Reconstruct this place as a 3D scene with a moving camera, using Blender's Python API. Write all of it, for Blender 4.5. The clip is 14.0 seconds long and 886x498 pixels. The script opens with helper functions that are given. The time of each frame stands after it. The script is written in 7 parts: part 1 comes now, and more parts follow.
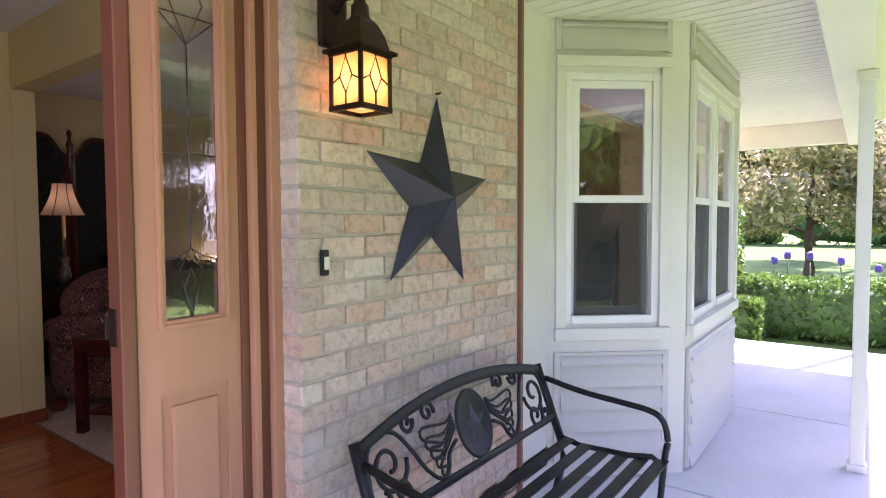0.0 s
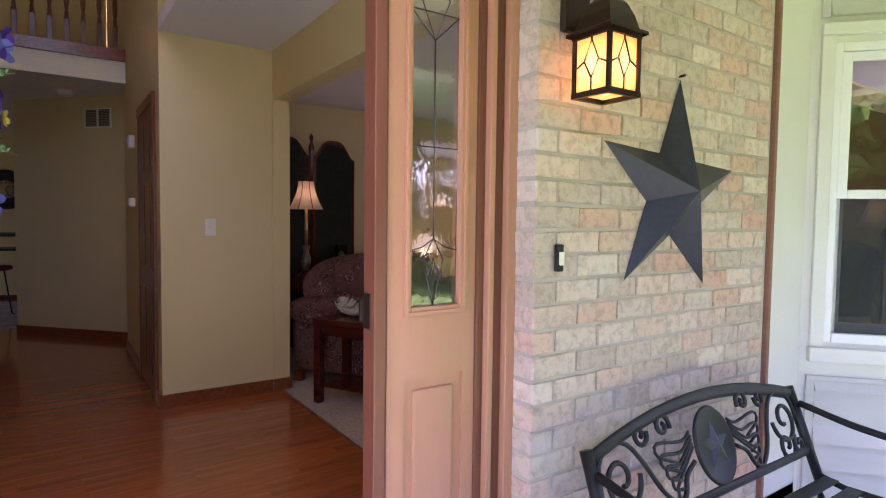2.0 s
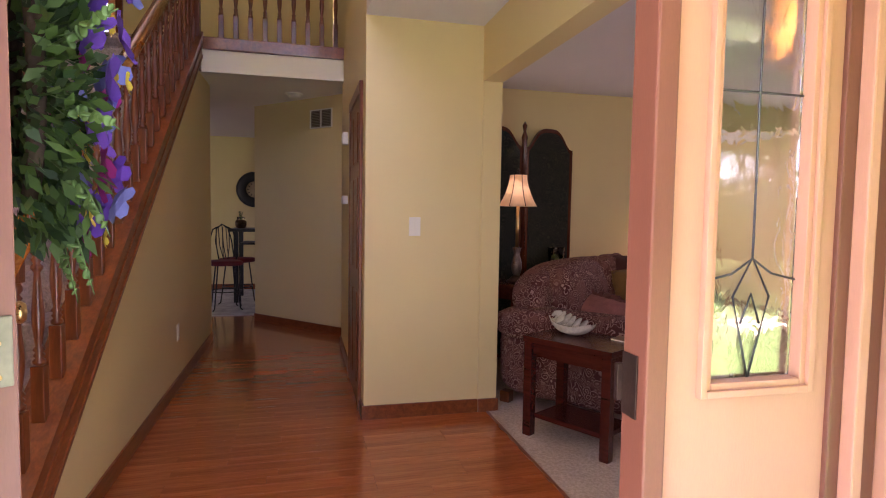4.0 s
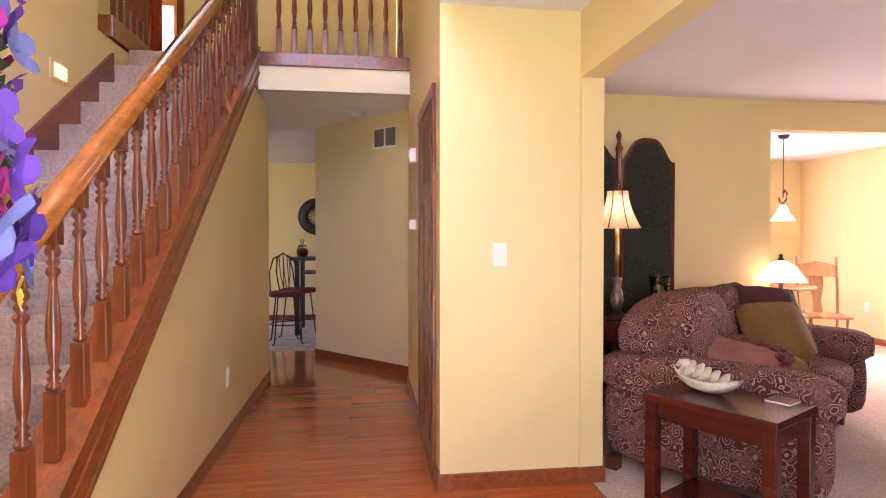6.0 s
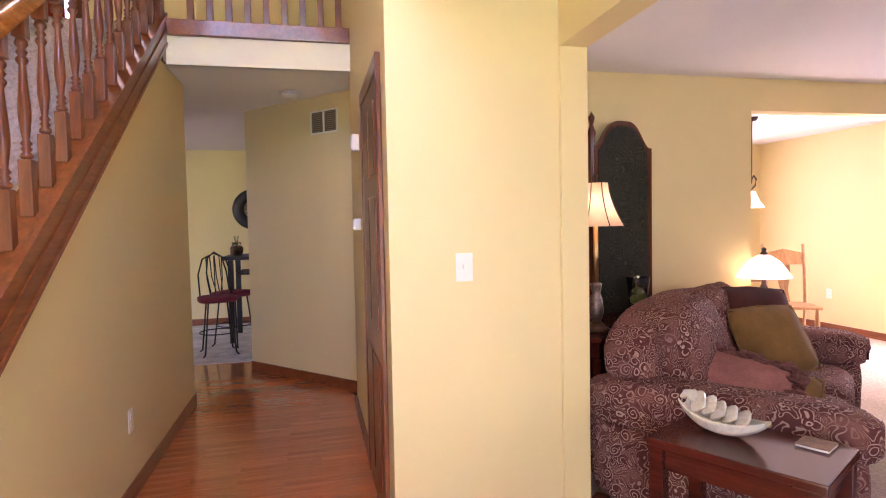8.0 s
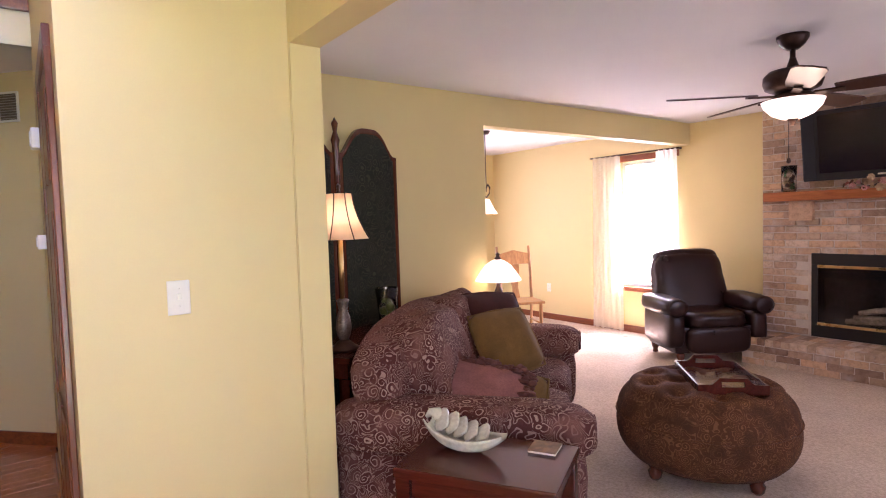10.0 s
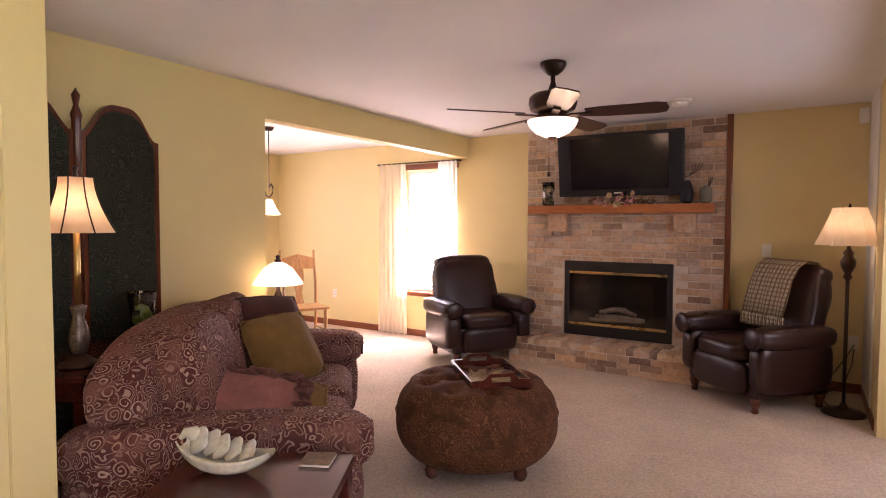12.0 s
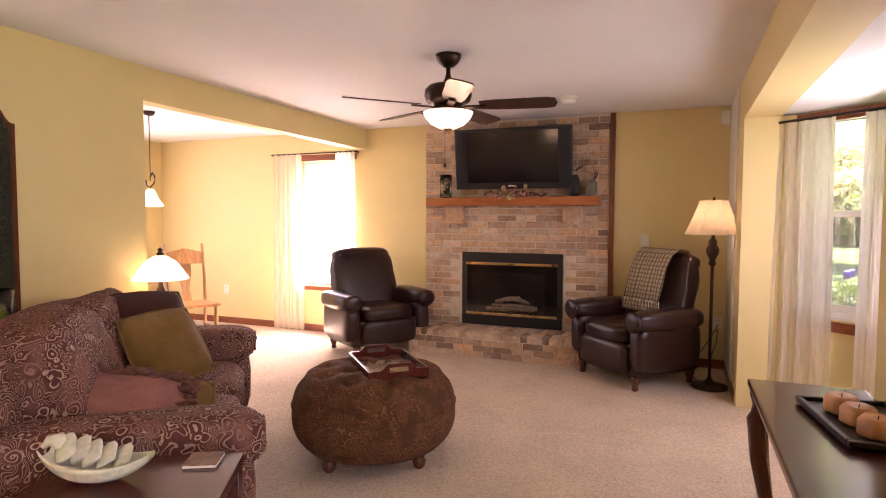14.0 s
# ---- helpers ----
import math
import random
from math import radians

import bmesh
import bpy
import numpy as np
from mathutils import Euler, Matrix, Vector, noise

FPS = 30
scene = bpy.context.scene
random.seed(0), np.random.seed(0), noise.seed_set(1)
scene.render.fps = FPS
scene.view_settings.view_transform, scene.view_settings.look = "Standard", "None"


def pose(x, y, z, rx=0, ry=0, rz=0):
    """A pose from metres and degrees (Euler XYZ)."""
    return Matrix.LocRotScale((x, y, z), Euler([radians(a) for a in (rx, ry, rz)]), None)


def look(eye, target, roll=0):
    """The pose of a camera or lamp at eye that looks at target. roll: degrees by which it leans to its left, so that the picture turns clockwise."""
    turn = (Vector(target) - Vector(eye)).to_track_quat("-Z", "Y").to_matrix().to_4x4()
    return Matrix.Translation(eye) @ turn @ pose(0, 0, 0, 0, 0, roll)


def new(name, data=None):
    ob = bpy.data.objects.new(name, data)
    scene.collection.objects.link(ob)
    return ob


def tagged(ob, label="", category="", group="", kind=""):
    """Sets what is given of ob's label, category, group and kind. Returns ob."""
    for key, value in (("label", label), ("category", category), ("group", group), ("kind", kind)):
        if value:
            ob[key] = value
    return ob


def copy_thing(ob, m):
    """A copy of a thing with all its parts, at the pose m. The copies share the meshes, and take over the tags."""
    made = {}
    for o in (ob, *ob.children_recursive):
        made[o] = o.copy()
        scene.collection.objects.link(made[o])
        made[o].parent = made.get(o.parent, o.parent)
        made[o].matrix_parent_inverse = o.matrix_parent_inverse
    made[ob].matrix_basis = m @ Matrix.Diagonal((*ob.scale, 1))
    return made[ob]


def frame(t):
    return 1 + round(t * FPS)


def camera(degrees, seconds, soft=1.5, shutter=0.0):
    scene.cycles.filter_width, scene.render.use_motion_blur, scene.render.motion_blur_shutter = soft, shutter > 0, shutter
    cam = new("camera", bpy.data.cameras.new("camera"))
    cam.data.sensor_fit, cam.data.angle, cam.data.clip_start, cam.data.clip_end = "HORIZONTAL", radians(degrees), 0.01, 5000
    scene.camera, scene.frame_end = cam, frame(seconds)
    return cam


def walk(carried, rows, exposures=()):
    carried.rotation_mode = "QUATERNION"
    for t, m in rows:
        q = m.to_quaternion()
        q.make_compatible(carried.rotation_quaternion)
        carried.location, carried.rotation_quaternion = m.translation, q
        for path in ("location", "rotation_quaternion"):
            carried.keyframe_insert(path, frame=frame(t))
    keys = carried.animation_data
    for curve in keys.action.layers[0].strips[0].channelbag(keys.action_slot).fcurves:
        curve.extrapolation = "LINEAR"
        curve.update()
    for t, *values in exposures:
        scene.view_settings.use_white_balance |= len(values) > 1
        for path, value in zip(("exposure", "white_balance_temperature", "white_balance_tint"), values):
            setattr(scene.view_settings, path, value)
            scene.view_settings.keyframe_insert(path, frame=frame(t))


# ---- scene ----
cam = camera(75.6, 14.0, soft=1.1)
PATH = [
    (0, (-0.578, 0.061, 1.27), (-1.767, 1.666, 1.179), -0.2),
    (0.5, (-0.594, 0.036, 1.272), (-1.897, 1.551, 1.178), -0.3),
    (1, (-0.617, 0.012, 1.267), (-2.033, 1.422, 1.176), -0.2),
    (1.5, (-0.647, 0.003, 1.265), (-2.18, 1.285, 1.17), 0.2),
    (2, (-0.729, 0.016, 1.254), (-2.376, 1.146, 1.155), 0.7),
    (2.5, (-0.902, 0.087, 1.259), (-2.653, 1.048, 1.145), 1.0),
    (3, (-1.082, 0.149, 1.262), (-2.916, 0.935, 1.132), 0.9),
    (3.5, (-1.191, 0.187, 1.257), (-3.086, 0.812, 1.126), 0.9),
    (4, (-1.357, 0.232, 1.264), (-3.295, 0.711, 1.145), 0.9),
    (4.2, (-1.406, 0.231, 1.286), (-3.353, 0.67, 1.162), 0.7),
    (6.3, (-2.067, 0.226, 1.265), (-4.05, 0.486, 1.234), -0.2),
    (6.5, (-2.112, 0.23, 1.281), (-4.095, 0.49, 1.247), -0.5),
    (7, (-2.239, 0.234, 1.27), (-4.221, 0.502, 1.25), -0.9),
    (7.2, (-2.314, 0.256, 1.286), (-4.296, 0.527, 1.262), -1.2),
    (9.3, (-2.73, 0.421, 1.429), (-4.487, 1.37, 1.319), -1.6),
    (9.5, (-2.729, 0.471, 1.401), (-4.449, 1.488, 1.317), -2.4),
    (10, (-2.741, 0.485, 1.426), (-4.347, 1.673, 1.322), -1.8),
    (10.5, (-2.764, 0.525, 1.429), (-4.257, 1.852, 1.319), -1.0),
    (11, (-2.78, 0.549, 1.404), (-4.114, 2.036, 1.307), -0.6),
    (11.5, (-2.8, 0.591, 1.385), (-4.0, 2.188, 1.297), -0.2),
    (12, (-2.795, 0.604, 1.381), (-3.872, 2.287, 1.294), 0.2),
    (12.5, (-2.776, 0.602, 1.375), (-3.737, 2.354, 1.284), 0.4),
    (13, (-2.799, 0.614, 1.362), (-3.671, 2.412, 1.27), 0.6),
    (13.5, (-2.805, 0.617, 1.354), (-3.627, 2.438, 1.259), 0.5),
    (14, (-2.78, 0.62, 1.356), (-3.55, 2.463, 1.251), 0.2),
]
walk(cam, [(t, look(eye, target, roll)) for t, eye, target, roll in PATH],
     [(0.0, 2.36, 5950, 57), (1.5, 2.58, 5950, 58), (2.5, 2.93, 5900, 58), (3.0, 3.05, 6000, 58), (3.5, 3.25, 6100, 59), (4.2, 3.95, 6400, 60), (6.3, 5.05, 6450, 58), (7.2, 5.05, 6350, 57), (9.5, 4.75, 5800, 48), (11.5, 4.45, 6350, 46), (13.2, 4.55, 6800, 46), (14.0, 4.8, 6850, 46)])

# ---- world and light ----
world = bpy.data.worlds.new("world")
scene.world = world
world.use_nodes = True
wn = world.node_tree
sky = wn.nodes.new("ShaderNodeTexSky")
sky.sky_type, sky.sun_disc = "NISHITA", False
sky.sun_elevation, sky.sun_rotation = radians(58), radians(22)
wn.links.new(sky.outputs[0], wn.nodes["Background"].inputs[0])
wn.nodes["Background"].inputs[1].default_value = 0.15


def sun_lamp(strength, elevation, azimuth):
    data = bpy.data.lights.new("sun", "SUN")
    data.energy, data.angle, data.color = strength, radians(1.0), (1.0, 0.95, 0.87)
    ob = new("sun", data)
    ob.rotation_euler = (radians(90 - elevation), 0, radians(180 - azimuth))
    return ob


sun_lamp(5.0, 58, 22)


def area_lamp(name, eye, target, wide, high, watts, colour=(0.93, 0.97, 1.0)):
    data = bpy.data.lights.new(name, "AREA")
    data.shape, data.size, data.size_y, data.energy, data.color = "RECTANGLE", wide, high, watts, colour
    ob = new(name, data)
    ob.matrix_world = look(eye, target)
    return ob


def bulb(name, at, watts, colour=(1.0, 0.62, 0.28), radius=0.04):
    data = bpy.data.lights.new(name, "POINT")
    data.energy, data.color, data.shadow_soft_size = watts, colour, radius
    ob = new(name, data)
    ob.location = at
    return ob


area_lamp("door_daylight", (-1.98, 0.32, 1.1), (-4.5, 0.95, 1.05), 0.8, 1.9, 1.4, (0.82, 0.95, 1.0))
area_lamp("foyer_window_daylight", (-2.36, -0.35, 3.7), (-5.5, 0.5, 1.6), 1.5, 1.3, 0.20)
area_lamp("bay_daylight", (-1.62, 4.2, 1.35), (-5.0, 4.0, 0.9), 1.2, 1.3, 1.0)
area_lamp("dining_daylight", (-6.65, 6.34, 1.3), (-6.9, 3.0, 0.6), 0.66, 1.4, 1.7)
# added fill that brightens the dining walls; the end wall has no opening
area_lamp("dining_end_fill", (-9.1, 4.6, 1.3), (-6.0, 5.2, 0.9), 1.6, 1.9, 2.0)
# unseen fill for the kitchen end of the hall, no window built there
area_lamp("kitchen_fill", (-9.4, -3.2, 1.5), (-9.6, 0.0, 1.0), 1.6, 1.2, 0.55)
# warm fill added over the landing, with no real source at this spot
area_lamp("landing_fill", (-7.7, -1.3, 4.9), (-7.7, -0.3, 2.8), 0.8, 0.8, 0.26, (1.0, 0.9, 0.75))

# ---- materials ----
def nodes_of(name):
    m = bpy.data.materials.new(name)
    m.use_nodes = True
    t = m.node_tree
    return m, t, t.nodes["Principled BSDF"]


def ramp(t, fac, stops):
    n = t.nodes.new("ShaderNodeValToRGB")
    el = n.color_ramp.elements
    while len(el) < len(stops):
        el.new(0.5)
    for e, (p, c) in zip(el, stops):
        e.position, e.color = p, (*c, 1)
    t.links.new(fac, n.inputs[0])
    return n.outputs[0]


def coords(t, scale=(1, 1, 1), kind="Object", rot=(0, 0, 0)):
    tc = t.nodes.new("ShaderNodeTexCoord")
    mp = t.nodes.new("ShaderNodeMapping")
    mp.inputs["Scale"].default_value = scale
    mp.inputs["Rotation"].default_value = rot
    t.links.new(tc.outputs[kind], mp.inputs[0])
    return mp.outputs[0]


def noise_of(t, vec, scale, detail=4, rough=0.6, dist=0.0):
    n = t.nodes.new("ShaderNodeTexNoise")
    n.inputs["Scale"].default_value, n.inputs["Detail"].default_value = scale, detail
    n.inputs["Roughness"].default_value, n.inputs["Distortion"].default_value = rough, dist
    t.links.new(vec, n.inputs["Vector"])
    return n.outputs["Fac"]


def mix(t, a, b, fac, mode="MIX"):
    n = t.nodes.new("ShaderNodeMix")
    n.data_type, n.blend_type = "RGBA", mode
    for sock, v in ((n.inputs[0], fac), (n.inputs[6], a), (n.inputs[7], b)):
        if isinstance(v, (int, float)):
            sock.default_value = v
        elif isinstance(v, tuple):
            sock.default_value = (*v, 1)
        else:
            t.links.new(v, sock)
    return n.outputs[2]


def bump(t, p, height, strength=0.3, distance=0.005):
    n = t.nodes.new("ShaderNodeBump")
    n.inputs["Strength"].default_value, n.inputs["Distance"].default_value = strength, distance
    t.links.new(height, n.inputs["Height"])
    t.links.new(n.outputs[0], p.inputs["Normal"])


def shade(c, k):
    return tuple(min(1, v * k) for v in c)


def surface(name, colour, rough=0.5, vary=0.12, scale=6.0, grain=120.0, relief=0.15, metal=0.0, coat=0.0, sheen=0.0, stretch=(1, 1, 1), dist=0.002):
    """A material with broad mottling, fine grain and matching relief."""
    m, t, p = nodes_of(name)
    v = coords(t, stretch)
    broad, fine = noise_of(t, v, scale), noise_of(t, v, grain, 3)
    c = ramp(t, broad, [(0.3, shade(colour, 1 - vary)), (0.7, shade(colour, 1 + vary))])
    g = ramp(t, fine, [(0.3, (1 - vary, 1 - vary, 1 - vary)), (0.7, (1, 1, 1))])
    t.links.new(mix(t, c, g, 1.0, "MULTIPLY"), p.inputs["Base Color"])
    r = ramp(t, broad, [(0.3, (max(0, rough - 0.06),) * 3), (0.7, (min(1, rough + 0.06),) * 3)])
    t.links.new(r, p.inputs["Roughness"])
    p.inputs["Metallic"].default_value, p.inputs["Coat Weight"].default_value = metal, coat
    p.inputs["Coat Roughness"].default_value = 0.12
    p.inputs["Sheen Weight"].default_value = sheen * 0.15
    if rough > 0.8:
        p.inputs["Specular IOR Level"].default_value = 0.2
    if relief:
        bump(t, p, fine, relief, dist)
    return m


def wood(name, dark, light, rough=0.3, coat=0.3, axis=0, scale=1.0, random_piece=0.0):
    m, t, p = nodes_of(name)
    st = [14.0, 14.0, 14.0]
    st[axis] = 1.2
    v = coords(t, tuple(s * scale for s in st))
    a, b = noise_of(t, v, 2.2, 5, 0.65, 0.6), noise_of(t, v, 9.0, 3)
    c = ramp(t, a, [(0.28, dark), (0.72, light)])
    c = mix(t, c, ramp(t, b, [(0.35, (0.72, 0.7, 0.68)), (0.6, (1, 1, 1))]), 0.7, "MULTIPLY")
    if random_piece:
        oi = t.nodes.new("ShaderNodeObjectInfo")
        c = mix(t, c, ramp(t, oi.outputs["Random"], [(0.0, (1 - random_piece,) * 3), (1.0, (1.0,) * 3)]), 1.0, "MULTIPLY")
    t.links.new(c, p.inputs["Base Color"])
    p.inputs["Roughness"].default_value, p.inputs["Coat Weight"].default_value, p.inputs["Coat Roughness"].default_value = rough, coat, 0.1
    bump(t, p, b, 0.12, 0.001)
    return m


def brick_piece(name, stops, stain=(0.62, 0.57, 0.52)):
    m, t, p = nodes_of(name)
    oi = t.nodes.new("ShaderNodeObjectInfo")
    base = ramp(t, oi.outputs["Random"], stops)
    gm = t.nodes.new("ShaderNodeNewGeometry")
    v = gm.outputs["Position"]
    n1, n2, n3 = noise_of(t, v, 26, 5, 0.7, 0.4), noise_of(t, v, 140, 4, 0.7), noise_of(t, v, 5, 3)
    c = mix(t, base, ramp(t, n1, [(0.35, stain), (0.55, (1, 1, 1)), (0.72, (1.0, 0.93, 0.86))]), 0.75, "MULTIPLY")
    c = mix(t, c, (0.66, 0.61, 0.55), ramp(t, n3, [(0.52, (0, 0, 0)), (0.75, (0.5, 0.5, 0.5))]))
    c = mix(t, c, (0.12, 0.09, 0.08), ramp(t, n2, [(0.24, (0.75,) * 3), (0.34, (0, 0, 0))]))
    t.links.new(c, p.inputs["Base Color"])
    p.inputs["Roughness"].default_value = 0.9
    ad = t.nodes.new("ShaderNodeMath")
    t.links.new(n1, ad.inputs[0])
    t.links.new(n2, ad.inputs[1])
    bump(t, p, ad.outputs[0], 0.55, 0.006)
    return m


def glowing(name, colour, strength, base=(0.8, 0.7, 0.5)):
    m, t, p = nodes_of(name)
    p.inputs["Base Color"].default_value = (*base, 1)
    n = noise_of(t, coords(t), 9.0)
    t.links.new(ramp(t, n, [(0.2, shade(colour, 0.75)), (0.8, colour)]), p.inputs["Emission Color"])
    p.inputs["Emission Strength"].default_value = strength
    p.inputs["Roughness"].default_value = 0.6
    return m


def glass(name, tint=(1, 1, 1), rough=0.0, ior=1.45):
    m, t, p = nodes_of(name)
    p.inputs["Base Color"].default_value = (*tint, 1)
    p.inputs["Transmission Weight"].default_value, p.inputs["Roughness"].default_value, p.inputs["IOR"].default_value = 1.0, rough, ior
    return m


def rippled_glass():
    m = glass("rippled_glass", (0.97, 1, 0.97), 0.03, 2.1)
    t = m.node_tree
    n = noise_of(t, coords(t, (1, 1, 0.6)), 34, 2, 0.5, 0.8)
    bump(t, t.nodes["Principled BSDF"], n, 0.07, 0.004)
    return m


def translucent(name, colour, amount=0.6, relief=30):
    m, t, p = nodes_of(name)
    v = coords(t, (1, 1, 0.2))
    c = ramp(t, noise_of(t, v, relief), [(0.3, shade(colour, 0.9)), (0.7, colour)])
    t.links.new(c, p.inputs["Base Color"])
    p.inputs["Roughness"].default_value = 0.9
    tr = t.nodes.new("ShaderNodeBsdfTranslucent")
    t.links.new(c, tr.inputs[0])
    mx = t.nodes.new("ShaderNodeMixShader")
    mx.inputs[0].default_value = amount
    t.links.new(p.outputs[0], mx.inputs[1])
    t.links.new(tr.outputs[0], mx.inputs[2])
    t.links.new(mx.outputs[0], t.nodes["Material Output"].inputs[0])
    return m


def paisley(name, ground, swirl, edge, scale=7.0, rough=0.85, turns=38.0):
    """Woven upholstery with curling two-tone figures: a spiral in each cell, thin contour lines between."""
    m, t, p = nodes_of(name)
    v = coords(t)

    def calc(kind, a, b=None):
        n = t.nodes.new("ShaderNodeMath")
        n.operation = kind
        for sock, x in zip(n.inputs, (a, b)):
            if isinstance(x, (int, float)):
                sock.default_value = x
            elif x is not None:
                t.links.new(x, sock)
        return n.outputs[0]

    warp = t.nodes.new("ShaderNodeTexNoise")
    warp.inputs["Scale"].default_value = scale * 0.8
    t.links.new(v, warp.inputs["Vector"])
    bend = t.nodes.new("ShaderNodeVectorMath")
    bend.operation = "MULTIPLY_ADD"
    bend.inputs[1].default_value = (0.5 / scale,) * 3
    t.links.new(warp.outputs["Color"], bend.inputs[0])
    t.links.new(v, bend.inputs[2])
    cell = t.nodes.new("ShaderNodeTexVoronoi")
    cell.inputs["Scale"].default_value = scale
    t.links.new(bend.outputs[0], cell.inputs["Vector"])
    off = t.nodes.new("ShaderNodeVectorMath")
    off.operation = "SUBTRACT"
    t.links.new(bend.outputs[0], off.inputs[0])
    t.links.new(cell.outputs["Position"], off.inputs[1])
    xyz = t.nodes.new("ShaderNodeSeparateXYZ")
    t.links.new(off.outputs[0], xyz.inputs[0])
    turn = calc("ARCTAN2", xyz.outputs[2], calc("ADD", xyz.outputs[0], xyz.outputs[1]))
    curl = calc("SINE", calc("ADD", calc("MULTIPLY", cell.outputs["Distance"], turns), turn))
    rings = ramp(t, curl, [(0.50, (0, 0, 0)), (0.72, (1, 1, 1))])
    inside = ramp(t, cell.outputs["Distance"], [(0.42, (1, 1, 1)), (0.50, (0, 0, 0))])
    lines = ramp(t, calc("SINE", calc("MULTIPLY", noise_of(t, v, scale * 0.9, 1, 0.4, 0.8), 75.0)), [(0.55, (0, 0, 0)), (0.75, (0.8,) * 3)])
    f = mix(t, lines, rings, inside)
    c = mix(t, ground, swirl, f)
    c = mix(t, c, edge, ramp(t, noise_of(t, v, scale * 0.5, 2), [(0.50, (0, 0, 0)), (0.64, (0.7,) * 3)]))
    wv = noise_of(t, v, 260, 2)
    c = mix(t, c, ramp(t, wv, [(0.3, (0.7,) * 3), (0.7, (1, 1, 1))]), 1.0, "MULTIPLY")
    t.links.new(c, p.inputs["Base Color"])
    p.inputs["Roughness"].default_value, p.inputs["Specular IOR Level"].default_value = rough, 0.2
    bump(t, p, f, 0.25, 0.002)
    return m


YELLOW = surface("yellow_wall_paint", (0.715, 0.575, 0.265), 0.55, 0.03, 1.2, 260, 0.08, dist=0.001)
CEIL = surface("white_ceiling_paint", (0.76, 0.74, 0.71), 0.85, 0.03, 1.0, 180, 0.25, dist=0.002)
WHITE = surface("white_trim_paint", (0.72, 0.70, 0.62), 0.5, 0.04, 2.0, 150, 0.1)
SIDING = surface("pale_grey_vinyl", (0.58, 0.56, 0.51), 0.5, 0.05, 2.0, 90, 0.1, stretch=(1, 0.2, 4))
VINYL = surface("white_window_vinyl", (0.82, 0.81, 0.78), 0.4, 0.03, 4.0, 120, 0.05)
OAK = wood("red_oak_stain", (0.15, 0.033, 0.009), (0.33, 0.092, 0.022), 0.28, 0.4, 0)
OAKZ = wood("red_oak_turned", (0.10, 0.022, 0.006), (0.25, 0.066, 0.015), 0.28, 0.2, 2)
RAILW = wood("golden_oak_rail", (0.28, 0.078, 0.010), (0.50, 0.18, 0.030), 0.25, 0.5, 0)
CHERRY = wood("dark_cherry", (0.036, 0.006, 0.004), (0.10, 0.015, 0.008), 0.24, 0.1, 0)
MAHOG = wood("mahogany_leg", (0.05, 0.012, 0.006), (0.16, 0.04, 0.016), 0.25, 0.5, 2)
LIGHTOAK = wood("honey_oak", (0.33, 0.15, 0.045), (0.56, 0.29, 0.10), 0.35, 0.2, 2)
TAN = surface("tan_door_paint", (0.50, 0.235, 0.135), 0.42, 0.06, 3.0, 130, 0.12, stretch=(4, 4, 0.6))
BROWN = surface("brown_frame_paint", (0.17, 0.055, 0.028), 0.4, 0.1, 3.0, 120, 0.12, stretch=(4, 4, 0.6))
CARPET = None
CONCRETE = surface("pale_concrete", (0.60, 0.60, 0.60), 0.75, 0.10, 1.3, 60, 0.3, dist=0.003)
MORTAR = surface("pale_mortar", (0.52, 0.45, 0.38), 0.95, 0.12, 8, 150, 0.4)
MORTAR2 = surface("fireplace_mortar", (0.66, 0.56, 0.45), 0.95, 0.12, 8, 150, 0.4)
BRICK = brick_piece("buff_brick", [(0.0, (0.64, 0.40, 0.29)), (0.18, (0.70, 0.56, 0.45)), (0.45, (0.52, 0.41, 0.32)), (0.7, (0.76, 0.62, 0.51)), (0.88, (0.66, 0.40, 0.30)), (1.0, (0.66, 0.54, 0.44))])
BRICK2 = brick_piece("grey_brown_brick", [(0.0, (0.20, 0.115, 0.075)), (0.2, (0.62, 0.43, 0.28)), (0.45, (0.34, 0.23, 0.15)), (0.7, (0.68, 0.43, 0.25)), (0.85, (0.50, 0.37, 0.26)), (1.0, (0.72, 0.55, 0.39))])
IRON = surface("black_iron", (0.020, 0.020, 0.022), 0.42, 0.2, 12, 200, 0.15, 0.4)
STARMETAL = surface("dark_painted_tin", (0.045, 0.046, 0.055), 0.36, 0.2, 6, 60, 0.1, 0.4)
BRONZE = surface("dark_bronze", (0.055, 0.030, 0.020), 0.42, 0.25, 14, 200, 0.2, 0.7)
BRASS = surface("brass", (0.65, 0.45, 0.18), 0.3, 0.1, 10, 200, 0.05, 1.0)
BLACK = surface("matt_black", (0.008, 0.008, 0.009), 0.4, 0.1, 5, 90, 0.05)
SCREEN = surface("dark_tv_glass", (0.010, 0.008, 0.012), 0.12, 0.05, 3, 20, 0.0)
LEATHER = surface("dark_brown_leather", (0.024, 0.0072, 0.0055), 0.33, 0.14, 7, 150, 0.35, dist=0.0015)
PLATE = surface("ivory_plastic", (0.78, 0.74, 0.62), 0.4, 0.02, 8, 80, 0.02)
SHADE_CLOTH = translucent("lit_lamp_cloth", (0.86, 0.72, 0.54), 0.55)
SHADE_DIM = translucent("warm_lamp_cloth", (0.86, 0.76, 0.60), 0.55)
MILK = glowing("lit_milk_glass", (1.0, 0.78, 0.48), 0.12, (0.9, 0.85, 0.75))
AMBER = translucent("lit_amber_glass", (0.95, 0.72, 0.40), 0.85)
GLASS = glass("window_glass", (1, 1, 1), 0.0, 2.3)
CLEAR = glass("clear_vase_glass", (0.95, 0.98, 0.96))
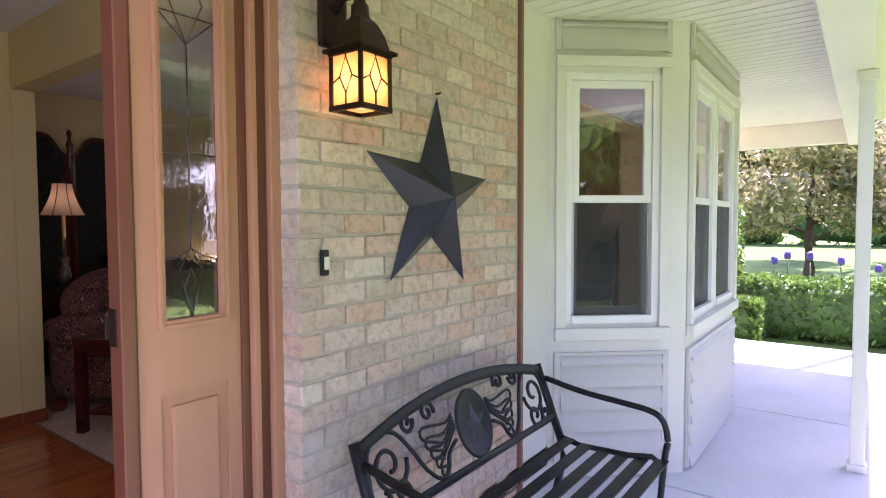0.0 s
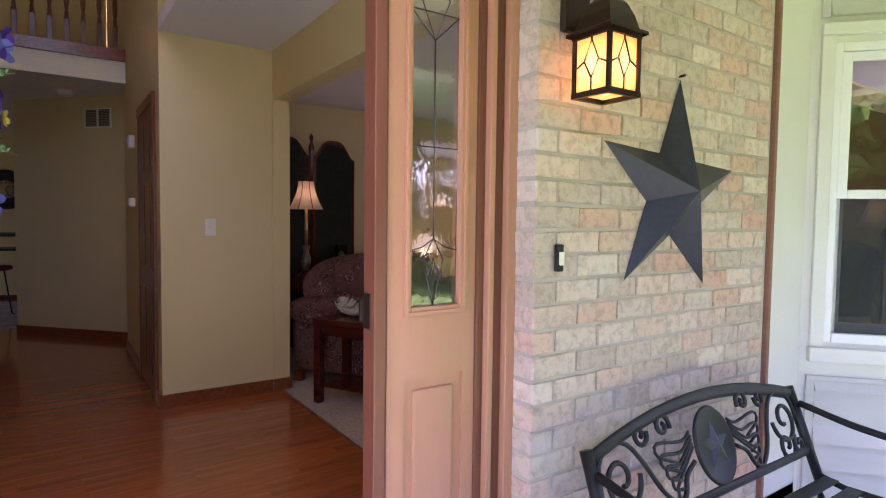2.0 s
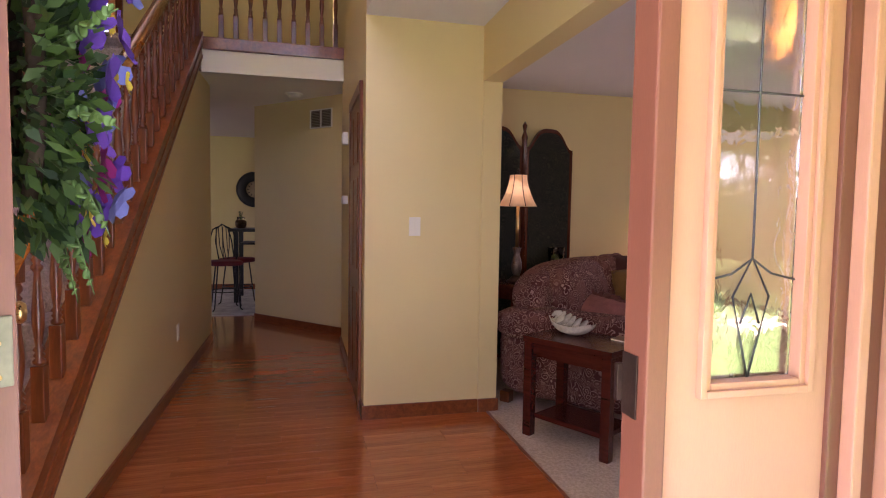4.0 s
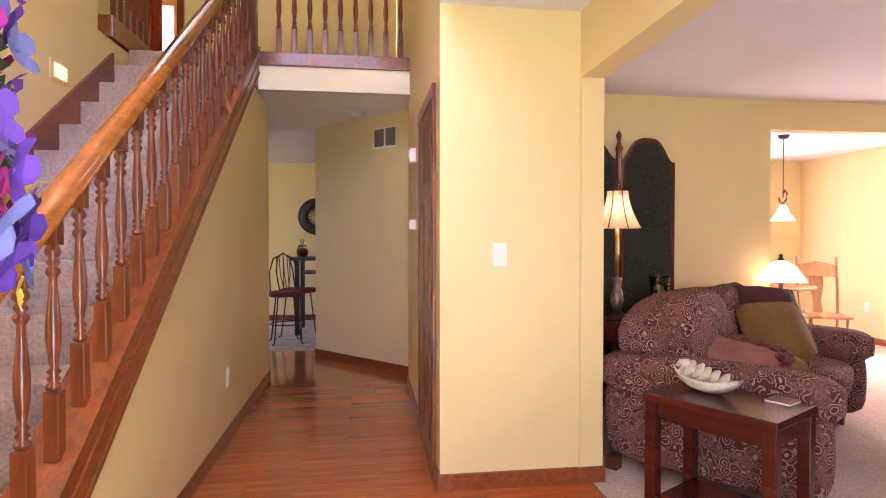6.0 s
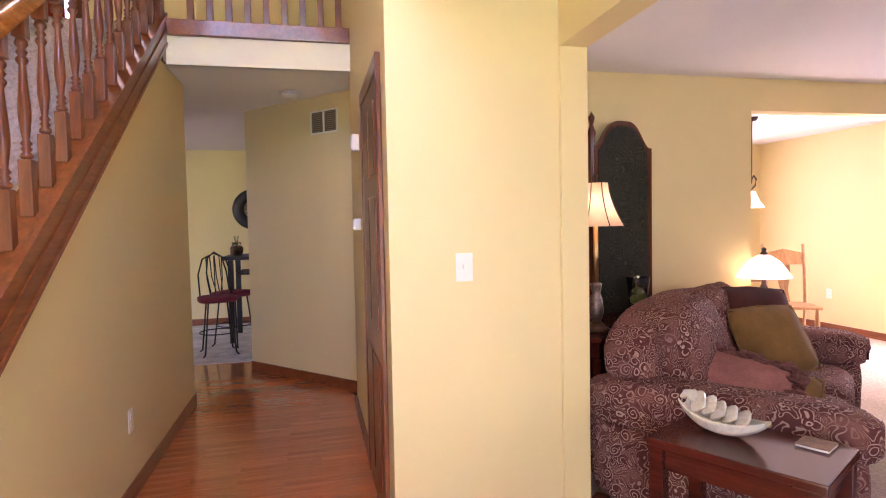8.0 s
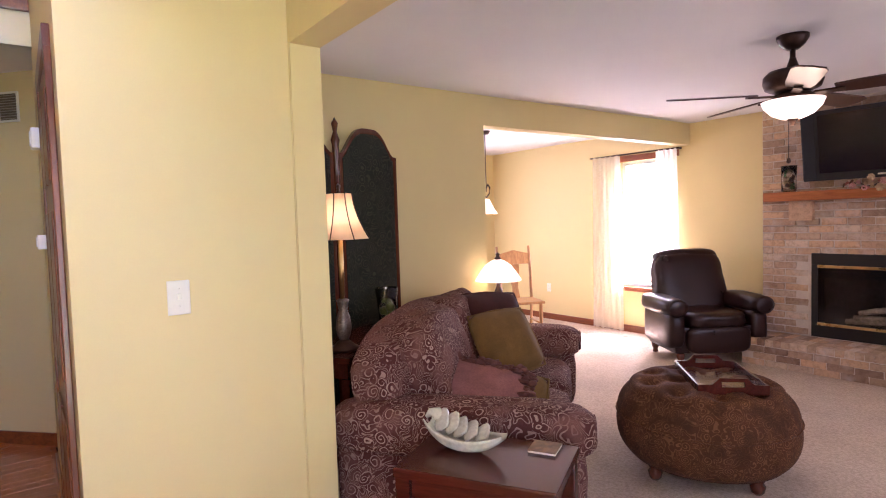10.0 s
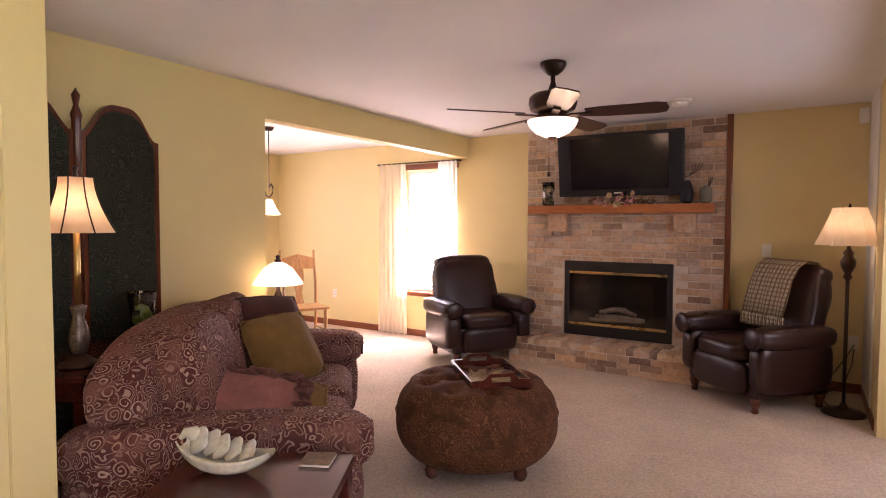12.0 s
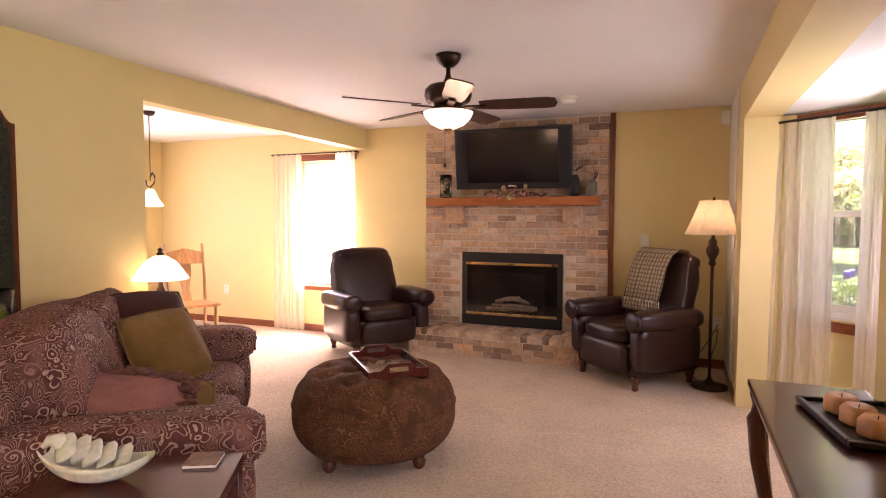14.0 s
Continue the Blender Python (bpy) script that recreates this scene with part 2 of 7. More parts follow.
SHEER = translucent("sheer_curtain_cloth", (0.96, 0.93, 0.86), 0.85)
SOFA = paisley("burgundy_paisley_weave", (0.100, 0.028, 0.023), (0.44, 0.285, 0.21), (0.22, 0.095, 0.07), 15.0, 0.85, 32.0)
OTTO = paisley("brown_paisley_chenille", (0.095, 0.034, 0.013), (0.22, 0.095, 0.037), (0.060, 0.022, 0.009), 17.0)
GOLDC = surface("olive_gold_velvet", (0.19, 0.105, 0.028), 0.85, 0.2, 9, 180, 0.3, sheen=0.4)
PLUM = surface("dark_plum_velvet", (0.06, 0.018, 0.014), 0.85, 0.25, 9, 180, 0.3, sheen=0.4)
THROW = surface("rust_chenille_throw", (0.16, 0.062, 0.046), 0.95, 0.3, 14, 90, 0.6, sheen=0.3, dist=0.004)
CERAMIC = surface("pearly_shell_glaze", (0.62, 0.60, 0.48), 0.18, 0.18, 14, 60, 0.1, coat=0.5)
WAX = surface("salmon_wax", (0.72, 0.36, 0.19), 0.45, 0.1, 20, 60, 0.1)
LEAF = surface("leaf_green", (0.07, 0.16, 0.035), 0.6, 0.35, 3, 40, 0.1)
GRASS = surface("lawn_green", (0.13, 0.22, 0.05), 0.95, 0.25, 0.6, 30, 0.5, dist=0.02)
BARK = surface("grey_brown_bark", (0.14, 0.10, 0.075), 0.95, 0.3, 8, 40, 0.6, dist=0.01)


def carpet_material(name, colour):
    m, t, p = nodes_of(name)
    v = coords(t)
    n1, n2, n3 = noise_of(t, v, 2.2, 3), noise_of(t, v, 60, 4, 0.7), noise_of(t, v, 420, 2)
    c = ramp(t, n1, [(0.3, shade(colour, 0.88)), (0.7, shade(colour, 1.06))])
    c = mix(t, c, ramp(t, n2, [(0.35, (0.66, 0.64, 0.62)), (0.6, (1, 1, 1))]), 0.8, "MULTIPLY")
    c = mix(t, c, ramp(t, n3, [(0.3, (0.7,) * 3), (0.6, (1, 1, 1))]), 0.7, "MULTIPLY")
    t.links.new(c, p.inputs["Base Color"])
    p.inputs["Roughness"].default_value, p.inputs["Specular IOR Level"].default_value = 1.0, 0.1
    bump(t, p, n2, 0.7, 0.012)
    return m


CARPET = carpet_material("beige_cut_pile", (0.66, 0.53, 0.40))
STAIRCARPET = carpet_material("grey_beige_pile", (0.46, 0.38, 0.31))

# ---- mesh helpers ----
def bm_box(x0, x1, y0, y1, z0, z1, bm=None, bevel=0.0):
    b = bmesh.new()
    r = bmesh.ops.create_cube(b, size=1.0)
    for v in b.verts:
        v.co = Vector(((x0 + x1) / 2 + v.co.x * (x1 - x0), (y0 + y1) / 2 + v.co.y * (y1 - y0), (z0 + z1) / 2 + v.co.z * (z1 - z0)))
    if bevel:
        bmesh.ops.bevel(b, geom=b.edges[:], offset=bevel, segments=2, affect="EDGES", profile=0.6)
    if bm is None:
        return b
    return join(bm, b)


def join(bm, b):
    me = bpy.data.meshes.new("tmp")
    b.to_mesh(me)
    b.free()
    bm.from_mesh(me)
    bpy.data.meshes.remove(me)
    return bm


def bm_lathe(profile, seg=24, centre=(0, 0, 0), bm=None):
    """A turned body from (radius, height) pairs."""
    b = bmesh.new()
    rings = []
    for r, z in profile:
        rings.append([b.verts.new((centre[0] + r * math.cos(2 * math.pi * i / seg), centre[1] + r * math.sin(2 * math.pi * i / seg), centre[2] + z)) for i in range(seg)])
    for a, c in zip(rings, rings[1:]):
        for i in range(seg):
            j = (i + 1) % seg
            b.faces.new((a[i], a[j], c[j], c[i]))
    if profile[0][0] > 1e-4:
        b.faces.new(rings[0][::-1])
    if profile[-1][0] > 1e-4:
        b.faces.new(rings[-1])
    for f in b.faces:
        f.smooth = len(f.verts) == 4
    bmesh.ops.remove_doubles(b, verts=b.verts[:], dist=1e-5)
    return b if bm is None else join(bm, b)


def bm_tube(points, radius, seg=8, bm=None, flat=1.0):
    """A rod swept along points; radius a number or one for each point."""
    b = bmesh.new()
    pts = [Vector(p) for p in points]
    rings, up = [], Vector((0, 0, 1))
    for i, p in enumerate(pts):
        d = (pts[min(i + 1, len(pts) - 1)] - pts[max(i - 1, 0)]).normalized()
        side = d.cross(up)
        if side.length < 1e-3:
            side = d.cross(Vector((0, 1, 0)))
        side.normalize()
        top = side.cross(d).normalized()
        r = radius[i] if isinstance(radius, (list, tuple)) else radius
        rings.append([b.verts.new(p + r * math.cos(2 * math.pi * k / seg) * side + r * flat * math.sin(2 * math.pi * k / seg) * top) for k in range(seg)])
    for a, c in zip(rings, rings[1:]):
        for i in range(seg):
            j = (i + 1) % seg
            f = b.faces.new((a[i], a[j], c[j], c[i]))
            f.smooth = True
    b.faces.new(rings[0][::-1])
    b.faces.new(rings[-1])
    return b if bm is None else join(bm, b)


def bm_prism(outline, lo, hi, axis=2, bm=None, bevel=0.0):
    """A flat outline of 2D points raised from lo to hi along an axis (0 x, 1 y, 2 z)."""
    b = bmesh.new()

    def put(p, h):
        q = [p[0], p[1]]
        q.insert(axis, h)
        return b.verts.new(q)

    lower, upper = [put(p, lo) for p in outline], [put(p, hi) for p in outline]
    b.faces.new(lower[::-1])
    b.faces.new(upper)
    for i in range(len(outline)):
        j = (i + 1) % len(outline)
        b.faces.new((lower[i], lower[j], upper[j], upper[i]))
    bmesh.ops.recalc_face_normals(b, faces=b.faces[:])
    if bevel:
        bmesh.ops.bevel(b, geom=b.edges[:], offset=bevel, segments=2, affect="EDGES", profile=0.6)
    return b if bm is None else join(bm, b)


def bm_cushion(sx, sy, sz, puff=0.5, seg=12, seed=0, wrinkle=0.0):
    """A soft block of full size sx, sy, sz about the origin, rounded and bulging."""
    b = bmesh.new()
    bmesh.ops.create_cube(b, size=2.0)
    bmesh.ops.subdivide_edges(b, edges=b.edges[:], cuts=seg, use_grid_fill=True)
    for v in b.verts:
        x, y, z = v.co
        n = 6.0 - 3.4 * puff
        k = (abs(x) ** n + abs(y) ** n + abs(z) ** n) ** (1 / n)
        x, y, z = x / k, y / k, z / k
        w = wrinkle * noise.noise(Vector((x * 2.4 + seed, y * 2.4, z * 2.4)))
        s = 1 + w
        v.co = Vector((x * sx / 2 * s, y * sy / 2 * s, z * sz / 2 * s))
    for f in b.faces:
        f.smooth = True
    return b


def moved(b, m):
    b.transform(m)
    if m.determinant() < 0:
        bmesh.ops.reverse_faces(b, faces=b.faces[:])
    return b


def mesh_of(name, bm, material):
    me = bpy.data.meshes.new(name)
    bm.to_mesh(me)
    bm.free()
    for m in material if isinstance(material, (list, tuple)) else [material]:
        me.materials.append(m)
    return me


def part(name, bm, material, parent, label=""):
    ob = new(name, mesh_of(name, bm, material))
    if parent is not None:
        ob.parent = parent
    return tagged(ob, label)


def thing(name, at, label, category, group="", turn=0.0):
    """An empty at a thing's base."""
    ob = new(name)
    ob.empty_display_size = 0.1
    ob.matrix_world = pose(*at, 0, 0, turn)
    return tagged(ob, label, category, group)


def structure(name, bm, material, label=""):
    ob = new(name, mesh_of(name, bm, material))
    return tagged(ob, label or name.replace("_", " "), "", "", "structure")

# ---- large structure ----
FRONT_OUT, FRONT_IN = -2.00, -2.39          # front wall: brick face and inner face
STAIR_Y, HALL_Y, OPEN_Y, LIVING_Y = -0.63, 0.60, 1.33, 1.455
FAR_Y, LEFT_X, COL_X = 6.33, -6.12, -4.82
CEIL_Z, FOYER_CEIL, LOFT_Z, TOP_Z = 2.37, 2.44, 2.74, 5.15
PORCH_Z = -0.18


def wall(name, *boxes, material=None, label=""):
    bm = bmesh.new()
    for b in boxes:
        bm_box(*b, bm=bm)
    return structure(name, bm, material or YELLOW, label or "yellow painted plaster wall")


# front wall, inner leaf, with door and upper window openings
wall("wall_front", (FRONT_IN, -2.16, 1.27, 1.455, 0, CEIL_Z + 0.3), (FRONT_IN, -2.16, -1.7, -1.05, 0, TOP_Z), (FRONT_IN, -2.16, -1.05, -0.26, 0, 2.95), (FRONT_IN, -2.16, -0.26, 1.27, 2.14, 2.95),
     (FRONT_IN, -2.16, -1.05, 0.6, 4.45, TOP_Z), (FRONT_IN, -2.16, 0.45, 0.6, 2.95, 4.45), (FRONT_IN, -2.16, 0.6, 1.27, 2.95, TOP_Z),
     (FRONT_IN, -2.16, 5.20, FAR_Y + 0.2, 0, CEIL_Z + 0.3), (FRONT_IN, -2.16, 1.455, 5.20, 2.075, CEIL_Z + 0.3))
wall("wall_closet", (-6.9, COL_X, HALL_Y, OPEN_Y, 0, FOYER_CEIL + 0.2), label="pale yellow painted wall with a light switch")
wall("wall_living_near", (LEFT_X - 0.12, COL_X + 0.006, OPEN_Y, LIVING_Y, 0, CEIL_Z + 0.3))
wall("header_living", (COL_X + 0.006, FRONT_IN, OPEN_Y, LIVING_Y, 2.10, CEIL_Z + 0.3), label="yellow painted header over the wide opening")
wall("wall_void_upper", (-8.7, FRONT_IN, HALL_Y + 0.003, OPEN_Y, FOYER_CEIL + 0.2, TOP_Z))
wall("wall_living_left", (LEFT_X - 0.12, LEFT_X, LIVING_Y, 3.41, 0, CEIL_Z + 0.3))
wall("beam_dining", (LEFT_X - 0.12, LEFT_X, 3.41, FAR_Y, 2.14, CEIL_Z + 0.3), label="yellow painted beam over the dining opening")
wall("wall_far", (LEFT_X - 0.06, FRONT_IN + 0.3, FAR_Y, FAR_Y + 0.2, 0, CEIL_Z + 0.3), (-9.4, -7.02, FAR_Y, FAR_Y + 0.2, 0, CEIL_Z + 0.3),
     (-7.02, LEFT_X - 0.06, FAR_Y, FAR_Y + 0.2, 0, 0.55), (-7.02, LEFT_X - 0.06, FAR_Y, FAR_Y + 0.2, 2.04, CEIL_Z + 0.3), (-6.30, LEFT_X - 0.06, FAR_Y, FAR_Y + 0.2, 0.55, 2.04))
wall("wall_dining_end", (-9.5, -9.3, 1.4, FAR_Y + 0.2, 0, CEIL_Z + 0.3))
wall("wall_dining_near", (-9.4, LEFT_X - 0.12, 1.9, 2.0, 0, CEIL_Z + 0.3))
# stairs side and hall
wall("wall_stair_left", (-6.25, FRONT_IN, -1.72, -1.6, 0, TOP_Z), (-8.7, -6.25, -1.72, -1.6, 0, LOFT_Z - 0.02))
wall("wall_kitchen_far", (-11.4, -11.2, -3.5, 2.0, 0, 2.8))
wall("wall_kitchen_side", (-11.4, -6.8, -3.6, -3.4, 0, 2.8))
wall("wall_kitchen_right", (-11.4, -8.7, 0.9, 1.0, 0, 2.8))
wall("wall_landing_back", (-8.82, -8.7, -1.80, HALL_Y, LOFT_Z, TOP_Z), (-8.82, -8.7, -3.4, -2.42, LOFT_Z, TOP_Z), (-8.82, -8.7, -2.42, -1.80, LOFT_Z + 2.05, TOP_Z))
wall("wall_bedroom", (-11.0, -10.9, -2.55, 1.2, LOFT_Z, TOP_Z), (-11.0, -10.9, -3.4, -2.55, LOFT_Z, 3.5), (-11.0, -10.9, -3.4, -2.55, 4.7, TOP_Z), (-11.0, -8.82, 0.3, 0.4, LOFT_Z, TOP_Z), (-11.0, -6.3, -3.5, -3.4, LOFT_Z, TOP_Z), (-6.35, -6.25, -3.4, -1.72, LOFT_Z, TOP_Z))
# angled wall in the hall
bm = bm_prism([(-8.31, -0.30), (-7.23, 0.68), (-7.23, 0.95), (-8.6, 0.95), (-8.6, -0.30)], 0, 2.47)
structure("wall_angled", bm, YELLOW, "yellow painted angled wall with an air vent")
# stair wall: triangle under the flight
SL, SX0, SZ0 = 0.728, -4.46, 1.105


def slope(x):
    return SZ0 + SL * (SX0 - x)


x_foot, x_mid, x_head = -3.06, -6.74, -7.30
bm = bm_prism([(x_foot, 0.0), (x_head, 0.0), (x_head, 2.465), (x_mid, 2.465), (x_mid, slope(x_mid) - 0.15), (x_foot, max(0.02, slope(x_foot) - 0.15))], STAIR_Y - 0.1, STAIR_Y, axis=1)
structure("wall_stair", bm, YELLOW, "yellow painted wall under the stair flight")
wall("wall_stair_end", (x_head, x_head + 0.1, -1.6, STAIR_Y - 0.1, 0, 2.4))
# ceilings and upper floor
for nm, b in (("ceiling_living", (-9.4, FRONT_IN + 0.01, LIVING_Y + 0.001, FAR_Y, CEIL_Z, CEIL_Z + 0.1)), ("ceiling_foyer", (COL_X, FRONT_IN, HALL_Y, OPEN_Y, FOYER_CEIL, FOYER_CEIL + 0.1)),
              ("ceiling_hall", (-11.3, -6.75, -3.5, 1.0, 2.47, 2.57)), ("ceiling_service", (-9.6, -6.2, 1.001, 2.05, 2.47, 2.57)), ("ceiling_upper", (-11.2, FRONT_IN, -3.5, 1.4, TOP_Z, TOP_Z + 0.1))):
    structure(nm, bm_box(*b), CEIL, "white textured ceiling")
structure("fascia_loft", bm_box(-6.78, -6.74, STAIR_Y, HALL_Y, 2.47, 2.66), surface("cream_fascia_paint", (0.82, 0.78, 0.62), 0.5, 0.03, 2, 150, 0.05), "cream painted fascia of the upper landing")
structure("floor_landing", bm_box(-11.0, -6.79, -3.4, HALL_Y, 2.58, LOFT_Z), STAIRCARPET, "carpeted upper landing floor")
# floors
structure("floor_base", bm_box(-11.3, -2.13, -3.5, 1.40, -0.1, -0.014), CHERRY, "dark base under the hardwood planks")
structure("floor_carpet", bm_box(-9.4, -2.0, 1.40, FAR_Y, -0.1, 0.004), CARPET, "beige cut-pile carpet")
structure("carpet_strip", bm_box(-4.85, -2.4, 1.385, 1.40, -0.02, 0.006, bevel=0.002), OAK, "red oak strip at the carpet edge")
structure("ground", bm_box(-80, 80, -60, 120, -0.9, PORCH_Z - 0.12), GRASS, "green mown lawn")
# ---- pieces: bricks and planks share a few meshes ----
def brick_meshes(name, length, height, depth, material, count=5, rough=0.003):
    """Bricks lying along y with their face towards +x, centred on the face."""
    out = []
    for k in range(count):
        b = bm_box(-depth, 0, -length / 2, length / 2, -height / 2, height / 2)
        bmesh.ops.bevel(b, geom=b.edges[:], offset=0.0035, segments=1, affect="EDGES")
        for v in b.verts:
            v.co += Vector((random.uniform(-rough, rough), random.uniform(-rough, rough), random.uniform(-rough, rough)))
        out.append(mesh_of(name, b, material))
    return out


def lay(name, mesh, parent, m):
    ob = new(name, mesh)
    ob.parent = parent
    ob.matrix_basis = m
    return ob


# ---- front brick wall ----
wall_brick = structure("wall_brick", bm_box(-2.133, FRONT_OUT - 0.006, 1.228, 2.625, PORCH_Z, 2.39), MORTAR, "buff and grey tumbled brick wall with pale mortar")
COURSE, BL = 0.0783, 0.198


def brick_courses():
    full, half = brick_meshes("brick", BL - 0.010, COURSE - 0.011, 0.125, BRICK, 6), brick_meshes("brick", BL / 2 - 0.010, COURSE - 0.011, 0.125, BRICK, 3)
    z, row = PORCH_Z + COURSE / 2, 0
    while z < 2.37:
        y = 1.22
        if row % 2:
            lay("brick", random.choice(half), wall_brick, pose(FRONT_OUT + random.uniform(-0.002, 0.003), y + BL / 4, z))
            y += BL / 2
        while y + BL < 2.64:
            lay("brick", random.choice(full), wall_brick, pose(FRONT_OUT + random.uniform(-0.002, 0.004), y + BL / 2, z, random.uniform(-0.4, 0.4)))
            y += BL
        if y + BL / 2 < 2.64:
            lay("brick", random.choice(half), wall_brick, pose(FRONT_OUT, y + BL / 4, z))
        z += COURSE
        row += 1


structure("trim_corner", bm_box(-2.15, FRONT_OUT + 0.012, 2.634, 2.66, PORCH_Z, 2.39, bevel=0.004), surface("rusty_brown_trim", (0.30, 0.13, 0.08), 0.6, 0.2, 8, 90, 0.1), "thin brown corner trim beside the brick")

# ---- bay ----
def double_hung(parent, wide, z0, z1, screen=True):
    """A white double-hung sash window, from u 0 to wide along x, its face towards +y."""
    f = bmesh.new()
    for b in ((0, 0.04, 0, 0.09, z0, z1), (wide - 0.04, wide, 0, 0.09, z0, z1), (0.04, wide - 0.04, 0, 0.09, z1 - 0.04, z1), (0.04, wide - 0.04, 0, 0.10, z0, z0 + 0.045)):
        bm_box(*b, bm=f, bevel=0.004)
    part("window_frame", f, VINYL, parent)
    zm = (z0 + z1) / 2
    for nm, za, zb, y in (("upper_sash", zm - 0.02, z1 - 0.042, 0.050), ("lower_sash", z0 + 0.047, zm + 0.02, 0.018)):
        s = bmesh.new()
        for b in ((0.043, 0.085, y, y + 0.028, za, zb), (wide - 0.085, wide - 0.043, y, y + 0.028, za, zb), (0.085, wide - 0.085, y, y + 0.028, za, za + 0.042), (0.085, wide - 0.085, y, y + 0.028, zb - 0.042, zb)):
            bm_box(*b, bm=s, bevel=0.003)
        sash = part(nm, s, VINYL, parent)
        pane = part("pane", bm_box(0.083, wide - 0.083, y + 0.011, y + 0.016, za + 0.04, zb - 0.04), GLASS, sash)
        pane.visible_shadow = False
    if screen:
        part("insect_screen", bm_box(0.06, wide - 0.06, 0.070, 0.072, z0 + 0.045, zm), SCREENMESH, parent, "dark insect screen")


def screen_mesh_material():
    m, t, p = nodes_of("insect_screen")
    p.inputs["Base Color"].default_value = (0.03, 0.03, 0.03, 1)
    p.inputs["Roughness"].default_value = 0.7
    tr = t.nodes.new("ShaderNodeBsdfTransparent")
    mx = t.nodes.new("ShaderNodeMixShader")
    mx.inputs[0].default_value = 0.5
    t.links.new(tr.outputs[0], mx.inputs[1])
    t.links.new(p.outputs[0], mx.inputs[2])
    t.links.new(mx.outputs[0], t.nodes["Material Output"].inputs[0])
    return m


SCREENMESH = screen_mesh_material()
BAY = [(-2.0, 2.97), (-1.40, 3.50), (-1.40, 4.95), (-2.0, 5.40)]
WZ0, WZ1 = 0.70, 2.10


def bay_panel(name, p0, p1, wins):
    """One face of the bay: white wall with openings, siding panels, frieze and windows."""
    d = Vector((p1[0] - p0[0], p1[1] - p0[1]))
    length, ang = d.length, math.degrees(math.atan2(d.y, d.x))
    m = pose(p0[0], p0[1], 0, 0, 0, ang) @ Matrix.Diagonal((1, -1, 1, 1))
    w = bmesh.new()
    us = [0.0] + [u for pr in wins for u in pr] + [length]
    for a, b in zip(us[0::2], us[1::2]):
        bm_box(a, b, -0.16, 0, PORCH_Z, 2.39, bm=w)
    for a, b in wins:
        bm_box(a, b, -0.16, 0, PORCH_Z, WZ0, bm=w)
        bm_box(a, b, -0.16, 0, WZ1, 2.39, bm=w)
    body = structure(name, moved(w, m), [WHITE], "white painted bay wall with siding panels")
    inner = bmesh.new()
    for a, b in zip(us[0::2], us[1::2]):
        bm_box(a, b, -0.175, -0.163, 0, 2.08, bm=inner)
    for a, b in wins:
        bm_box(a, b, -0.175, -0.163, 0, WZ0, bm=inner)
        bm_box(a, b, -0.175, -0.163, WZ1, 2.08, bm=inner)
    structure(name + "_inside", moved(inner, m), YELLOW, "yellow painted inside of the bay")
    a, b = wins[0][0] - 0.01, wins[-1][1] + 0.01
    t = bmesh.new()
    for q in ((a - 0.045, a + 0.012, 0.002, 0.03, WZ0 - 0.02, WZ1 + 0.03), (b - 0.012, b + 0.045, 0.002, 0.03, WZ0 - 0.02, WZ1 + 0.03), (a - 0.045, b + 0.045, 0.002, 0.035, WZ1 + 0.03, WZ1 + 0.085), (a - 0.05, b + 0.05, 0.002, 0.045, WZ0 - 0.09, WZ0 - 0.022)):
        bm_box(*q, bm=t, bevel=0.005)
    ca = structure(name + "_casing", moved(t, m), WHITE, "white window casing")
    # siding below and above
    for lo, hi in ((PORCH_Z + 0.02, 0.52), (2.215, 2.38)):
        fr = bmesh.new()
        for q in ((a - 0.05, a - 0.015, 0.002, 0.022, lo, hi), (b + 0.015, b + 0.05, 0.002, 0.022, lo, hi), (a - 0.05, b + 0.05, 0.002, 0.024, hi, hi + 0.02)):
            bm_box(*q, bm=fr, bevel=0.003)
        sp = structure(name + "_siding", moved(fr, m), SIDING, "pale grey lapped vinyl siding")
        z = lo
        while z < hi - 0.02:
            h = min(0.125, hi - z)
            sl = bm_prism([(0.004, z + 0.003), (0.038, z + 0.003), (0.036, z + 0.012), (0.008, z + h)], a - 0.014, b + 0.014, axis=0)
            part("slat", moved(sl, m), SIDING, sp)
            z += h
    for k, (u0, u1) in enumerate(wins):
        win = new("window_bay")
        win.matrix_world = m @ Matrix.Translation((u0, -0.085, 0))
        tagged(win, "white double-hung vinyl window with dark screen", "window", "bay windows", "structure")
        double_hung(win, u1 - u0, WZ0, WZ1)


bay_panel("bay_wall_near", BAY[0], BAY[1], [(0.09, 0.635)])
bay_panel("bay_wall_front", BAY[1], BAY[2], [(0.08, 0.70), (0.76, 1.38)])
bay_panel("bay_wall_far", BAY[2], BAY[3], [(0.15, 0.63)])
structure("bay_flat_wall", bm_box(-2.133, FRONT_OUT, 2.662, 2.97, PORCH_Z, 2.39), WHITE, "white painted flat wall beside the bay")
structure("bay_flat_inside", bm_box(-2.155, -2.135, 1.457, 2.98, 0, 2.06), YELLOW, "yellow painted inside of the bay")
structure("bay_end_wall", bm_box(-2.158, -2.0, 5.37, 5.62, PORCH_Z, 2.39), WHITE, "white painted end of the bay")
structure("bay_end_inside", bm_box(-2.158, -2.05, 5.202, 5.365, 0, 2.075), YELLOW, "yellow painted return of the bay")
structure("bay_ceiling", bm_prism([(-2.15, 1.46), (-2.15, 2.9), (-1.98, 3.0), (-1.45, 3.5), (-1.45, 5.0), (-1.98, 5.5), (-2.15, 5.6)], 2.085, 2.15), CEIL, "white bay ceiling")
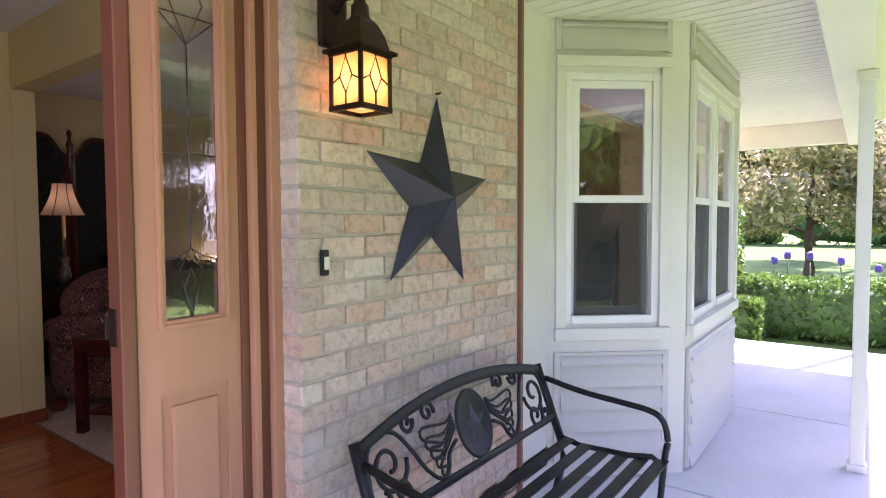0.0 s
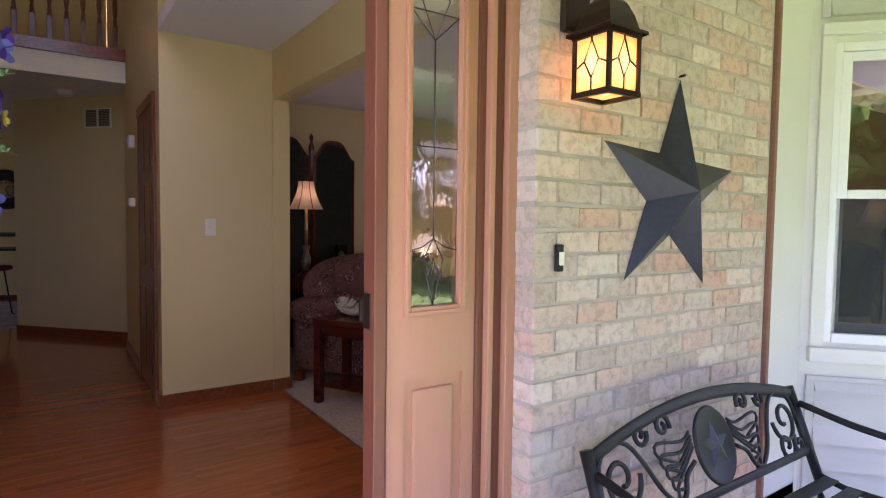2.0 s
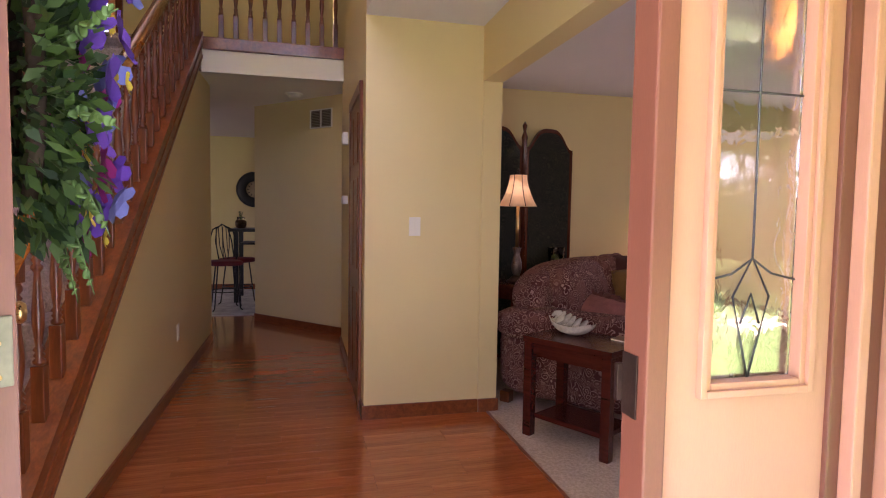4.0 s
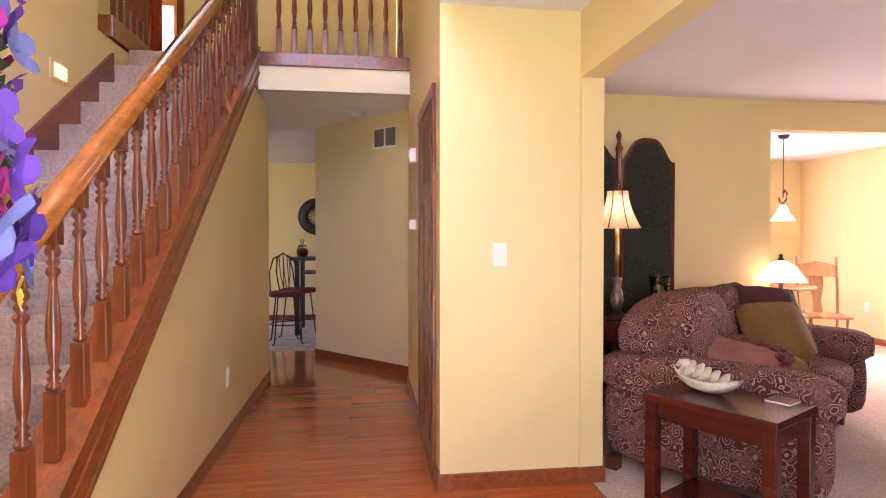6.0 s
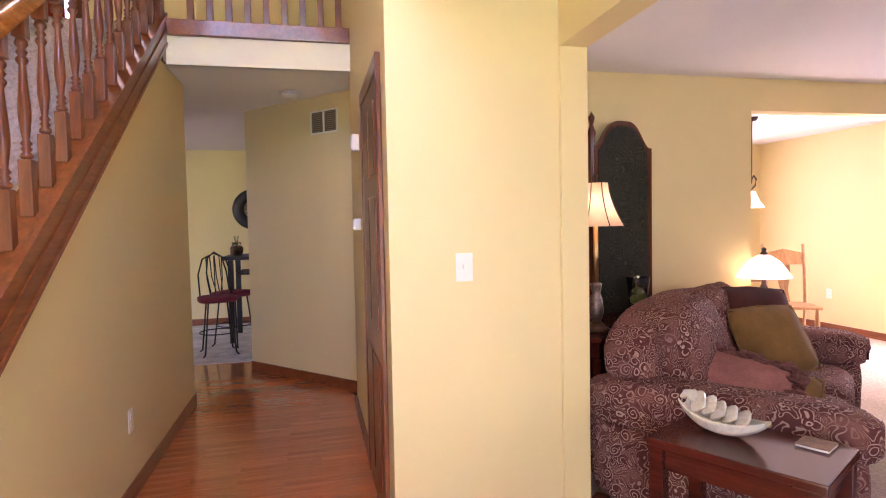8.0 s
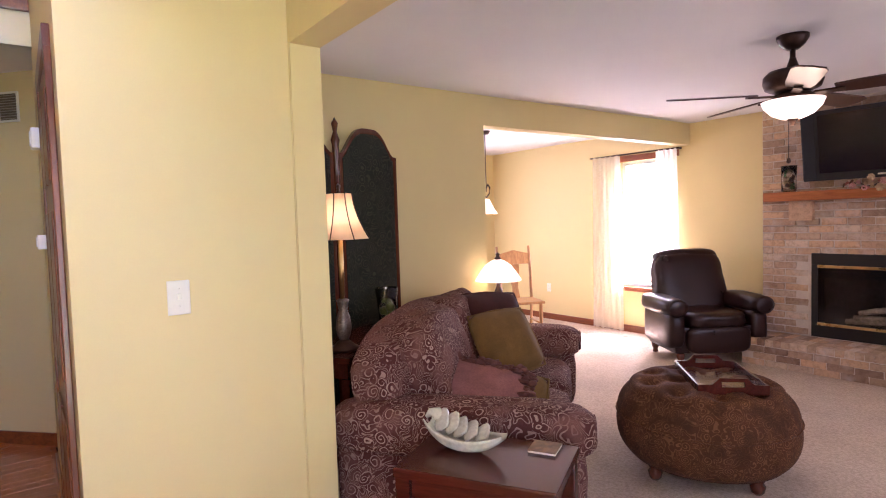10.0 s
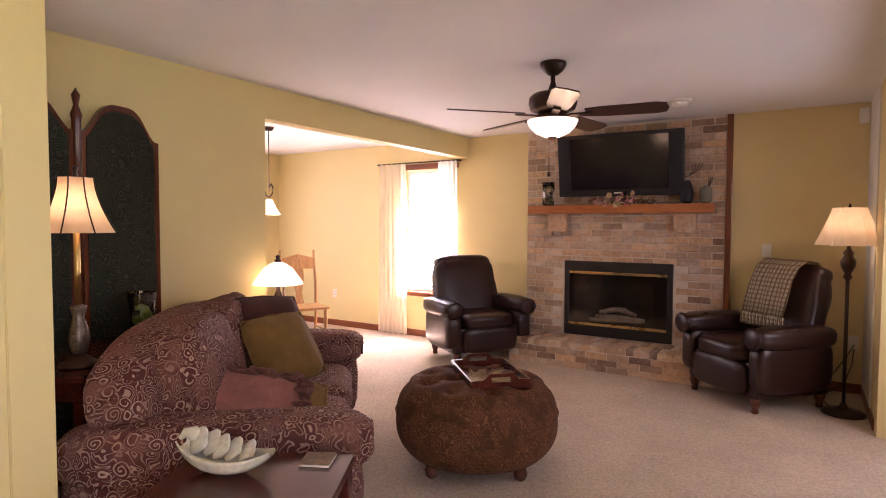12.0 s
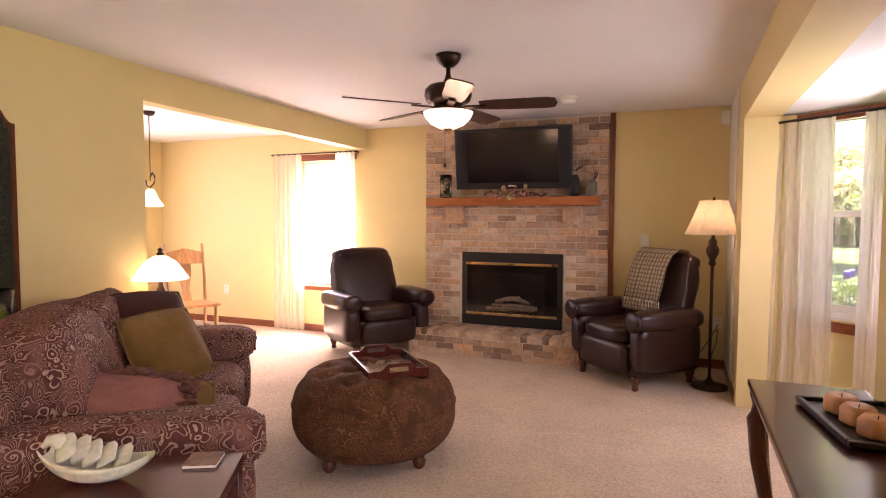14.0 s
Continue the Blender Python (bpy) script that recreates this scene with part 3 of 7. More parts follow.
structure("bay_floor", bm_prism([(-2.0, 2.2), (-2.0, 2.98), (-1.45, 3.5), (-1.45, 5.0), (-2.0, 5.5)], -0.1, 0.003), CARPET, "beige carpet in the bay")

# ---- porch ----
bm = bmesh.new()
y = -3.5
while y < 7.9:
    bm_box(-2.2, -0.62, y, y + 0.088, 2.39, 2.408, bm=bm)
    bm_box(-2.2, -0.62, y + 0.088, y + 0.1, 2.404, 2.408, bm=bm)
    y += 0.1
structure("porch_ceiling", bm, WHITE, "white beadboard porch ceiling")
structure("porch_roof", bm_box(-2.2, 0.1, -3.6, 8.1, 2.41, 2.6), WHITE, "porch roof")
structure("porch_beam", bm_box(-0.76, -0.56, -3.5, 7.9, 2.12, 2.40, bevel=0.006), WHITE, "white porch beam")
structure("porch_end_beam", bm_box(-2.4, -0.765, 7.72, 7.9, 2.14, 2.388, bevel=0.006), WHITE, "white porch end beam")
wall("wall_house_beyond", (-2.4, -2.05, 5.62, 6.6, PORCH_Z, 3.4), material=WHITE, label="white house wall beyond the bay")
wall("wall_house_left", (-2.158, -2.0, -3.5, -0.30, PORCH_Z, 3.2), material=WHITE, label="white house wall left of the door")
y0 = -3.5
for k, y1 in enumerate((1.0, 3.28, 5.0, 7.9)):
    structure("porch_floor", bm_box(-2.13, -0.35, y0, y1 - 0.012, PORCH_Z - 0.16, PORCH_Z, bevel=0.006), CONCRETE, "pale smooth concrete porch slab")
    y0 = y1
structure("porch_footing", bm_box(-2.12, -0.37, -3.4, 7.85, PORCH_Z - 0.3, PORCH_Z - 0.02), CONCRETE, "concrete under the porch slabs")


def porch_post(x, y):
    t = thing("porch_post", (x, y, PORCH_Z), "white square porch post with a stepped base", "post", "porch posts")
    part("shaft", bm_box(-0.037, 0.037, -0.037, 0.037, 0.0, 2.30, bevel=0.006), WHITE, t)
    part("base", bm_box(-0.05, 0.05, -0.05, 0.05, 0, 0.045, bevel=0.008), WHITE, t)
    part("capital", bm_box(-0.05, 0.05, -0.05, 0.05, 2.235, 2.299, bevel=0.008), WHITE, t)
    return t


post = porch_post(-0.59, 4.12)
for y in (5.33, 6.55, 7.80, -1.2):
    copy_thing(post, pose(-0.59, y, PORCH_Z))

# ---- garden ----
def leaf_crown(count, shape, size, seed):
    """Many small leaf quads scattered through a lumpy volume."""
    rnd = random.Random(seed)
    verts, faces = [], []
    for _ in range(count):
        p = shape(rnd)
        a, b = Vector((rnd.gauss(0, 1), rnd.gauss(0, 1), rnd.gauss(0, 1))).normalized(), Vector((rnd.gauss(0, 1), rnd.gauss(0, 1), rnd.gauss(0, 1))).normalized()
        s = size * rnd.uniform(0.6, 1.4)
        n = len(verts)
        verts += [p - a * s, p + b * s * 0.55, p + a * s, p - b * s * 0.55]
        faces.append((n, n + 1, n + 2, n + 3))
    me = bpy.data.meshes.new("leaves")
    me.from_pydata(verts, [], faces)
    return me


def foliage(name, dark, light):
    m, t, p = nodes_of(name)
    g = t.nodes.new("ShaderNodeNewGeometry")
    c = ramp(t, g.outputs["Random Per Island"], [(0.0, dark), (1.0, light)])
    t.links.new(c, p.inputs["Base Color"])
    p.inputs["Roughness"].default_value = 0.55
    tr = t.nodes.new("ShaderNodeBsdfTranslucent")
    t.links.new(c, tr.inputs[0])
    mx = t.nodes.new("ShaderNodeMixShader")
    mx.inputs[0].default_value = 0.35
    t.links.new(p.outputs[0], mx.inputs[1])
    t.links.new(tr.outputs[0], mx.inputs[2])
    t.links.new(mx.outputs[0], t.nodes["Material Output"].inputs[0])
    return m


F_GREEN, F_RED = foliage("fresh_leaves", (0.05, 0.12, 0.02), (0.16, 0.30, 0.06)), foliage("reddish_leaves", (0.13, 0.16, 0.05), (0.42, 0.40, 0.18))
F_HEDGE = foliage("hedge_leaves", (0.03, 0.09, 0.015), (0.20, 0.36, 0.06))
GZ = PORCH_Z - 0.12


def clumps(centres):
    def shape(rnd):
        c, r = rnd.choice(centres)
        d = Vector((rnd.gauss(0, 1), rnd.gauss(0, 1), rnd.gauss(0, 1))).normalized() * r * rnd.random() ** 0.4
        d.z *= 0.75
        return Vector(c) + d
    return shape


def tree(at, height, spread, material, seed, label, count=9000, leaf=0.06, trunk=0.1):
    rnd = random.Random(seed)
    t = thing("tree", at, label, "tree")
    bm, cs = bmesh.new(), []
    fork = height * 0.28
    bm_tube([(0, 0, -0.1), (0.03, 0.02, fork * 0.5), (0, 0.04, fork), (0.05, 0, height * 0.6), (0, 0, height * 0.85)], [trunk * 1.2, trunk, trunk * 0.85, trunk * 0.5, trunk * 0.15], 8, bm=bm)
    for k in range(9):
        a, up = k * 2.4 + rnd.random(), fork + (height * 0.45) * k / 9
        tip = Vector((math.cos(a) * spread * rnd.uniform(0.55, 0.85), math.sin(a) * spread * rnd.uniform(0.55, 0.85), up + height * rnd.uniform(0.12, 0.3)))
        bm_tube([(0, 0, up), Vector((0, 0, up)).lerp(tip, 0.5) + Vector((0, 0, 0.1)), tip], [trunk * 0.4, trunk * 0.25, trunk * 0.08], 6, bm=bm)
        cs += [(tip, spread * rnd.uniform(0.22, 0.36)), (tip * 0.6 + Vector((0, 0, up * 0.45)), spread * rnd.uniform(0.2, 0.34))]
    for k in range(16):
        a, e, r = rnd.random() * 6.3, rnd.uniform(0, 1), spread * rnd.uniform(0.4, 1.0)
        cs.append((Vector((math.cos(a) * r, math.sin(a) * r, height * (0.42 + 0.5 * e * (1 - 0.5 * r / spread)))), spread * rnd.uniform(0.16, 0.32)))
    part("trunk", bm, BARK, t)
    me = leaf_crown(count, clumps(cs), leaf, seed)
    me.materials.append(material)
    cr = new("crown", me)
    cr.parent = t
    return t


tree((-1.6, 15.0, GZ), 3.9, 2.7, F_RED, 3, "small ornamental tree with bronze and green leaves", 26000, 0.075, 0.11)
tree((0.6, 26.0, GZ), 9.5, 5.0, F_GREEN, 5, "tall leafy green garden tree", 14000, 0.16, 0.3)
for k, (x, y, h) in enumerate(((9.5, 3.5, 7.5), (9, -1.5, 7), (11, 8, 8), (10, 12.5, 8), (12, 5, 9), (15, 0, 8.5), (15, 9, 9), (14.5, -6, 8.5), (19, 5, 10), (16, 13, 11), (10, 17, 9), (18, -3, 12), (13, -10, 10), (22, 22, 12), (-10, 22, 9), (-5, 17, 7), (-22, 16, 10))):
    tree((x, y, GZ), h, h * 0.45, F_GREEN, 20 + k, "leafy green tree on the lawn", 7000, 0.2, 0.25)


def hedge(at, sx, sy, sz, seed, label, count=9000, size=0.035, nm="hedge"):
    def shape(rnd):
        f = rnd.choice((0, 1, 2, 2))
        p = [rnd.uniform(-1, 1), rnd.uniform(-1, 1), rnd.uniform(0, 1)]
        if f < 2:
            p[f] = rnd.choice((-1, 1)) * rnd.uniform(0.86, 1.02)
        else:
            p[2] = rnd.uniform(0.88, 1.02)
        lump = 1 + 0.07 * noise.noise(Vector((p[0] * 4 + seed, p[1] * 4, p[2] * 3)))
        return Vector((p[0] * sx / 2 * lump, p[1] * sy / 2 * lump, p[2] * sz * lump))
    t = thing(nm, at, label, nm)
    core = bm_cushion(sx * 0.9, sy * 0.9, sz * 0.92, 0.2, 4)
    part("hedge_core", moved(core, Matrix.Translation((0, 0, sz * 0.46))), LEAF, t)
    me = leaf_crown(count, shape, size, seed)
    me.materials.append(F_HEDGE)
    o = new("leaves", me)
    o.parent = t
    return t


# the first row is made up: closes the pale gap below the reflected trees
hedge((16.5, 4.0, GZ), 2.2, 44.0, 3.0, 17, "unseen green shrub border added to fill the glass reflections", 16000, 0.22, "shrub_border")
hedge((11, 46.0, GZ), 38.0, 3.0, 6.5, 18, "distant green tree belt behind the lawn", 16000, 0.32, "tree_belt")
hedge((-1.1, 9.3, GZ), 2.9, 1.0, 0.78, 7, "clipped green box hedge beside the porch", 14000)
hedge((-2.6, 9.2, GZ), 1.1, 1.0, 1.75, 8, "tall rounded light green shrub beside the hedge", 9000, 0.04, "shrub")
hedge((-2.0, 8.5, GZ), 0.7, 0.5, 0.55, 9, "grassy green border plant", 3000, 0.05, "plant")
for k in range(7):
    fl = thing("iris_flower", (-1.75 + 0.27 * k + 0.1 * math.sin(k * 5), 10.6 + 0.4 * math.sin(k * 3), GZ), "violet iris in the flower bed", "flower", "violet irises")
    part("stem", bm_tube([(0, 0, 0), (0.02, 0, 0.45), (0, 0.02, 0.85 + 0.1 * math.sin(k))], 0.012, 6), LEAF, fl)
    part("bloom", moved(bm_cushion(0.09, 0.09, 0.12, 0.8, 4, k, 0.4), Matrix.Translation((0, 0, 0.95 + 0.1 * math.sin(k)))), surface("violet_petal", (0.16, 0.10, 0.42), 0.6), fl)

# ---- entrance door unit ----
XF = -2.12
frame_ob = tagged(new("door_frame"), "tan and brown painted entrance frame with a sidelight", "door frame", "", "structure")
for nm, b, mt in (("casing", (XF - 0.03, XF + 0.035, 1.19, 1.228, PORCH_Z + 0.1, 2.2), TAN), ("casing", (XF - 0.03, XF + 0.010, 1.150, 1.19, PORCH_Z + 0.1, 2.2), BROWN),
                  ("casing", (XF - 0.03, XF + 0.022, 1.128, 1.150, PORCH_Z + 0.1, 2.2), TAN), ("mullion", (-2.20, XF - 0.002, 1.10, 1.128, PORCH_Z + 0.1, 2.14), BROWN),
                  ("mullion", (-2.175, XF + 0.010, 0.738, 0.776, 0.02, 2.14), BROWN), ("stop", (-2.19, XF - 0.012, 0.776, 0.790, 0.02, 2.13), BROWN), ("head", (-2.20, XF + 0.02, -0.20, 0.748, 2.08, 2.14), BROWN), ("head", (-2.20, XF, 0.776, 1.10, 2.08, 2.14), BROWN),
                  ("side_jamb", (-2.24, XF + 0.01, -0.258, -0.205, 0.0, 2.14), BROWN), ("casing", (XF - 0.03, XF + 0.03, -0.32, -0.258, PORCH_Z + 0.1, 2.2), TAN), ("threshold", (-2.36, XF + 0.10, -0.255, 1.22, -0.10, 0.018), BRASS),
                  ("weatherstrip", (XF - 0.02, XF + 0.02, 1.2285, 1.240, PORCH_Z + 0.1, 2.2), BLACK)):
    part(nm, bm_box(*b, bevel=0.004), mt, frame_ob)
structure("door_plinth", bm_box(-2.36, XF - 0.004, -0.25, 1.22, PORCH_Z - 0.05, -0.101), CONCRETE, "concrete step under the threshold")

SX = XF - 0.012
sidelight = tagged(new("window_sidelight"), "tan sidelight with leaded bevelled glass over a raised panel", "window", "", "structure")
bm = bmesh.new()
GY0, GY1, GZ0, GZ1, SY0, SY1 = 0.868, 1.038, 1.002, 2.02, 0.790, 1.10
for b in ((SX - 0.04, SX, SY0, GY0 - 0.02, 0.02, 2.08), (SX - 0.04, SX, GY1 + 0.02, SY1, 0.02, 2.08), (SX - 0.04, SX, GY0 - 0.02, GY1 + 0.02, 0.79, GZ0 - 0.02), (SX - 0.04, SX, GY0 - 0.02, GY1 + 0.02, GZ1 + 0.02, 2.08), (SX - 0.04, SX, GY0 - 0.02, GY1 + 0.02, 0.02, 0.17)):
    part("stile" if b[5] - b[4] > 1 else "rail", bm_box(*b), TAN, sidelight)
for a in (0.0, 0.011):
    for b in ((SX - 0.02, SX + 0.012 - a * 0.6, GY0 - 0.024 + a, GY0 - 0.012 + a, GZ0 - 0.024 + a, GZ1 + 0.024 - a), (SX - 0.02, SX + 0.012 - a * 0.6, GY1 + 0.012 - a, GY1 + 0.024 - a, GZ0 - 0.024 + a, GZ1 + 0.024 - a),
              (SX - 0.02, SX + 0.012 - a * 0.6, GY0 - 0.012 + a, GY1 + 0.012 - a, GZ0 - 0.024 + a, GZ0 - 0.012 + a), (SX - 0.02, SX + 0.012 - a * 0.6, GY0 - 0.012 + a, GY1 + 0.012 - a, GZ1 + 0.012 - a, GZ1 + 0.024 - a)):
        part("glazing_bead", bm_box(*b, bevel=0.002), TAN, sidelight)
bm = bm_box(SX - 0.03, SX - 0.012, GY0 - 0.021, GY1 + 0.021, 0.165, 0.795)
bm_box(SX - 0.02, SX - 0.002, GY0 + 0.012, GY1 - 0.012, 0.20, 0.755, bm=bm, bevel=0.008)
part("raised_panel", bm, TAN, sidelight)
pn = part("pane", bm_box(SX - 0.024, SX - 0.016, GY0, GY1, GZ0, GZ1), rippled_glass(), sidelight, "clear bevelled leaded glass")
pn.visible_shadow = False
LEAD = surface("dull_lead", (0.10, 0.10, 0.10), 0.45, 0.1, 10, 80, 0.1, 0.8)
gx, gm = SX - 0.0145, (GY0 + GY1) / 2
hw = (GY1 - GY0) / 2
lines = [[(gm, GZ0 + 0.20), (gm, GZ1 - 0.24)]]
for z in (1.165, 1.47, 1.86):
    sag = 0.035 if z < 1.3 else 0.0
    lines.append([(GY0, z), (gm - hw * 0.45, z + sag * 0.3), (gm, z + sag), (gm + hw * 0.45, z + sag * 0.3), (GY1, z)])
lines += [[(gm, GZ0), (gm - hw * 0.22, GZ0 + 0.07), (gm - hw * 0.42, GZ0 + 0.135), (gm, GZ0 + 0.20), (gm + hw * 0.42, GZ0 + 0.135), (gm + hw * 0.22, GZ0 + 0.07), (gm, GZ0)], [(gm - hw * 0.22, GZ0 + 0.09), (gm, GZ0 + 0.14), (gm + hw * 0.22, GZ0 + 0.09)]]
lines += [[(gm, GZ1), (gm - hw * 0.6, GZ1 - 0.12), (gm, GZ1 - 0.24), (gm + hw * 0.6, GZ1 - 0.12), (gm, GZ1)], [(gm - hw, GZ1 - 0.16), (gm - hw * 0.5, GZ1 - 0.2), (gm, GZ1 - 0.24), (gm + hw * 0.5, GZ1 - 0.2), (gm + hw, GZ1 - 0.16)]]
for ln in lines:
    part("lead_came", bm_tube([(gx, a, b) for a, b in ln], 0.0020, 6), LEAD, sidelight)

# door leaf stands open at right angles
AGED = surface("aged_brass", (0.20, 0.19, 0.11), 0.5, 0.15, 20, 90, 0.1)
leaf = tagged(new("door_1"), "tan painted panel door standing open, with brass hinges", "door", "", "structure")
DOOR = pose(-2.262, -0.178, 0, 0, 0, 27) @ Matrix.Translation((2.262, 0.178, 0))
leaf.matrix_world = DOOR
part("leaf", bm_box(-3.13, -2.266, -0.200, -0.155, 0.015, 2.07, bevel=0.003), TAN, leaf)
# thin strip in the brown frame colour, darker than the tan leaf
part("edge_strip", bm_box(-2.2655, -2.262, -0.199, -0.156, 0.016, 2.069, bevel=0.001), BROWN, leaf, "brown strip along the door edge")
for z0, z1 in ((0.25, 0.85), (1.0, 1.9)):
    for x0, x1 in ((-3.02, -2.74), (-2.65, -2.37)):
        part("door_panel", bm_box(x0, x1, -0.158, -0.148, z0, z1, bevel=0.006), TAN, leaf)
for z in (0.25, 1.065, 1.85):
    h = part("hinge", bm_box(-2.264, -2.256, -0.212, -0.160, z - 0.05, z + 0.05, bevel=0.003), AGED, leaf, "dull aged brass butt hinge")
    sc = bmesh.new()
    for k in range(4):
        join(sc, moved(bm_lathe([(0.005, 0), (0.0045, 0.002), (0.0, 0.0025)], 10), pose(-2.257, -0.178 - 0.016 * (k % 2), z - 0.036 + 0.024 * k, 0, 90, 0)))
    part("screws", sc, BRASS, h)
part("door_knob", moved(bm_lathe([(0.03, 0), (0.03, 0.006), (0.012, 0.012), (0.011, 0.04), (0.026, 0.05), (0.03, 0.062), (0.022, 0.075), (0.0, 0.078)], 20), pose(-3.06, -0.155, 1.0, -90)), BRASS, leaf)
strike = thing("strike_plate", (-2.15, 0.737, 1.0), "brass strike plate on the door jamb", "latch plate")
part("plate", bm_box(-0.02, 0.02, -0.003, 0.0, -0.05, 0.05, bevel=0.001), BRONZE, strike)
part("lip", bm_box(-0.028, -0.018, -0.012, 0.0, -0.03, 0.03, bevel=0.001), BRONZE, strike)

# flower wreath on the door
wreath = thing("flower_wreath", (0, 0, 0), "silk flower wreath with violet pansies and green sprays", "wreath")
wreath.matrix_world = DOOR @ Matrix.Translation((-2.72, -0.146, 1.50))
ring = [(0.22 * math.cos(a), 0.045, 0.22 * math.sin(a)) for a in [2 * math.pi * k / 28 for k in range(29)]]
part("twig_ring", bm_tube(ring, 0.015, 8), surface("dark_vine", (0.05, 0.035, 0.022), 0.9, 0.3, 20, 60, 0.5), wreath)


def spray_leaves(seed, n):
    rnd = random.Random(seed)
    verts, faces = [], []
    for _ in range(n):
        a, r = rnd.random() * 6.283, rnd.uniform(0.13, 0.31)
        p = Vector((r * math.cos(a), rnd.uniform(0.02, 0.13), r * math.sin(a)))
        d = (Vector((p.x, rnd.uniform(0, 0.2), p.z)) + Vector((rnd.gauss(0, 0.1), rnd.gauss(0, 0.08), rnd.gauss(0, 0.1)))).normalized()
        s = d.cross(Vector((rnd.gauss(0, 1), rnd.gauss(0, 1), rnd.gauss(0, 1)))).normalized()
        ln, w = rnd.uniform(0.03, 0.06), rnd.uniform(0.007, 0.014)
        k = len(verts)
        verts += [p, p + d * ln * 0.5 + s * w, p + d * ln, p + d * ln * 0.5 - s * w]
        faces.append((k, k + 1, k + 2, k + 3))
    me = bpy.data.meshes.new("leaves")
    me.from_pydata(verts, [], faces)
    me.materials.append(foliage("silk_leaves", (0.012, 0.045, 0.015), (0.08, 0.17, 0.035)))
    return me


ob = new("leaves", spray_leaves(4, 1500))
ob.parent = wreath


def petal_flower(r, petals, curl):
    b = bmesh.new()
    for k in range(petals):
        a = 2 * math.pi * k / petals
        c = b.verts.new((0, 0, 0))
        pts = []
        for s, w, h in ((0.5, 0.42, 0.3), (0.9, 0.36, 0.7), (1.0, 0.0, 1.0), (0.9, -0.36, 0.7), (0.5, -0.42, 0.3)):
            x, y = s * r, w * r
            pts.append(b.verts.new((x * math.cos(a) - y * math.sin(a), x * math.sin(a) + y * math.cos(a), curl * r * h)))
        b.faces.new([c] + pts)
    bm_lathe([(r * 0.12, 0), (r * 0.14, r * 0.12), (0, r * 0.18)], 8, bm=b)
    return b


VIO, MAG, YEL, BLU = surface("violet_silk", (0.13, 0.05, 0.36), 0.7), surface("magenta_silk", (0.34, 0.02, 0.18), 0.7), surface("yellow_silk", (0.70, 0.52, 0.05), 0.7), surface("blue_silk", (0.14, 0.16, 0.42), 0.7)
rnd = random.Random(11)
for k in range(84):
    a = k * 2 * math.pi / 84 + rnd.uniform(-0.08, 0.08)
    r, mt = rnd.uniform(0.17, 0.33), (VIO, YEL, BLU, VIO, MAG, YEL)[k % 6]
    size = 0.022 if mt is YEL else rnd.uniform(0.034, 0.052)
    f = petal_flower(size, 5, 0.35)
    part("flower", moved(f, pose(r * math.cos(a), 0.11 + rnd.uniform(0, 0.07), r * math.sin(a), -90 + rnd.uniform(-35, 35), rnd.uniform(0, 70), 0)), mt, wreath)
for k in range(14):
    a = k * 0.45 + 0.2
    q = Vector((math.cos(a), 0, math.sin(a)))
    bm = bm_tube([q * 0.22 + Vector((0, 0.06, 0)), q * 0.33 + Vector((0, 0.11, 0.01)), q * 0.43 + Vector((0.01, 0.13, -0.01))], [0.003, 0.0025, 0.001], 5)
    for j in range(11):
        p = q * (0.26 + 0.0155 * j) + Vector((0, 0.085 + 0.004 * j, 0))
        join(bm, moved(bm_cushion(0.036 - 0.002 * j, 0.014, 0.006, 0.9, 2), pose(p.x, p.y, p.z, 30 * j, 70 * j, 50 * j)))
    part("sprig", bm, LEAF, wreath)

# ---- porch things: star, lantern, bell, bench ----
star = thing("tin_star", (FRONT_OUT + 0.004, 1.908, 1.37), "large dark painted tin barn star hung on the brick wall", "star")
bm = bmesh.new()
ro, ri, dp, tl = 0.415, 0.160, 0.112, -4.0
tips = []
for k in range(10):
    a = radians(90 + 36 * k + tl)
    r = ro if k % 2 == 0 else ri
    tips.append(bm.verts.new((0.0, -r * math.cos(a) * -1, r * math.sin(a))))
apex = bm.verts.new((dp, 0, 0))
for k in range(10):
    bm.faces.new((apex, tips[k], tips[(k + 1) % 10]))
bm.faces.new(tips[::-1])
bmesh.ops.recalc_face_normals(bm, faces=bm.faces[:])
part("star_body", bm, STARMETAL, star)
part("hanging_nail", bm_tube([(-0.004, 0.028, 0.424), (0.02, 0.028, 0.426)], 0.005, 8), IRON, star)

lan = thing("wall_lantern", (FRONT_OUT + 0.002, 1.36, 1.852), "lit bronze wall lantern with amber leaded panes", "lantern")
part("back_plate", bm_box(0, 0.03, -0.055, 0.055, -0.02, 0.17, bevel=0.012), BRONZE, lan)
part("arm", bm_tube([(0.02, 0, 0.10), (0.07, 0, 0.135), (0.13, 0, 0.13), (0.15, 0, 0.10)], [0.018, 0.014, 0.013, 0.012], 10), BRONZE, lan)
LX, HW = 0.14, 0.063
bm = bm_lathe([(0.006, 0.27), (0.010, 0.24), (0.005, 0.20), (0.012, 0.16), (0.016, 0.13), (0.02, 0.10), (0.028, 0.09), (0.03, 0.06), (0.03, 0.05)][::-1], 12, (LX, 0, 0))
part("finial", bm, BRONZE, lan)
bm = bmesh.new()
prof = [(HW * 1.32, -0.058), (HW * 1.30, -0.048), (HW * 1.02, -0.040), (HW * 0.86, 0.0), (HW * 0.62, 0.035), (HW * 0.36, 0.055), (0.02, 0.062)]
rings = [[bm.verts.new((LX + r * sx, r * sy, z)) for sx, sy in ((1, 1), (-1, 1), (-1, -1), (1, -1))] for r, z in prof]
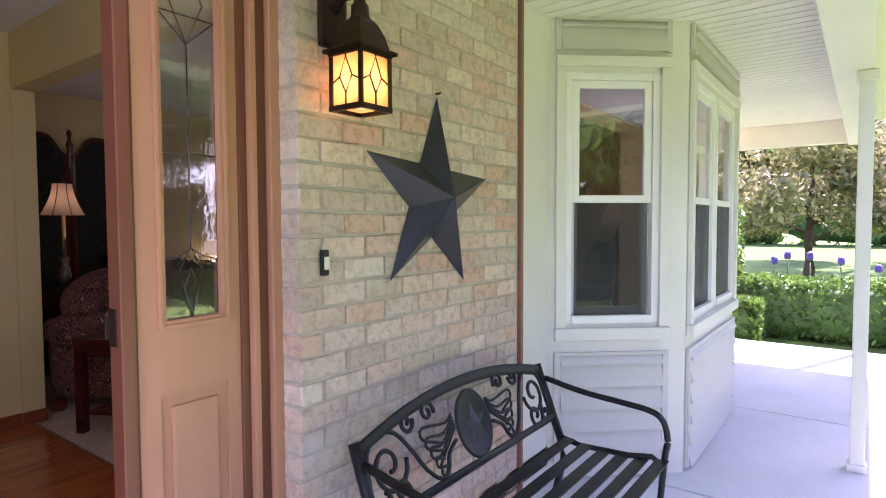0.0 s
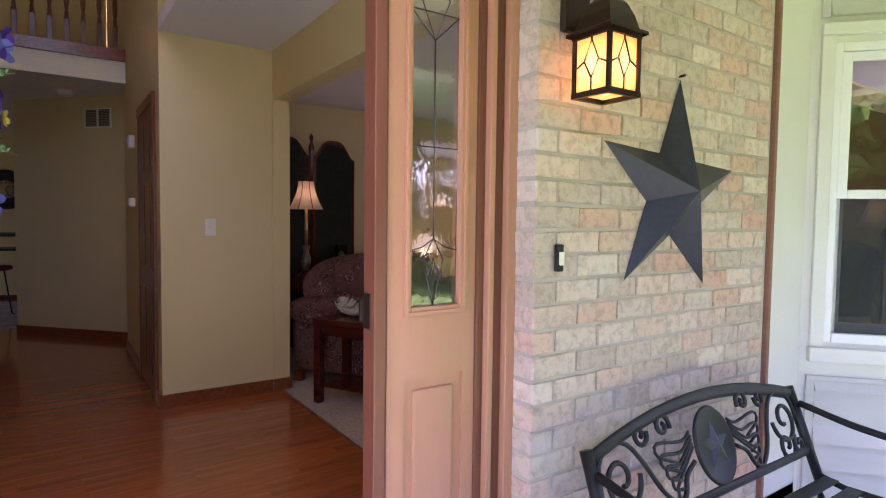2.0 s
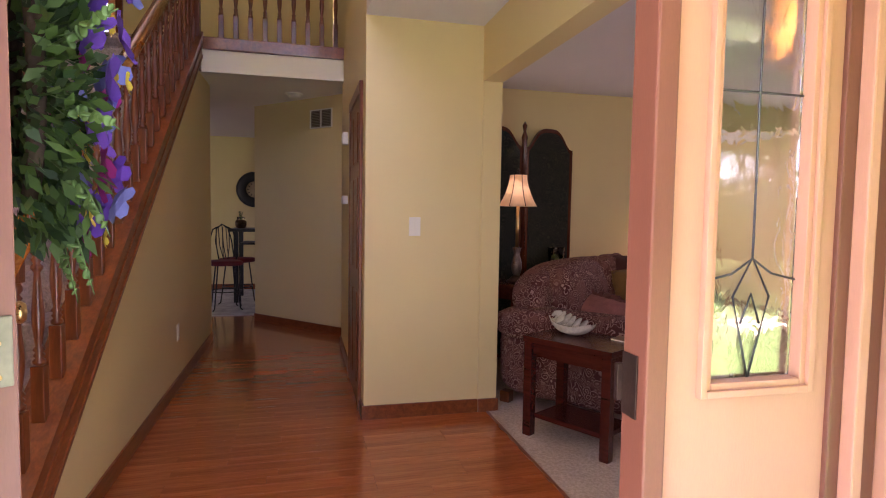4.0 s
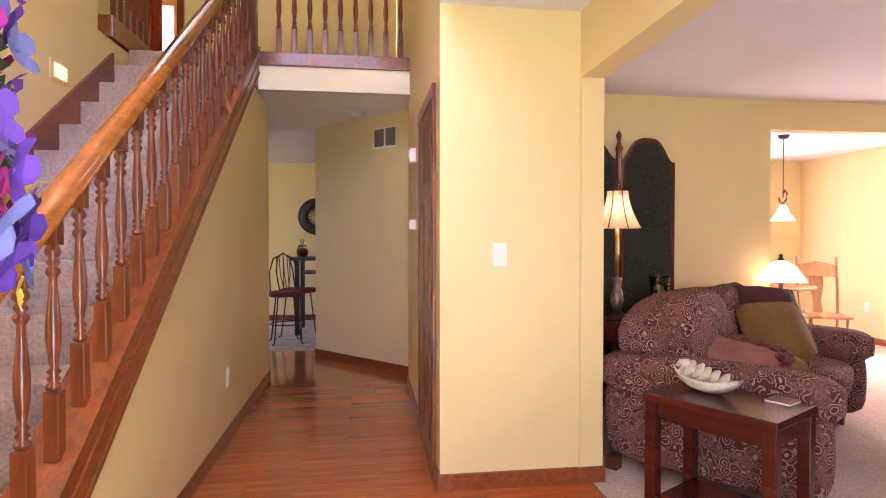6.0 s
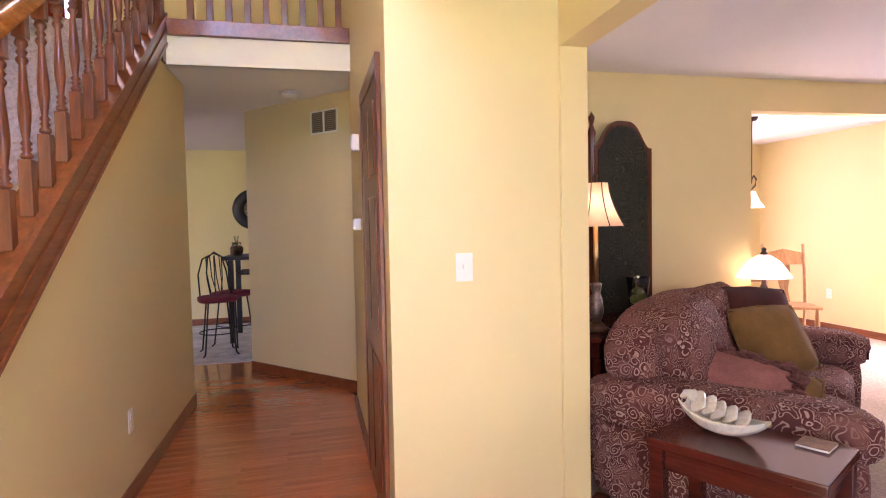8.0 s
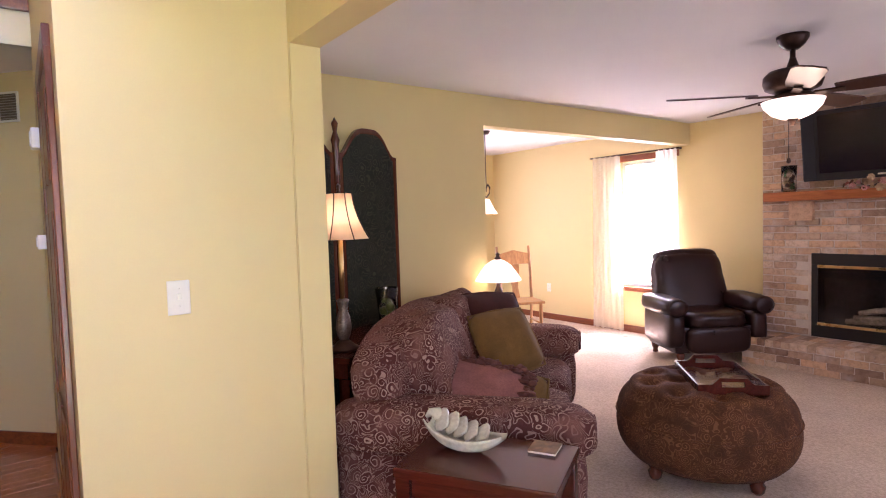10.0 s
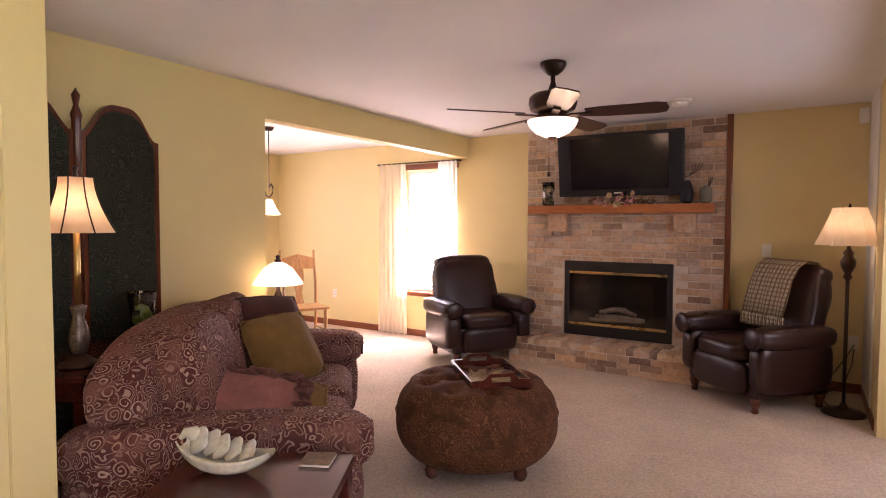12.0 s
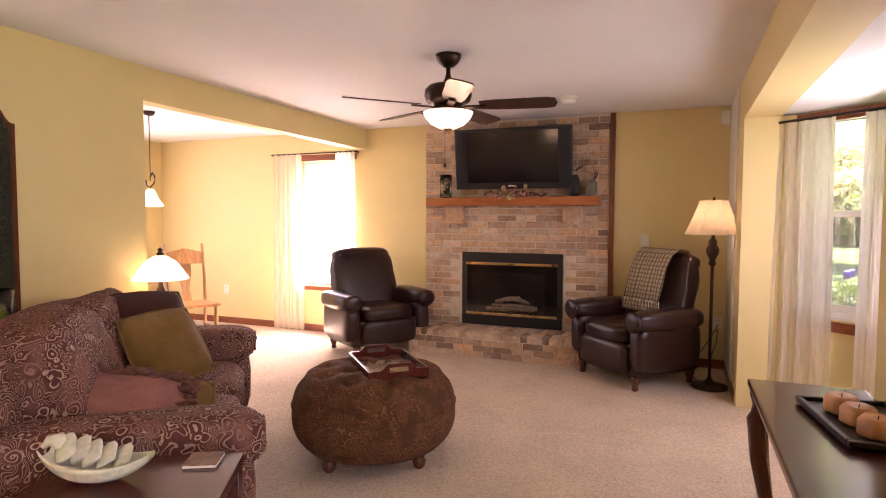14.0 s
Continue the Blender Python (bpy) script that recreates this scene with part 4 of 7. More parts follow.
for a, c in zip(rings, rings[1:]):
    for i in range(4):
        bm.faces.new((a[i], a[(i + 1) % 4], c[(i + 1) % 4], c[i]))
bm.faces.new(rings[-1])
bmesh.ops.recalc_face_normals(bm, faces=bm.faces[:])
part("roof", bm, BRONZE, lan)
for sx in (-1, 1):
    for sy in (-1, 1):
        part("post", bm_box(LX + sx * HW - 0.006, LX + sx * HW + 0.006, sy * HW - 0.006, sy * HW + 0.006, -0.225, -0.05, bevel=0.001), BRONZE, lan)
for z in (-0.228, -0.06):
    for s in (-1, 1):
        part("rail", bm_box(LX + s * HW - 0.007, LX + s * HW + 0.007, -HW - 0.007, HW + 0.007, z - 0.008, z + 0.008), BRONZE, lan)
        part("rail", bm_box(LX - HW + 0.007, LX + HW - 0.007, s * HW - 0.007, s * HW + 0.007, z - 0.008, z + 0.008), BRONZE, lan)
came = bmesh.new()
for face in range(4):
    mt = pose(LX, 0, 0, 0, 0, 90 * face)
    w, zc = HW - 0.006, -0.142
    for ln in ([(0, -0.22), (0, -0.185), (-0.026, -0.135), (0, -0.075), (0.026, -0.135), (0, -0.185)], [(-w, -0.150), (-0.026, -0.135)], [(w, -0.150), (0.026, -0.135)], [(0, -0.075), (0, -0.065)]):
        join(came, moved(bm_tube([(HW + 0.001, a, b) for a, b in ln], 0.0028, 5), mt))
part("came", came, BRONZE, lan)
for face in range(4):
    part("pane", moved(bm_box(HW - 0.004, HW - 0.002, -HW + 0.006, HW - 0.006, -0.22, -0.068), pose(LX, 0, 0, 0, 0, 90 * face)), AMBER, lan, "glowing amber glass pane")
part("floor_pane", bm_box(LX - HW + 0.008, LX + HW - 0.008, -HW + 0.008, HW - 0.008, -0.224, -0.221), AMBER, lan)
part("bulb", moved(bm_lathe([(0.012, -0.03), (0.014, 0.0), (0.018, 0.01), (0, 0.02)], 14), Matrix.Translation((LX, 0, -0.195))), MILK, lan)
bulb("lantern_light", (FRONT_OUT + 0.142, 1.36, 1.70), 0.24, (1.0, 0.70, 0.36), 0.02)

bell = thing("door_bell", (FRONT_OUT + 0.004, 1.318, 1.10), "narrow dark door bell with a white push button", "door bell")
part("housing", bm_box(0, 0.016, -0.014, 0.014, 0, 0.085, bevel=0.004), IRON, bell)
part("button", bm_box(0.016, 0.024, -0.009, 0.009, 0.02, 0.062, bevel=0.003), PLATE, bell, "white push button")


def bend(points, n=5):
    """Points of a smooth curve through the given ones."""
    q = [Vector(v) for v in points]
    q = [q[0] * 2 - q[1]] + q + [q[-1] * 2 - q[-2]]
    out = []
    for a, b, c, d in zip(q, q[1:], q[2:], q[3:]):
        for k in range(n):
            f = k / n
            out.append(0.5 * (2 * b + (c - a) * f + (2 * a - 5 * b + 4 * c - d) * f * f + (3 * b - a - 3 * c + d) * f ** 3))
    return out + [q[-2]]


def bench():
    t = thing("garden_bench", (-1.50, 1.93, PORCH_Z), "black iron garden bench with a scrollwork back", "bench")
    L = 0.62
    sz, bx = 0.43, -0.23

    def back(u, h):
        return Vector((bx - 0.16 * (h / 0.42), u, sz + h))

    tops = [back(L * k / 10, 0.30 + 0.085 * (1 - (k / 10) ** 2)) for k in range(-10, 11)]
    part("top_rail", bm_tube(tops, 0.0125, 8, flat=2.0), IRON, t)
    part("lower_rail", bm_tube([back(-L, 0.09), back(L, 0.09)], 0.010, 8, flat=1.9), IRON, t)
    for s in (-1, 1):
        part("side_post", bm_tube([back(s * L, -0.02), back(s * L, 0.33)], 0.02, 8), IRON, t)
        part("back_leg", bm_tube([back(s * L, 0.0), (bx + 0.02, s * L, sz - 0.1), (bx - 0.06, s * L, 0.0)], 0.018, 8), IRON, t)
        part("front_leg", bm_tube(bend([(0.245, s * L, 0.0), (0.235, s * L, 0.2), (0.255, s * L, 0.45), (0.265, s * L, 0.52), (0.245, s * L, 0.60), (0.19, s * L, 0.635), (0.05, s * L, 0.65), (-0.12, s * L, 0.665), (bx - 0.08, s * L, 0.70)]), 0.014, 8), IRON, t)
        part("seat_side", bm_tube([(bx, s * L, sz), (bx + 0.1, s * L, sz - 0.02), (0.1, s * L, sz - 0.012), (0.2, s * L, sz + 0.005), (0.24, s * L, sz - 0.02)], 0.013, 8), IRON, t)
    for k in range(6):
        x = bx + 0.05 + 0.085 * k
        part("seat_slat", bm_box(x - 0.027, x + 0.027, -L, L, sz - 0.004 - 0.02 * math.sin(math.pi * k / 5.0), sz + 0.004 - 0.02 * math.sin(math.pi * k / 5.0), bevel=0.002), IRON, t)
    # medallion and star
    med = moved(bm_lathe([(0.0, 0), (0.118, 0.0), (0.122, 0.006), (0.114, 0.012), (0.106, 0.008), (0.0, 0.008)], 40), Matrix.Translation(back(0, 0.225)) @ pose(0, 0, 0, 0, 90 - 20.8, 0) @ Matrix.Diagonal((1.12, 0.95, 1, 1)))
    mo = part("medallion", med, IRON, t)
    b = bmesh.new()
    tp = []
    for k in range(10):
        a, r = radians(36 * k + 180), 0.085 if k % 2 == 0 else 0.036
        tp.append(b.verts.new((r * math.cos(a), r * math.sin(a), 0.009)))
    ap = b.verts.new((0, 0, 0.024))
    for k in range(10):
        b.faces.new((ap, tp[k], tp[(k + 1) % 10]))
    bmesh.ops.recalc_face_normals(b, faces=b.faces[:])
    part("star_relief", moved(b, Matrix.Translation(back(0, 0.225)) @ pose(0, 0, 0, 0, 90 - 20.8, 0)), STARMETAL, mo)

    def scroll(points, r=0.0085):
        part("scroll", bm_tube(bend([back(u, h) for u, h in points], 3), r, 6), IRON, t)

    def spiral(cu, ch, r0, a0, turns, sgn):
        n = 22
        return [(cu + sgn * r0 * (1 - 0.8 * k / n) * math.cos(a0 + turns * 2 * math.pi * k / n), ch + r0 * (1 - 0.8 * k / n) * math.sin(a0 + turns * 2 * math.pi * k / n)) for k in range(n + 1)]

    for s in (-1, 1):
        scroll([(s * 0.60, 0.20), (s * 0.585, 0.28), (s * 0.52, 0.325), (s * 0.44, 0.31), (s * 0.38, 0.24), (s * 0.33, 0.16), (s * 0.27, 0.11), (s * 0.22, 0.12), (s * 0.19, 0.17), (s * 0.13, 0.20)])
        scroll(spiral(s * 0.50, 0.225, 0.088, math.pi, 1.25, s))
        scroll(spiral(s * 0.47, 0.135, 0.06, 0.2, -1.2, s))
        scroll(spiral(s * 0.56, 0.125, 0.038, 2.0, 1.2, s))
        scroll(spiral(s * 0.37, 0.325, 0.035, 3.0, 1.2, s))
        scroll(spiral(s * 0.25, 0.33, 0.04, 3.5, -1.2, s))
        for k in range(5):
            scroll([(s * 0.12, 0.29 - 0.012 * k), (s * (0.17 + 0.02 * k), 0.27 - 0.03 * k), (s * (0.30 - 0.012 * k), 0.285 - 0.036 * k), (s * (0.31 - 0.014 * k), 0.25 - 0.034 * k), (s * 0.22, 0.215 - 0.026 * k)], 0.006)
        scroll([(s * 0.60, 0.20), (s * 0.60, 0.10)], 0.006)
    return t


bench()

# ---- foyer and hall ----
def baseboard(x0, x1, y0, y1, h=0.085):
    structure("baseboard", bm_box(x0, x1, y0, y1, -0.01, h, bevel=0.004), OAK, "red oak baseboard")


baseboard(COL_X, COL_X + 0.014, HALL_Y - 0.014, OPEN_Y)
baseboard(COL_X + 0.006, COL_X + 0.022, OPEN_Y + 0.001, LIVING_Y + 0.012)
baseboard(-4.965, COL_X + 0.0, HALL_Y - 0.0135, HALL_Y)
baseboard(-6.9, -5.785, HALL_Y - 0.0135, HALL_Y)
baseboard(x_head, x_foot, STAIR_Y, STAIR_Y + 0.014)
baseboard(-11.2, -11.186, -3.4, 0.9)
baseboard(LEFT_X + 0.001, LEFT_X + 0.014, LIVING_Y, 3.41)
baseboard(LEFT_X - 0.14, LEFT_X + 0.014, 3.411, 3.425)
baseboard(-9.3, -5.40, FAR_Y - 0.014, FAR_Y)
baseboard(-3.38, FRONT_IN, FAR_Y - 0.014, FAR_Y)
baseboard(FRONT_IN - 0.014, FRONT_IN, 5.35, FAR_Y - 0.015)
baseboard(FRONT_IN - 0.014, FRONT_IN, LIVING_Y, 2.2)
b = bm_box(0, 1.46, -0.014, 0, -0.01, 0.085, bevel=0.004)
structure("baseboard", moved(b, pose(-8.31, -0.30, 0, 0, 0, math.degrees(math.atan2(0.98, 1.08)))), OAK, "red oak baseboard")
structure("jamb_strip", bm_box(COL_X + 0.0065, COL_X + 0.013, OPEN_Y + 0.002, LIVING_Y, 0.09, 2.10, bevel=0.002), YELLOW, "yellow painted jamb of the opening")

# closet door in the hall wall
closet = tagged(new("door_2"), "red oak panelled closet door in a red oak casing", "door", "", "structure")
for b in ((-5.03, -4.97, HALL_Y - 0.022, HALL_Y - 0.001, -0.005, 2.02), (-5.78, -5.72, HALL_Y - 0.022, HALL_Y - 0.001, -0.005, 2.02), (-5.78, -4.97, HALL_Y - 0.024, HALL_Y - 0.001, 2.02, 2.09)):
    part("casing", bm_box(*b, bevel=0.004), OAKZ, closet)
for x0 in (-5.718,):
    lf = part("door_leaf", bm_box(x0, x0 + 0.685, HALL_Y - 0.015, HALL_Y - 0.002, 0.01, 2.015, bevel=0.003), OAKZ, closet)
    for z0, z1 in ((0.15, 0.75), (0.9, 1.5), (1.6, 1.92)):
        for xa in (x0 + 0.08, x0 + 0.365):
            part("door_panel", bm_box(xa, xa + 0.24, HALL_Y - 0.023, HALL_Y - 0.014, z0, z1, bevel=0.006), OAKZ, lf)


def wall_plate(at, turn, label, category, kind="switch"):
    t = thing("light_switch" if kind == "switch" else "wall_outlet", at, label, category, "", turn)
    part("plate", bm_box(-0.036, 0.036, -0.006, 0, -0.058, 0.058, bevel=0.003), PLATE, t)
    if kind == "switch":
        part("toggle", bm_box(-0.006, 0.006, -0.016, -0.005, -0.006, 0.014, bevel=0.002), PLATE, t)
        for z in (-0.03, 0.03):
            part("screw", moved(bm_lathe([(0.0035, 0), (0.003, 0.0015), (0, 0.002)], 8), pose(0, -0.006, z, 90)), PLATE, t)
    else:
        for z in (-0.022, 0.022):
            so = part("socket", bm_box(-0.016, 0.016, -0.009, -0.005, z - 0.014, z + 0.014, bevel=0.003), PLATE, t)
            for x in (-0.006, 0.006):
                part("slot", bm_box(x - 0.0012, x + 0.0012, -0.0095, -0.0085, z - 0.005, z + 0.005), BLACK, so)
    return t


wall_plate((COL_X + 0.001, 0.905, 1.19), 90, "ivory toggle light switch on the yellow wall", "switch")
wall_plate((-5.72, STAIR_Y + 0.001, 0.40), 180, "ivory double outlet low on the yellow stair wall", "outlet", "outlet")
wall_plate((-8.20, FAR_Y - 0.001, 0.44), 0, "ivory outlet on the dining wall", "outlet", "outlet")
wall_plate((-3.10, FAR_Y - 0.001, 1.16), 0, "ivory switch plate on the far wall", "switch")
wall_plate((-2.46, FAR_Y - 0.001, 0.42), 0, "ivory outlet behind the floor lamp", "outlet", "outlet")
for z, h, nm, lb in ((1.88, 0.10, "door_chime", "small ivory chime box on the hall wall"), (1.376, 0.07, "thermostat", "small ivory thermostat on the hall wall")):
    t = thing(nm, (-6.18, HALL_Y - 0.001, z), lb, nm.replace("_", " "))
    part("case", bm_box(-0.05, 0.05, -0.045, 0, -h / 2, h / 2, bevel=0.006), PLATE, t)
    part("cover", bm_box(-0.03, 0.03, -0.05, -0.044, -h / 3, h / 3, bevel=0.003), WHITE, t)

# air vent on the angled wall
VENT_SLAT = surface("grey_vent_slat", (0.36, 0.30, 0.22), 0.5)
ang = math.degrees(math.atan2(0.98, 1.08))
vent = thing("air_vent", (-7.50, 0.425, 2.16), "cream air return grille high on the angled wall", "vent", "", ang)
bm = bmesh.new()
for b in ((-0.16, 0.16, -0.012, -0.001, -0.012, 0.0), (-0.16, 0.16, -0.012, -0.001, 0.17, 0.182), (-0.16, -0.148, -0.012, -0.001, 0, 0.17), (0.148, 0.16, -0.012, -0.001, 0, 0.17), (-0.008, 0.008, -0.012, -0.001, 0, 0.17)):
    bm_box(*b, bm=bm)
part("frame", bm, PLATE, vent)
# plain dark brown sheet behind the slats
part("backing", bm_box(-0.148, 0.148, -0.003, -0.001, 0, 0.17), surface("dark_vent_backing", (0.16, 0.12, 0.08), 0.8), vent)
for k in range(10):
    part("slat", moved(bm_box(-0.147, 0.147, -0.004, 0.004, -0.001, 0.001), pose(0, -0.007, 0.01 + 0.0165 * k, 35)), VENT_SLAT, vent)


def smoke_alarm(at):
    t = thing("smoke_alarm", at, "round white smoke alarm on the ceiling", "smoke alarm")
    part("base", bm_lathe([(0.0, -0.012), (0.085, -0.012), (0.088, 0.0), (0.0, 0.0)], 28), WHITE, t)
    part("cover", bm_lathe([(0.0, -0.05), (0.045, -0.05), (0.06, -0.035), (0.066, -0.012), (0.0, -0.012)], 28), WHITE, t)
    return t


smoke_alarm((-7.45, 0.15, 2.47))
smoke_alarm((-3.68, 5.47, CEIL_Z))

# ---- stair flight ----
stairs = tagged(new("stairs"), "straight flight of grey-beige carpeted stairs", "stairs", "", "structure")
RISE, RUN, NX = 0.1957, 0.262, -3.34
for k in range(14):
    x = NX - RUN * k
    bm = bm_box(x - RUN - 0.02, x + 0.022, -1.585, STAIR_Y - 0.102, max(0.0, RISE * (k + 1) - 0.36), RISE * (k + 1), bevel=0.012)
    part("step", bm, STAIRCARPET, stairs)
for nm, y0, y1, lo, hi, mt in (("skirt_outer", STAIR_Y - 0.01, STAIR_Y + 0.022, -0.16, 0.018, OAK), ("skirt_bead", STAIR_Y - 0.02, STAIR_Y + 0.030, -0.075, -0.055, OAK), ("skirt_bead", STAIR_Y - 0.02, STAIR_Y + 0.03, -0.17, -0.15, OAK), ("skirt_cap", STAIR_Y - 0.12, STAIR_Y + 0.034, 0.015, 0.045, OAK), ("skirt_wall", -1.599, -1.575, -0.34, 0.07, OAK)):
    xa, xb = (-3.08, x_mid + 0.0) if nm != "skirt_wall" else (-2.9, -6.45)
    bm = bm_prism([(xa, slope(xa) + lo), (xb, slope(xb) + lo), (xb, slope(xb) + hi), (xa, slope(xa) + hi)], y0, y1, axis=1)
    structure(nm, bm, mt, "red oak stair skirting")
structure("landing_cap", bm_box(-7.4, -6.45, -1.73, -1.585, 2.74, 2.90, bevel=0.006), OAK, "red oak cap at the stair head")

PROFILE = [(0.013, 0.20), (0.021, 0.208), (0.021, 0.218), (0.012, 0.226), (0.019, 0.236), (0.012, 0.246), (0.020, 0.256), (0.011, 0.268), (0.014, 0.29), (0.0205, 0.345), (0.0205, 0.39), (0.014, 0.47), (0.0105, 0.525), (0.020, 0.540), (0.020, 0.548), (0.011, 0.558), (0.019, 0.570), (0.011, 0.582), (0.021, 0.596), (0.021, 0.606), (0.013, 0.622)]


def baluster_mesh(foot=0.20, top=0.72):
    bm = bm_box(-0.021, 0.021, -0.021, 0.021, 0.0, foot, bevel=0.003)
    bm_lathe([(0.004, foot - 0.004)] + PROFILE + [(0.004, 0.63)], 14, bm=bm)
    bm_box(-0.021, 0.021, -0.021, 0.021, 0.62, top, bm=bm, bevel=0.003)
    return mesh_of("baluster", bm, OAKZ)


rail = thing("stair_railing", (-3.1, STAIR_Y - 0.03, 0.23), "red oak stair railing with turned balusters", "railing")
inv = Matrix.Translation((3.1, -(STAIR_Y - 0.03), -0.23))
BAL = baluster_mesh()
k = 0
while True:
    x = -3.14 - 0.155 * k
    if x < -6.62:
        break
    lay("baluster", BAL, rail, inv @ pose(x, STAIR_Y - 0.03, slope(x) + 0.035))
    k += 1
xa, xb, h = -3.10, -6.70, 0.735
sec = [(-0.032, 0.0), (0.032, 0.0), (0.034, 0.02), (0.028, 0.03), (0.034, 0.045), (0.026, 0.066), (0.0, 0.074), (-0.026, 0.066), (-0.034, 0.045), (-0.028, 0.03), (-0.034, 0.02)]
b = bmesh.new()
ends = [[b.verts.new((x, STAIR_Y - 0.03 + u, slope(x) + h + w)) for u, w in sec] for x in (xa, xb)]
for i in range(len(sec)):
    j = (i + 1) % len(sec)
    b.faces.new((ends[0][i], ends[0][j], ends[1][j], ends[1][i]))
b.faces.new(ends[0])
b.faces.new(ends[1][::-1])
bmesh.ops.recalc_face_normals(b, faces=b.faces[:])
for f in b.faces:
    f.smooth = len(f.verts) == 4
part("handrail", moved(b, inv), RAILW, rail, "golden oak handrail")


def newel(x, y, z, h):
    t = thing("newel_post", (x, y, z), "square red oak newel post", "newel post")
    part("shaft", bm_box(-0.045, 0.045, -0.045, 0.045, 0, h, bevel=0.005), OAKZ, t)
    part("cap", bm_lathe([(0.05, h), (0.062, h + 0.012), (0.05, h + 0.03), (0.03, h + 0.05), (0, h + 0.06)], 20), OAKZ, t)


newel(-6.70, STAIR_Y - 0.03, 2.47, 1.3)

loft = thing("landing_railing", (-6.755, 0.0, 2.66), "red oak landing railing with turned balusters", "railing")
part("shoe_rim", bm_box(-0.03, 0.045, STAIR_Y + 0.03, HALL_Y - 0.001, 0.001, 0.105, bevel=0.006), OAK, loft, "dark red oak rim")
for k in range(9):
    lay("baluster", BAL, loft, pose(0.0, -0.455 + 0.1225 * k, 0.105))
part("handrail", bm_box(-0.035, 0.035, STAIR_Y + 0.03, HALL_Y - 0.001, 0.822, 0.89, bevel=0.015), RAILW, loft)
up = thing("landing_railing", (-6.95, -1.655, 2.90), "short red oak railing at the stair head", "railing")
for k in range(6):
    lay("baluster", BAL, up, pose(-0.35 + 0.13 * k, 0, 0.0))
part("handrail", bm_box(-0.42, 0.42, -0.035, 0.035, 0.718, 0.785, bevel=0.015), RAILW, up)

nl = thing("stair_light", (-5.72, -1.599, 2.27), "ivory louvred step light on the stair wall", "step light", "", 180)
part("frame", bm_box(-0.10, 0.10, -0.012, 0, -0.06, 0.06, bevel=0.004), YELLOW, nl)
GLOW_SOFT = glowing("soft_step_light", (1.0, 0.74, 0.32), 0.05)
for k in range(4):
    part("louvre", moved(bm_box(-0.065, 0.065, -0.012, 0.0, -0.008, 0.008, bevel=0.002), pose(0, -0.012, -0.033 + 0.022 * k, -30)), GLOW_SOFT, nl, "lit louvre")

# bedroom seen from the stairs
bd = tagged(new("door_3"), "open doorway with a red oak casing upstairs", "doorway", "", "structure")
for b in ((-8.72, -8.66, -2.47, -2.40, LOFT_Z, LOFT_Z + 2.08), (-8.72, -8.66, -1.82, -1.75, LOFT_Z, LOFT_Z + 2.08), (-8.72, -8.66, -2.47, -1.75, LOFT_Z + 2.05, LOFT_Z + 2.12)):
    part("casing", bm_box(*b, bevel=0.005), OAKZ, bd)


def pleated(wide, z0, z1, folds, depth, seed, flare=0.0, cols=90):
    """A hanging cloth along x about the origin, with soft irregular pleats."""
    rnd = random.Random(seed)
    ph = [rnd.uniform(0, 6.3) for _ in range(4)]
    b = bmesh.new()
    rows, grid = 10, []
    for j in range(rows + 1):
        f = j / rows
        line = []
        for i in range(cols + 1):
            u = i / cols
            x = (u - 0.5) * wide * (1 + flare * (1 - f))
            w = math.sin(u * folds * 6.283 + ph[0] + 0.5 * math.sin(f * 3 + ph[1])) + 0.45 * math.sin(u * folds * 2.3 * 6.283 + ph[2] + f)
            line.append(b.verts.new((x, depth * w * (0.75 + 0.35 * (1 - f)), z0 + (z1 - z0) * f)))
        grid.append(line)
    for a, c in zip(grid, grid[1:]):
        for i in range(cols):
            q = b.faces.new((a[i], a[i + 1], c[i + 1], c[i]))
            q.smooth = True
    return b


oc = thing("curtain", (-10.6, -2.88, LOFT_Z + 0.02), "bright orange patterned curtain beside a window", "curtain", "", 90)
part("cloth", pleated(0.55, 0, 2.2, 5, 0.03, 2), surface("orange_red_print", (0.62, 0.075, 0.03), 0.8, 0.35, 22, 90, 0.2), oc)

# kitchen seen down the hall
clock = thing("wall_clock", (-11.19, -0.52, 1.63), "round wall clock with a wide black rim and pale dial", "clock", "", 90)
part("rim", moved(bm_lathe([(0.13, 0), (0.29, 0), (0.285, 0.03), (0.22, 0.045), (0.14, 0.035), (0.13, 0.01)], 40), pose(0, 0, 0, 90)), BLACK, clock)
dial = part("dial", moved(bm_lathe([(0, 0.004), (0.135, 0.004), (0.135, 0.012), (0, 0.012)], 32), pose(0, 0, 0, 90)), surface("aged_clock_dial", (0.40, 0.30, 0.16), 0.6, 0.2), clock)
for k in range(12):
    a = k * math.pi / 6
    part("hour_mark", moved(bm_box(-0.006, 0.006, -0.016, -0.013, 0.085, 0.12), pose(0, 0, 0, 0, math.degrees(a), 0)), BLACK, dial)
for a, l in ((35, 0.07), (160, 0.10)):
    part("clock_hand", moved(bm_box(-0.005, 0.005, -0.019, -0.016, -0.01, l), pose(0, 0, 0, 0, a, 0)), BLACK, dial)
rug = thing("kitchen_rug", (-9.9, -1.0, -0.003), "pale grey patterned kitchen rug", "rug")
part("woven_body", bm_box(-1.2, 1.25, -1.2, 1.0, 0, 0.012, bevel=0.003), surface("pale_patterned_rug", (0.55, 0.55, 0.53), 0.95, 0.3, 5, 60, 0.4), rug)


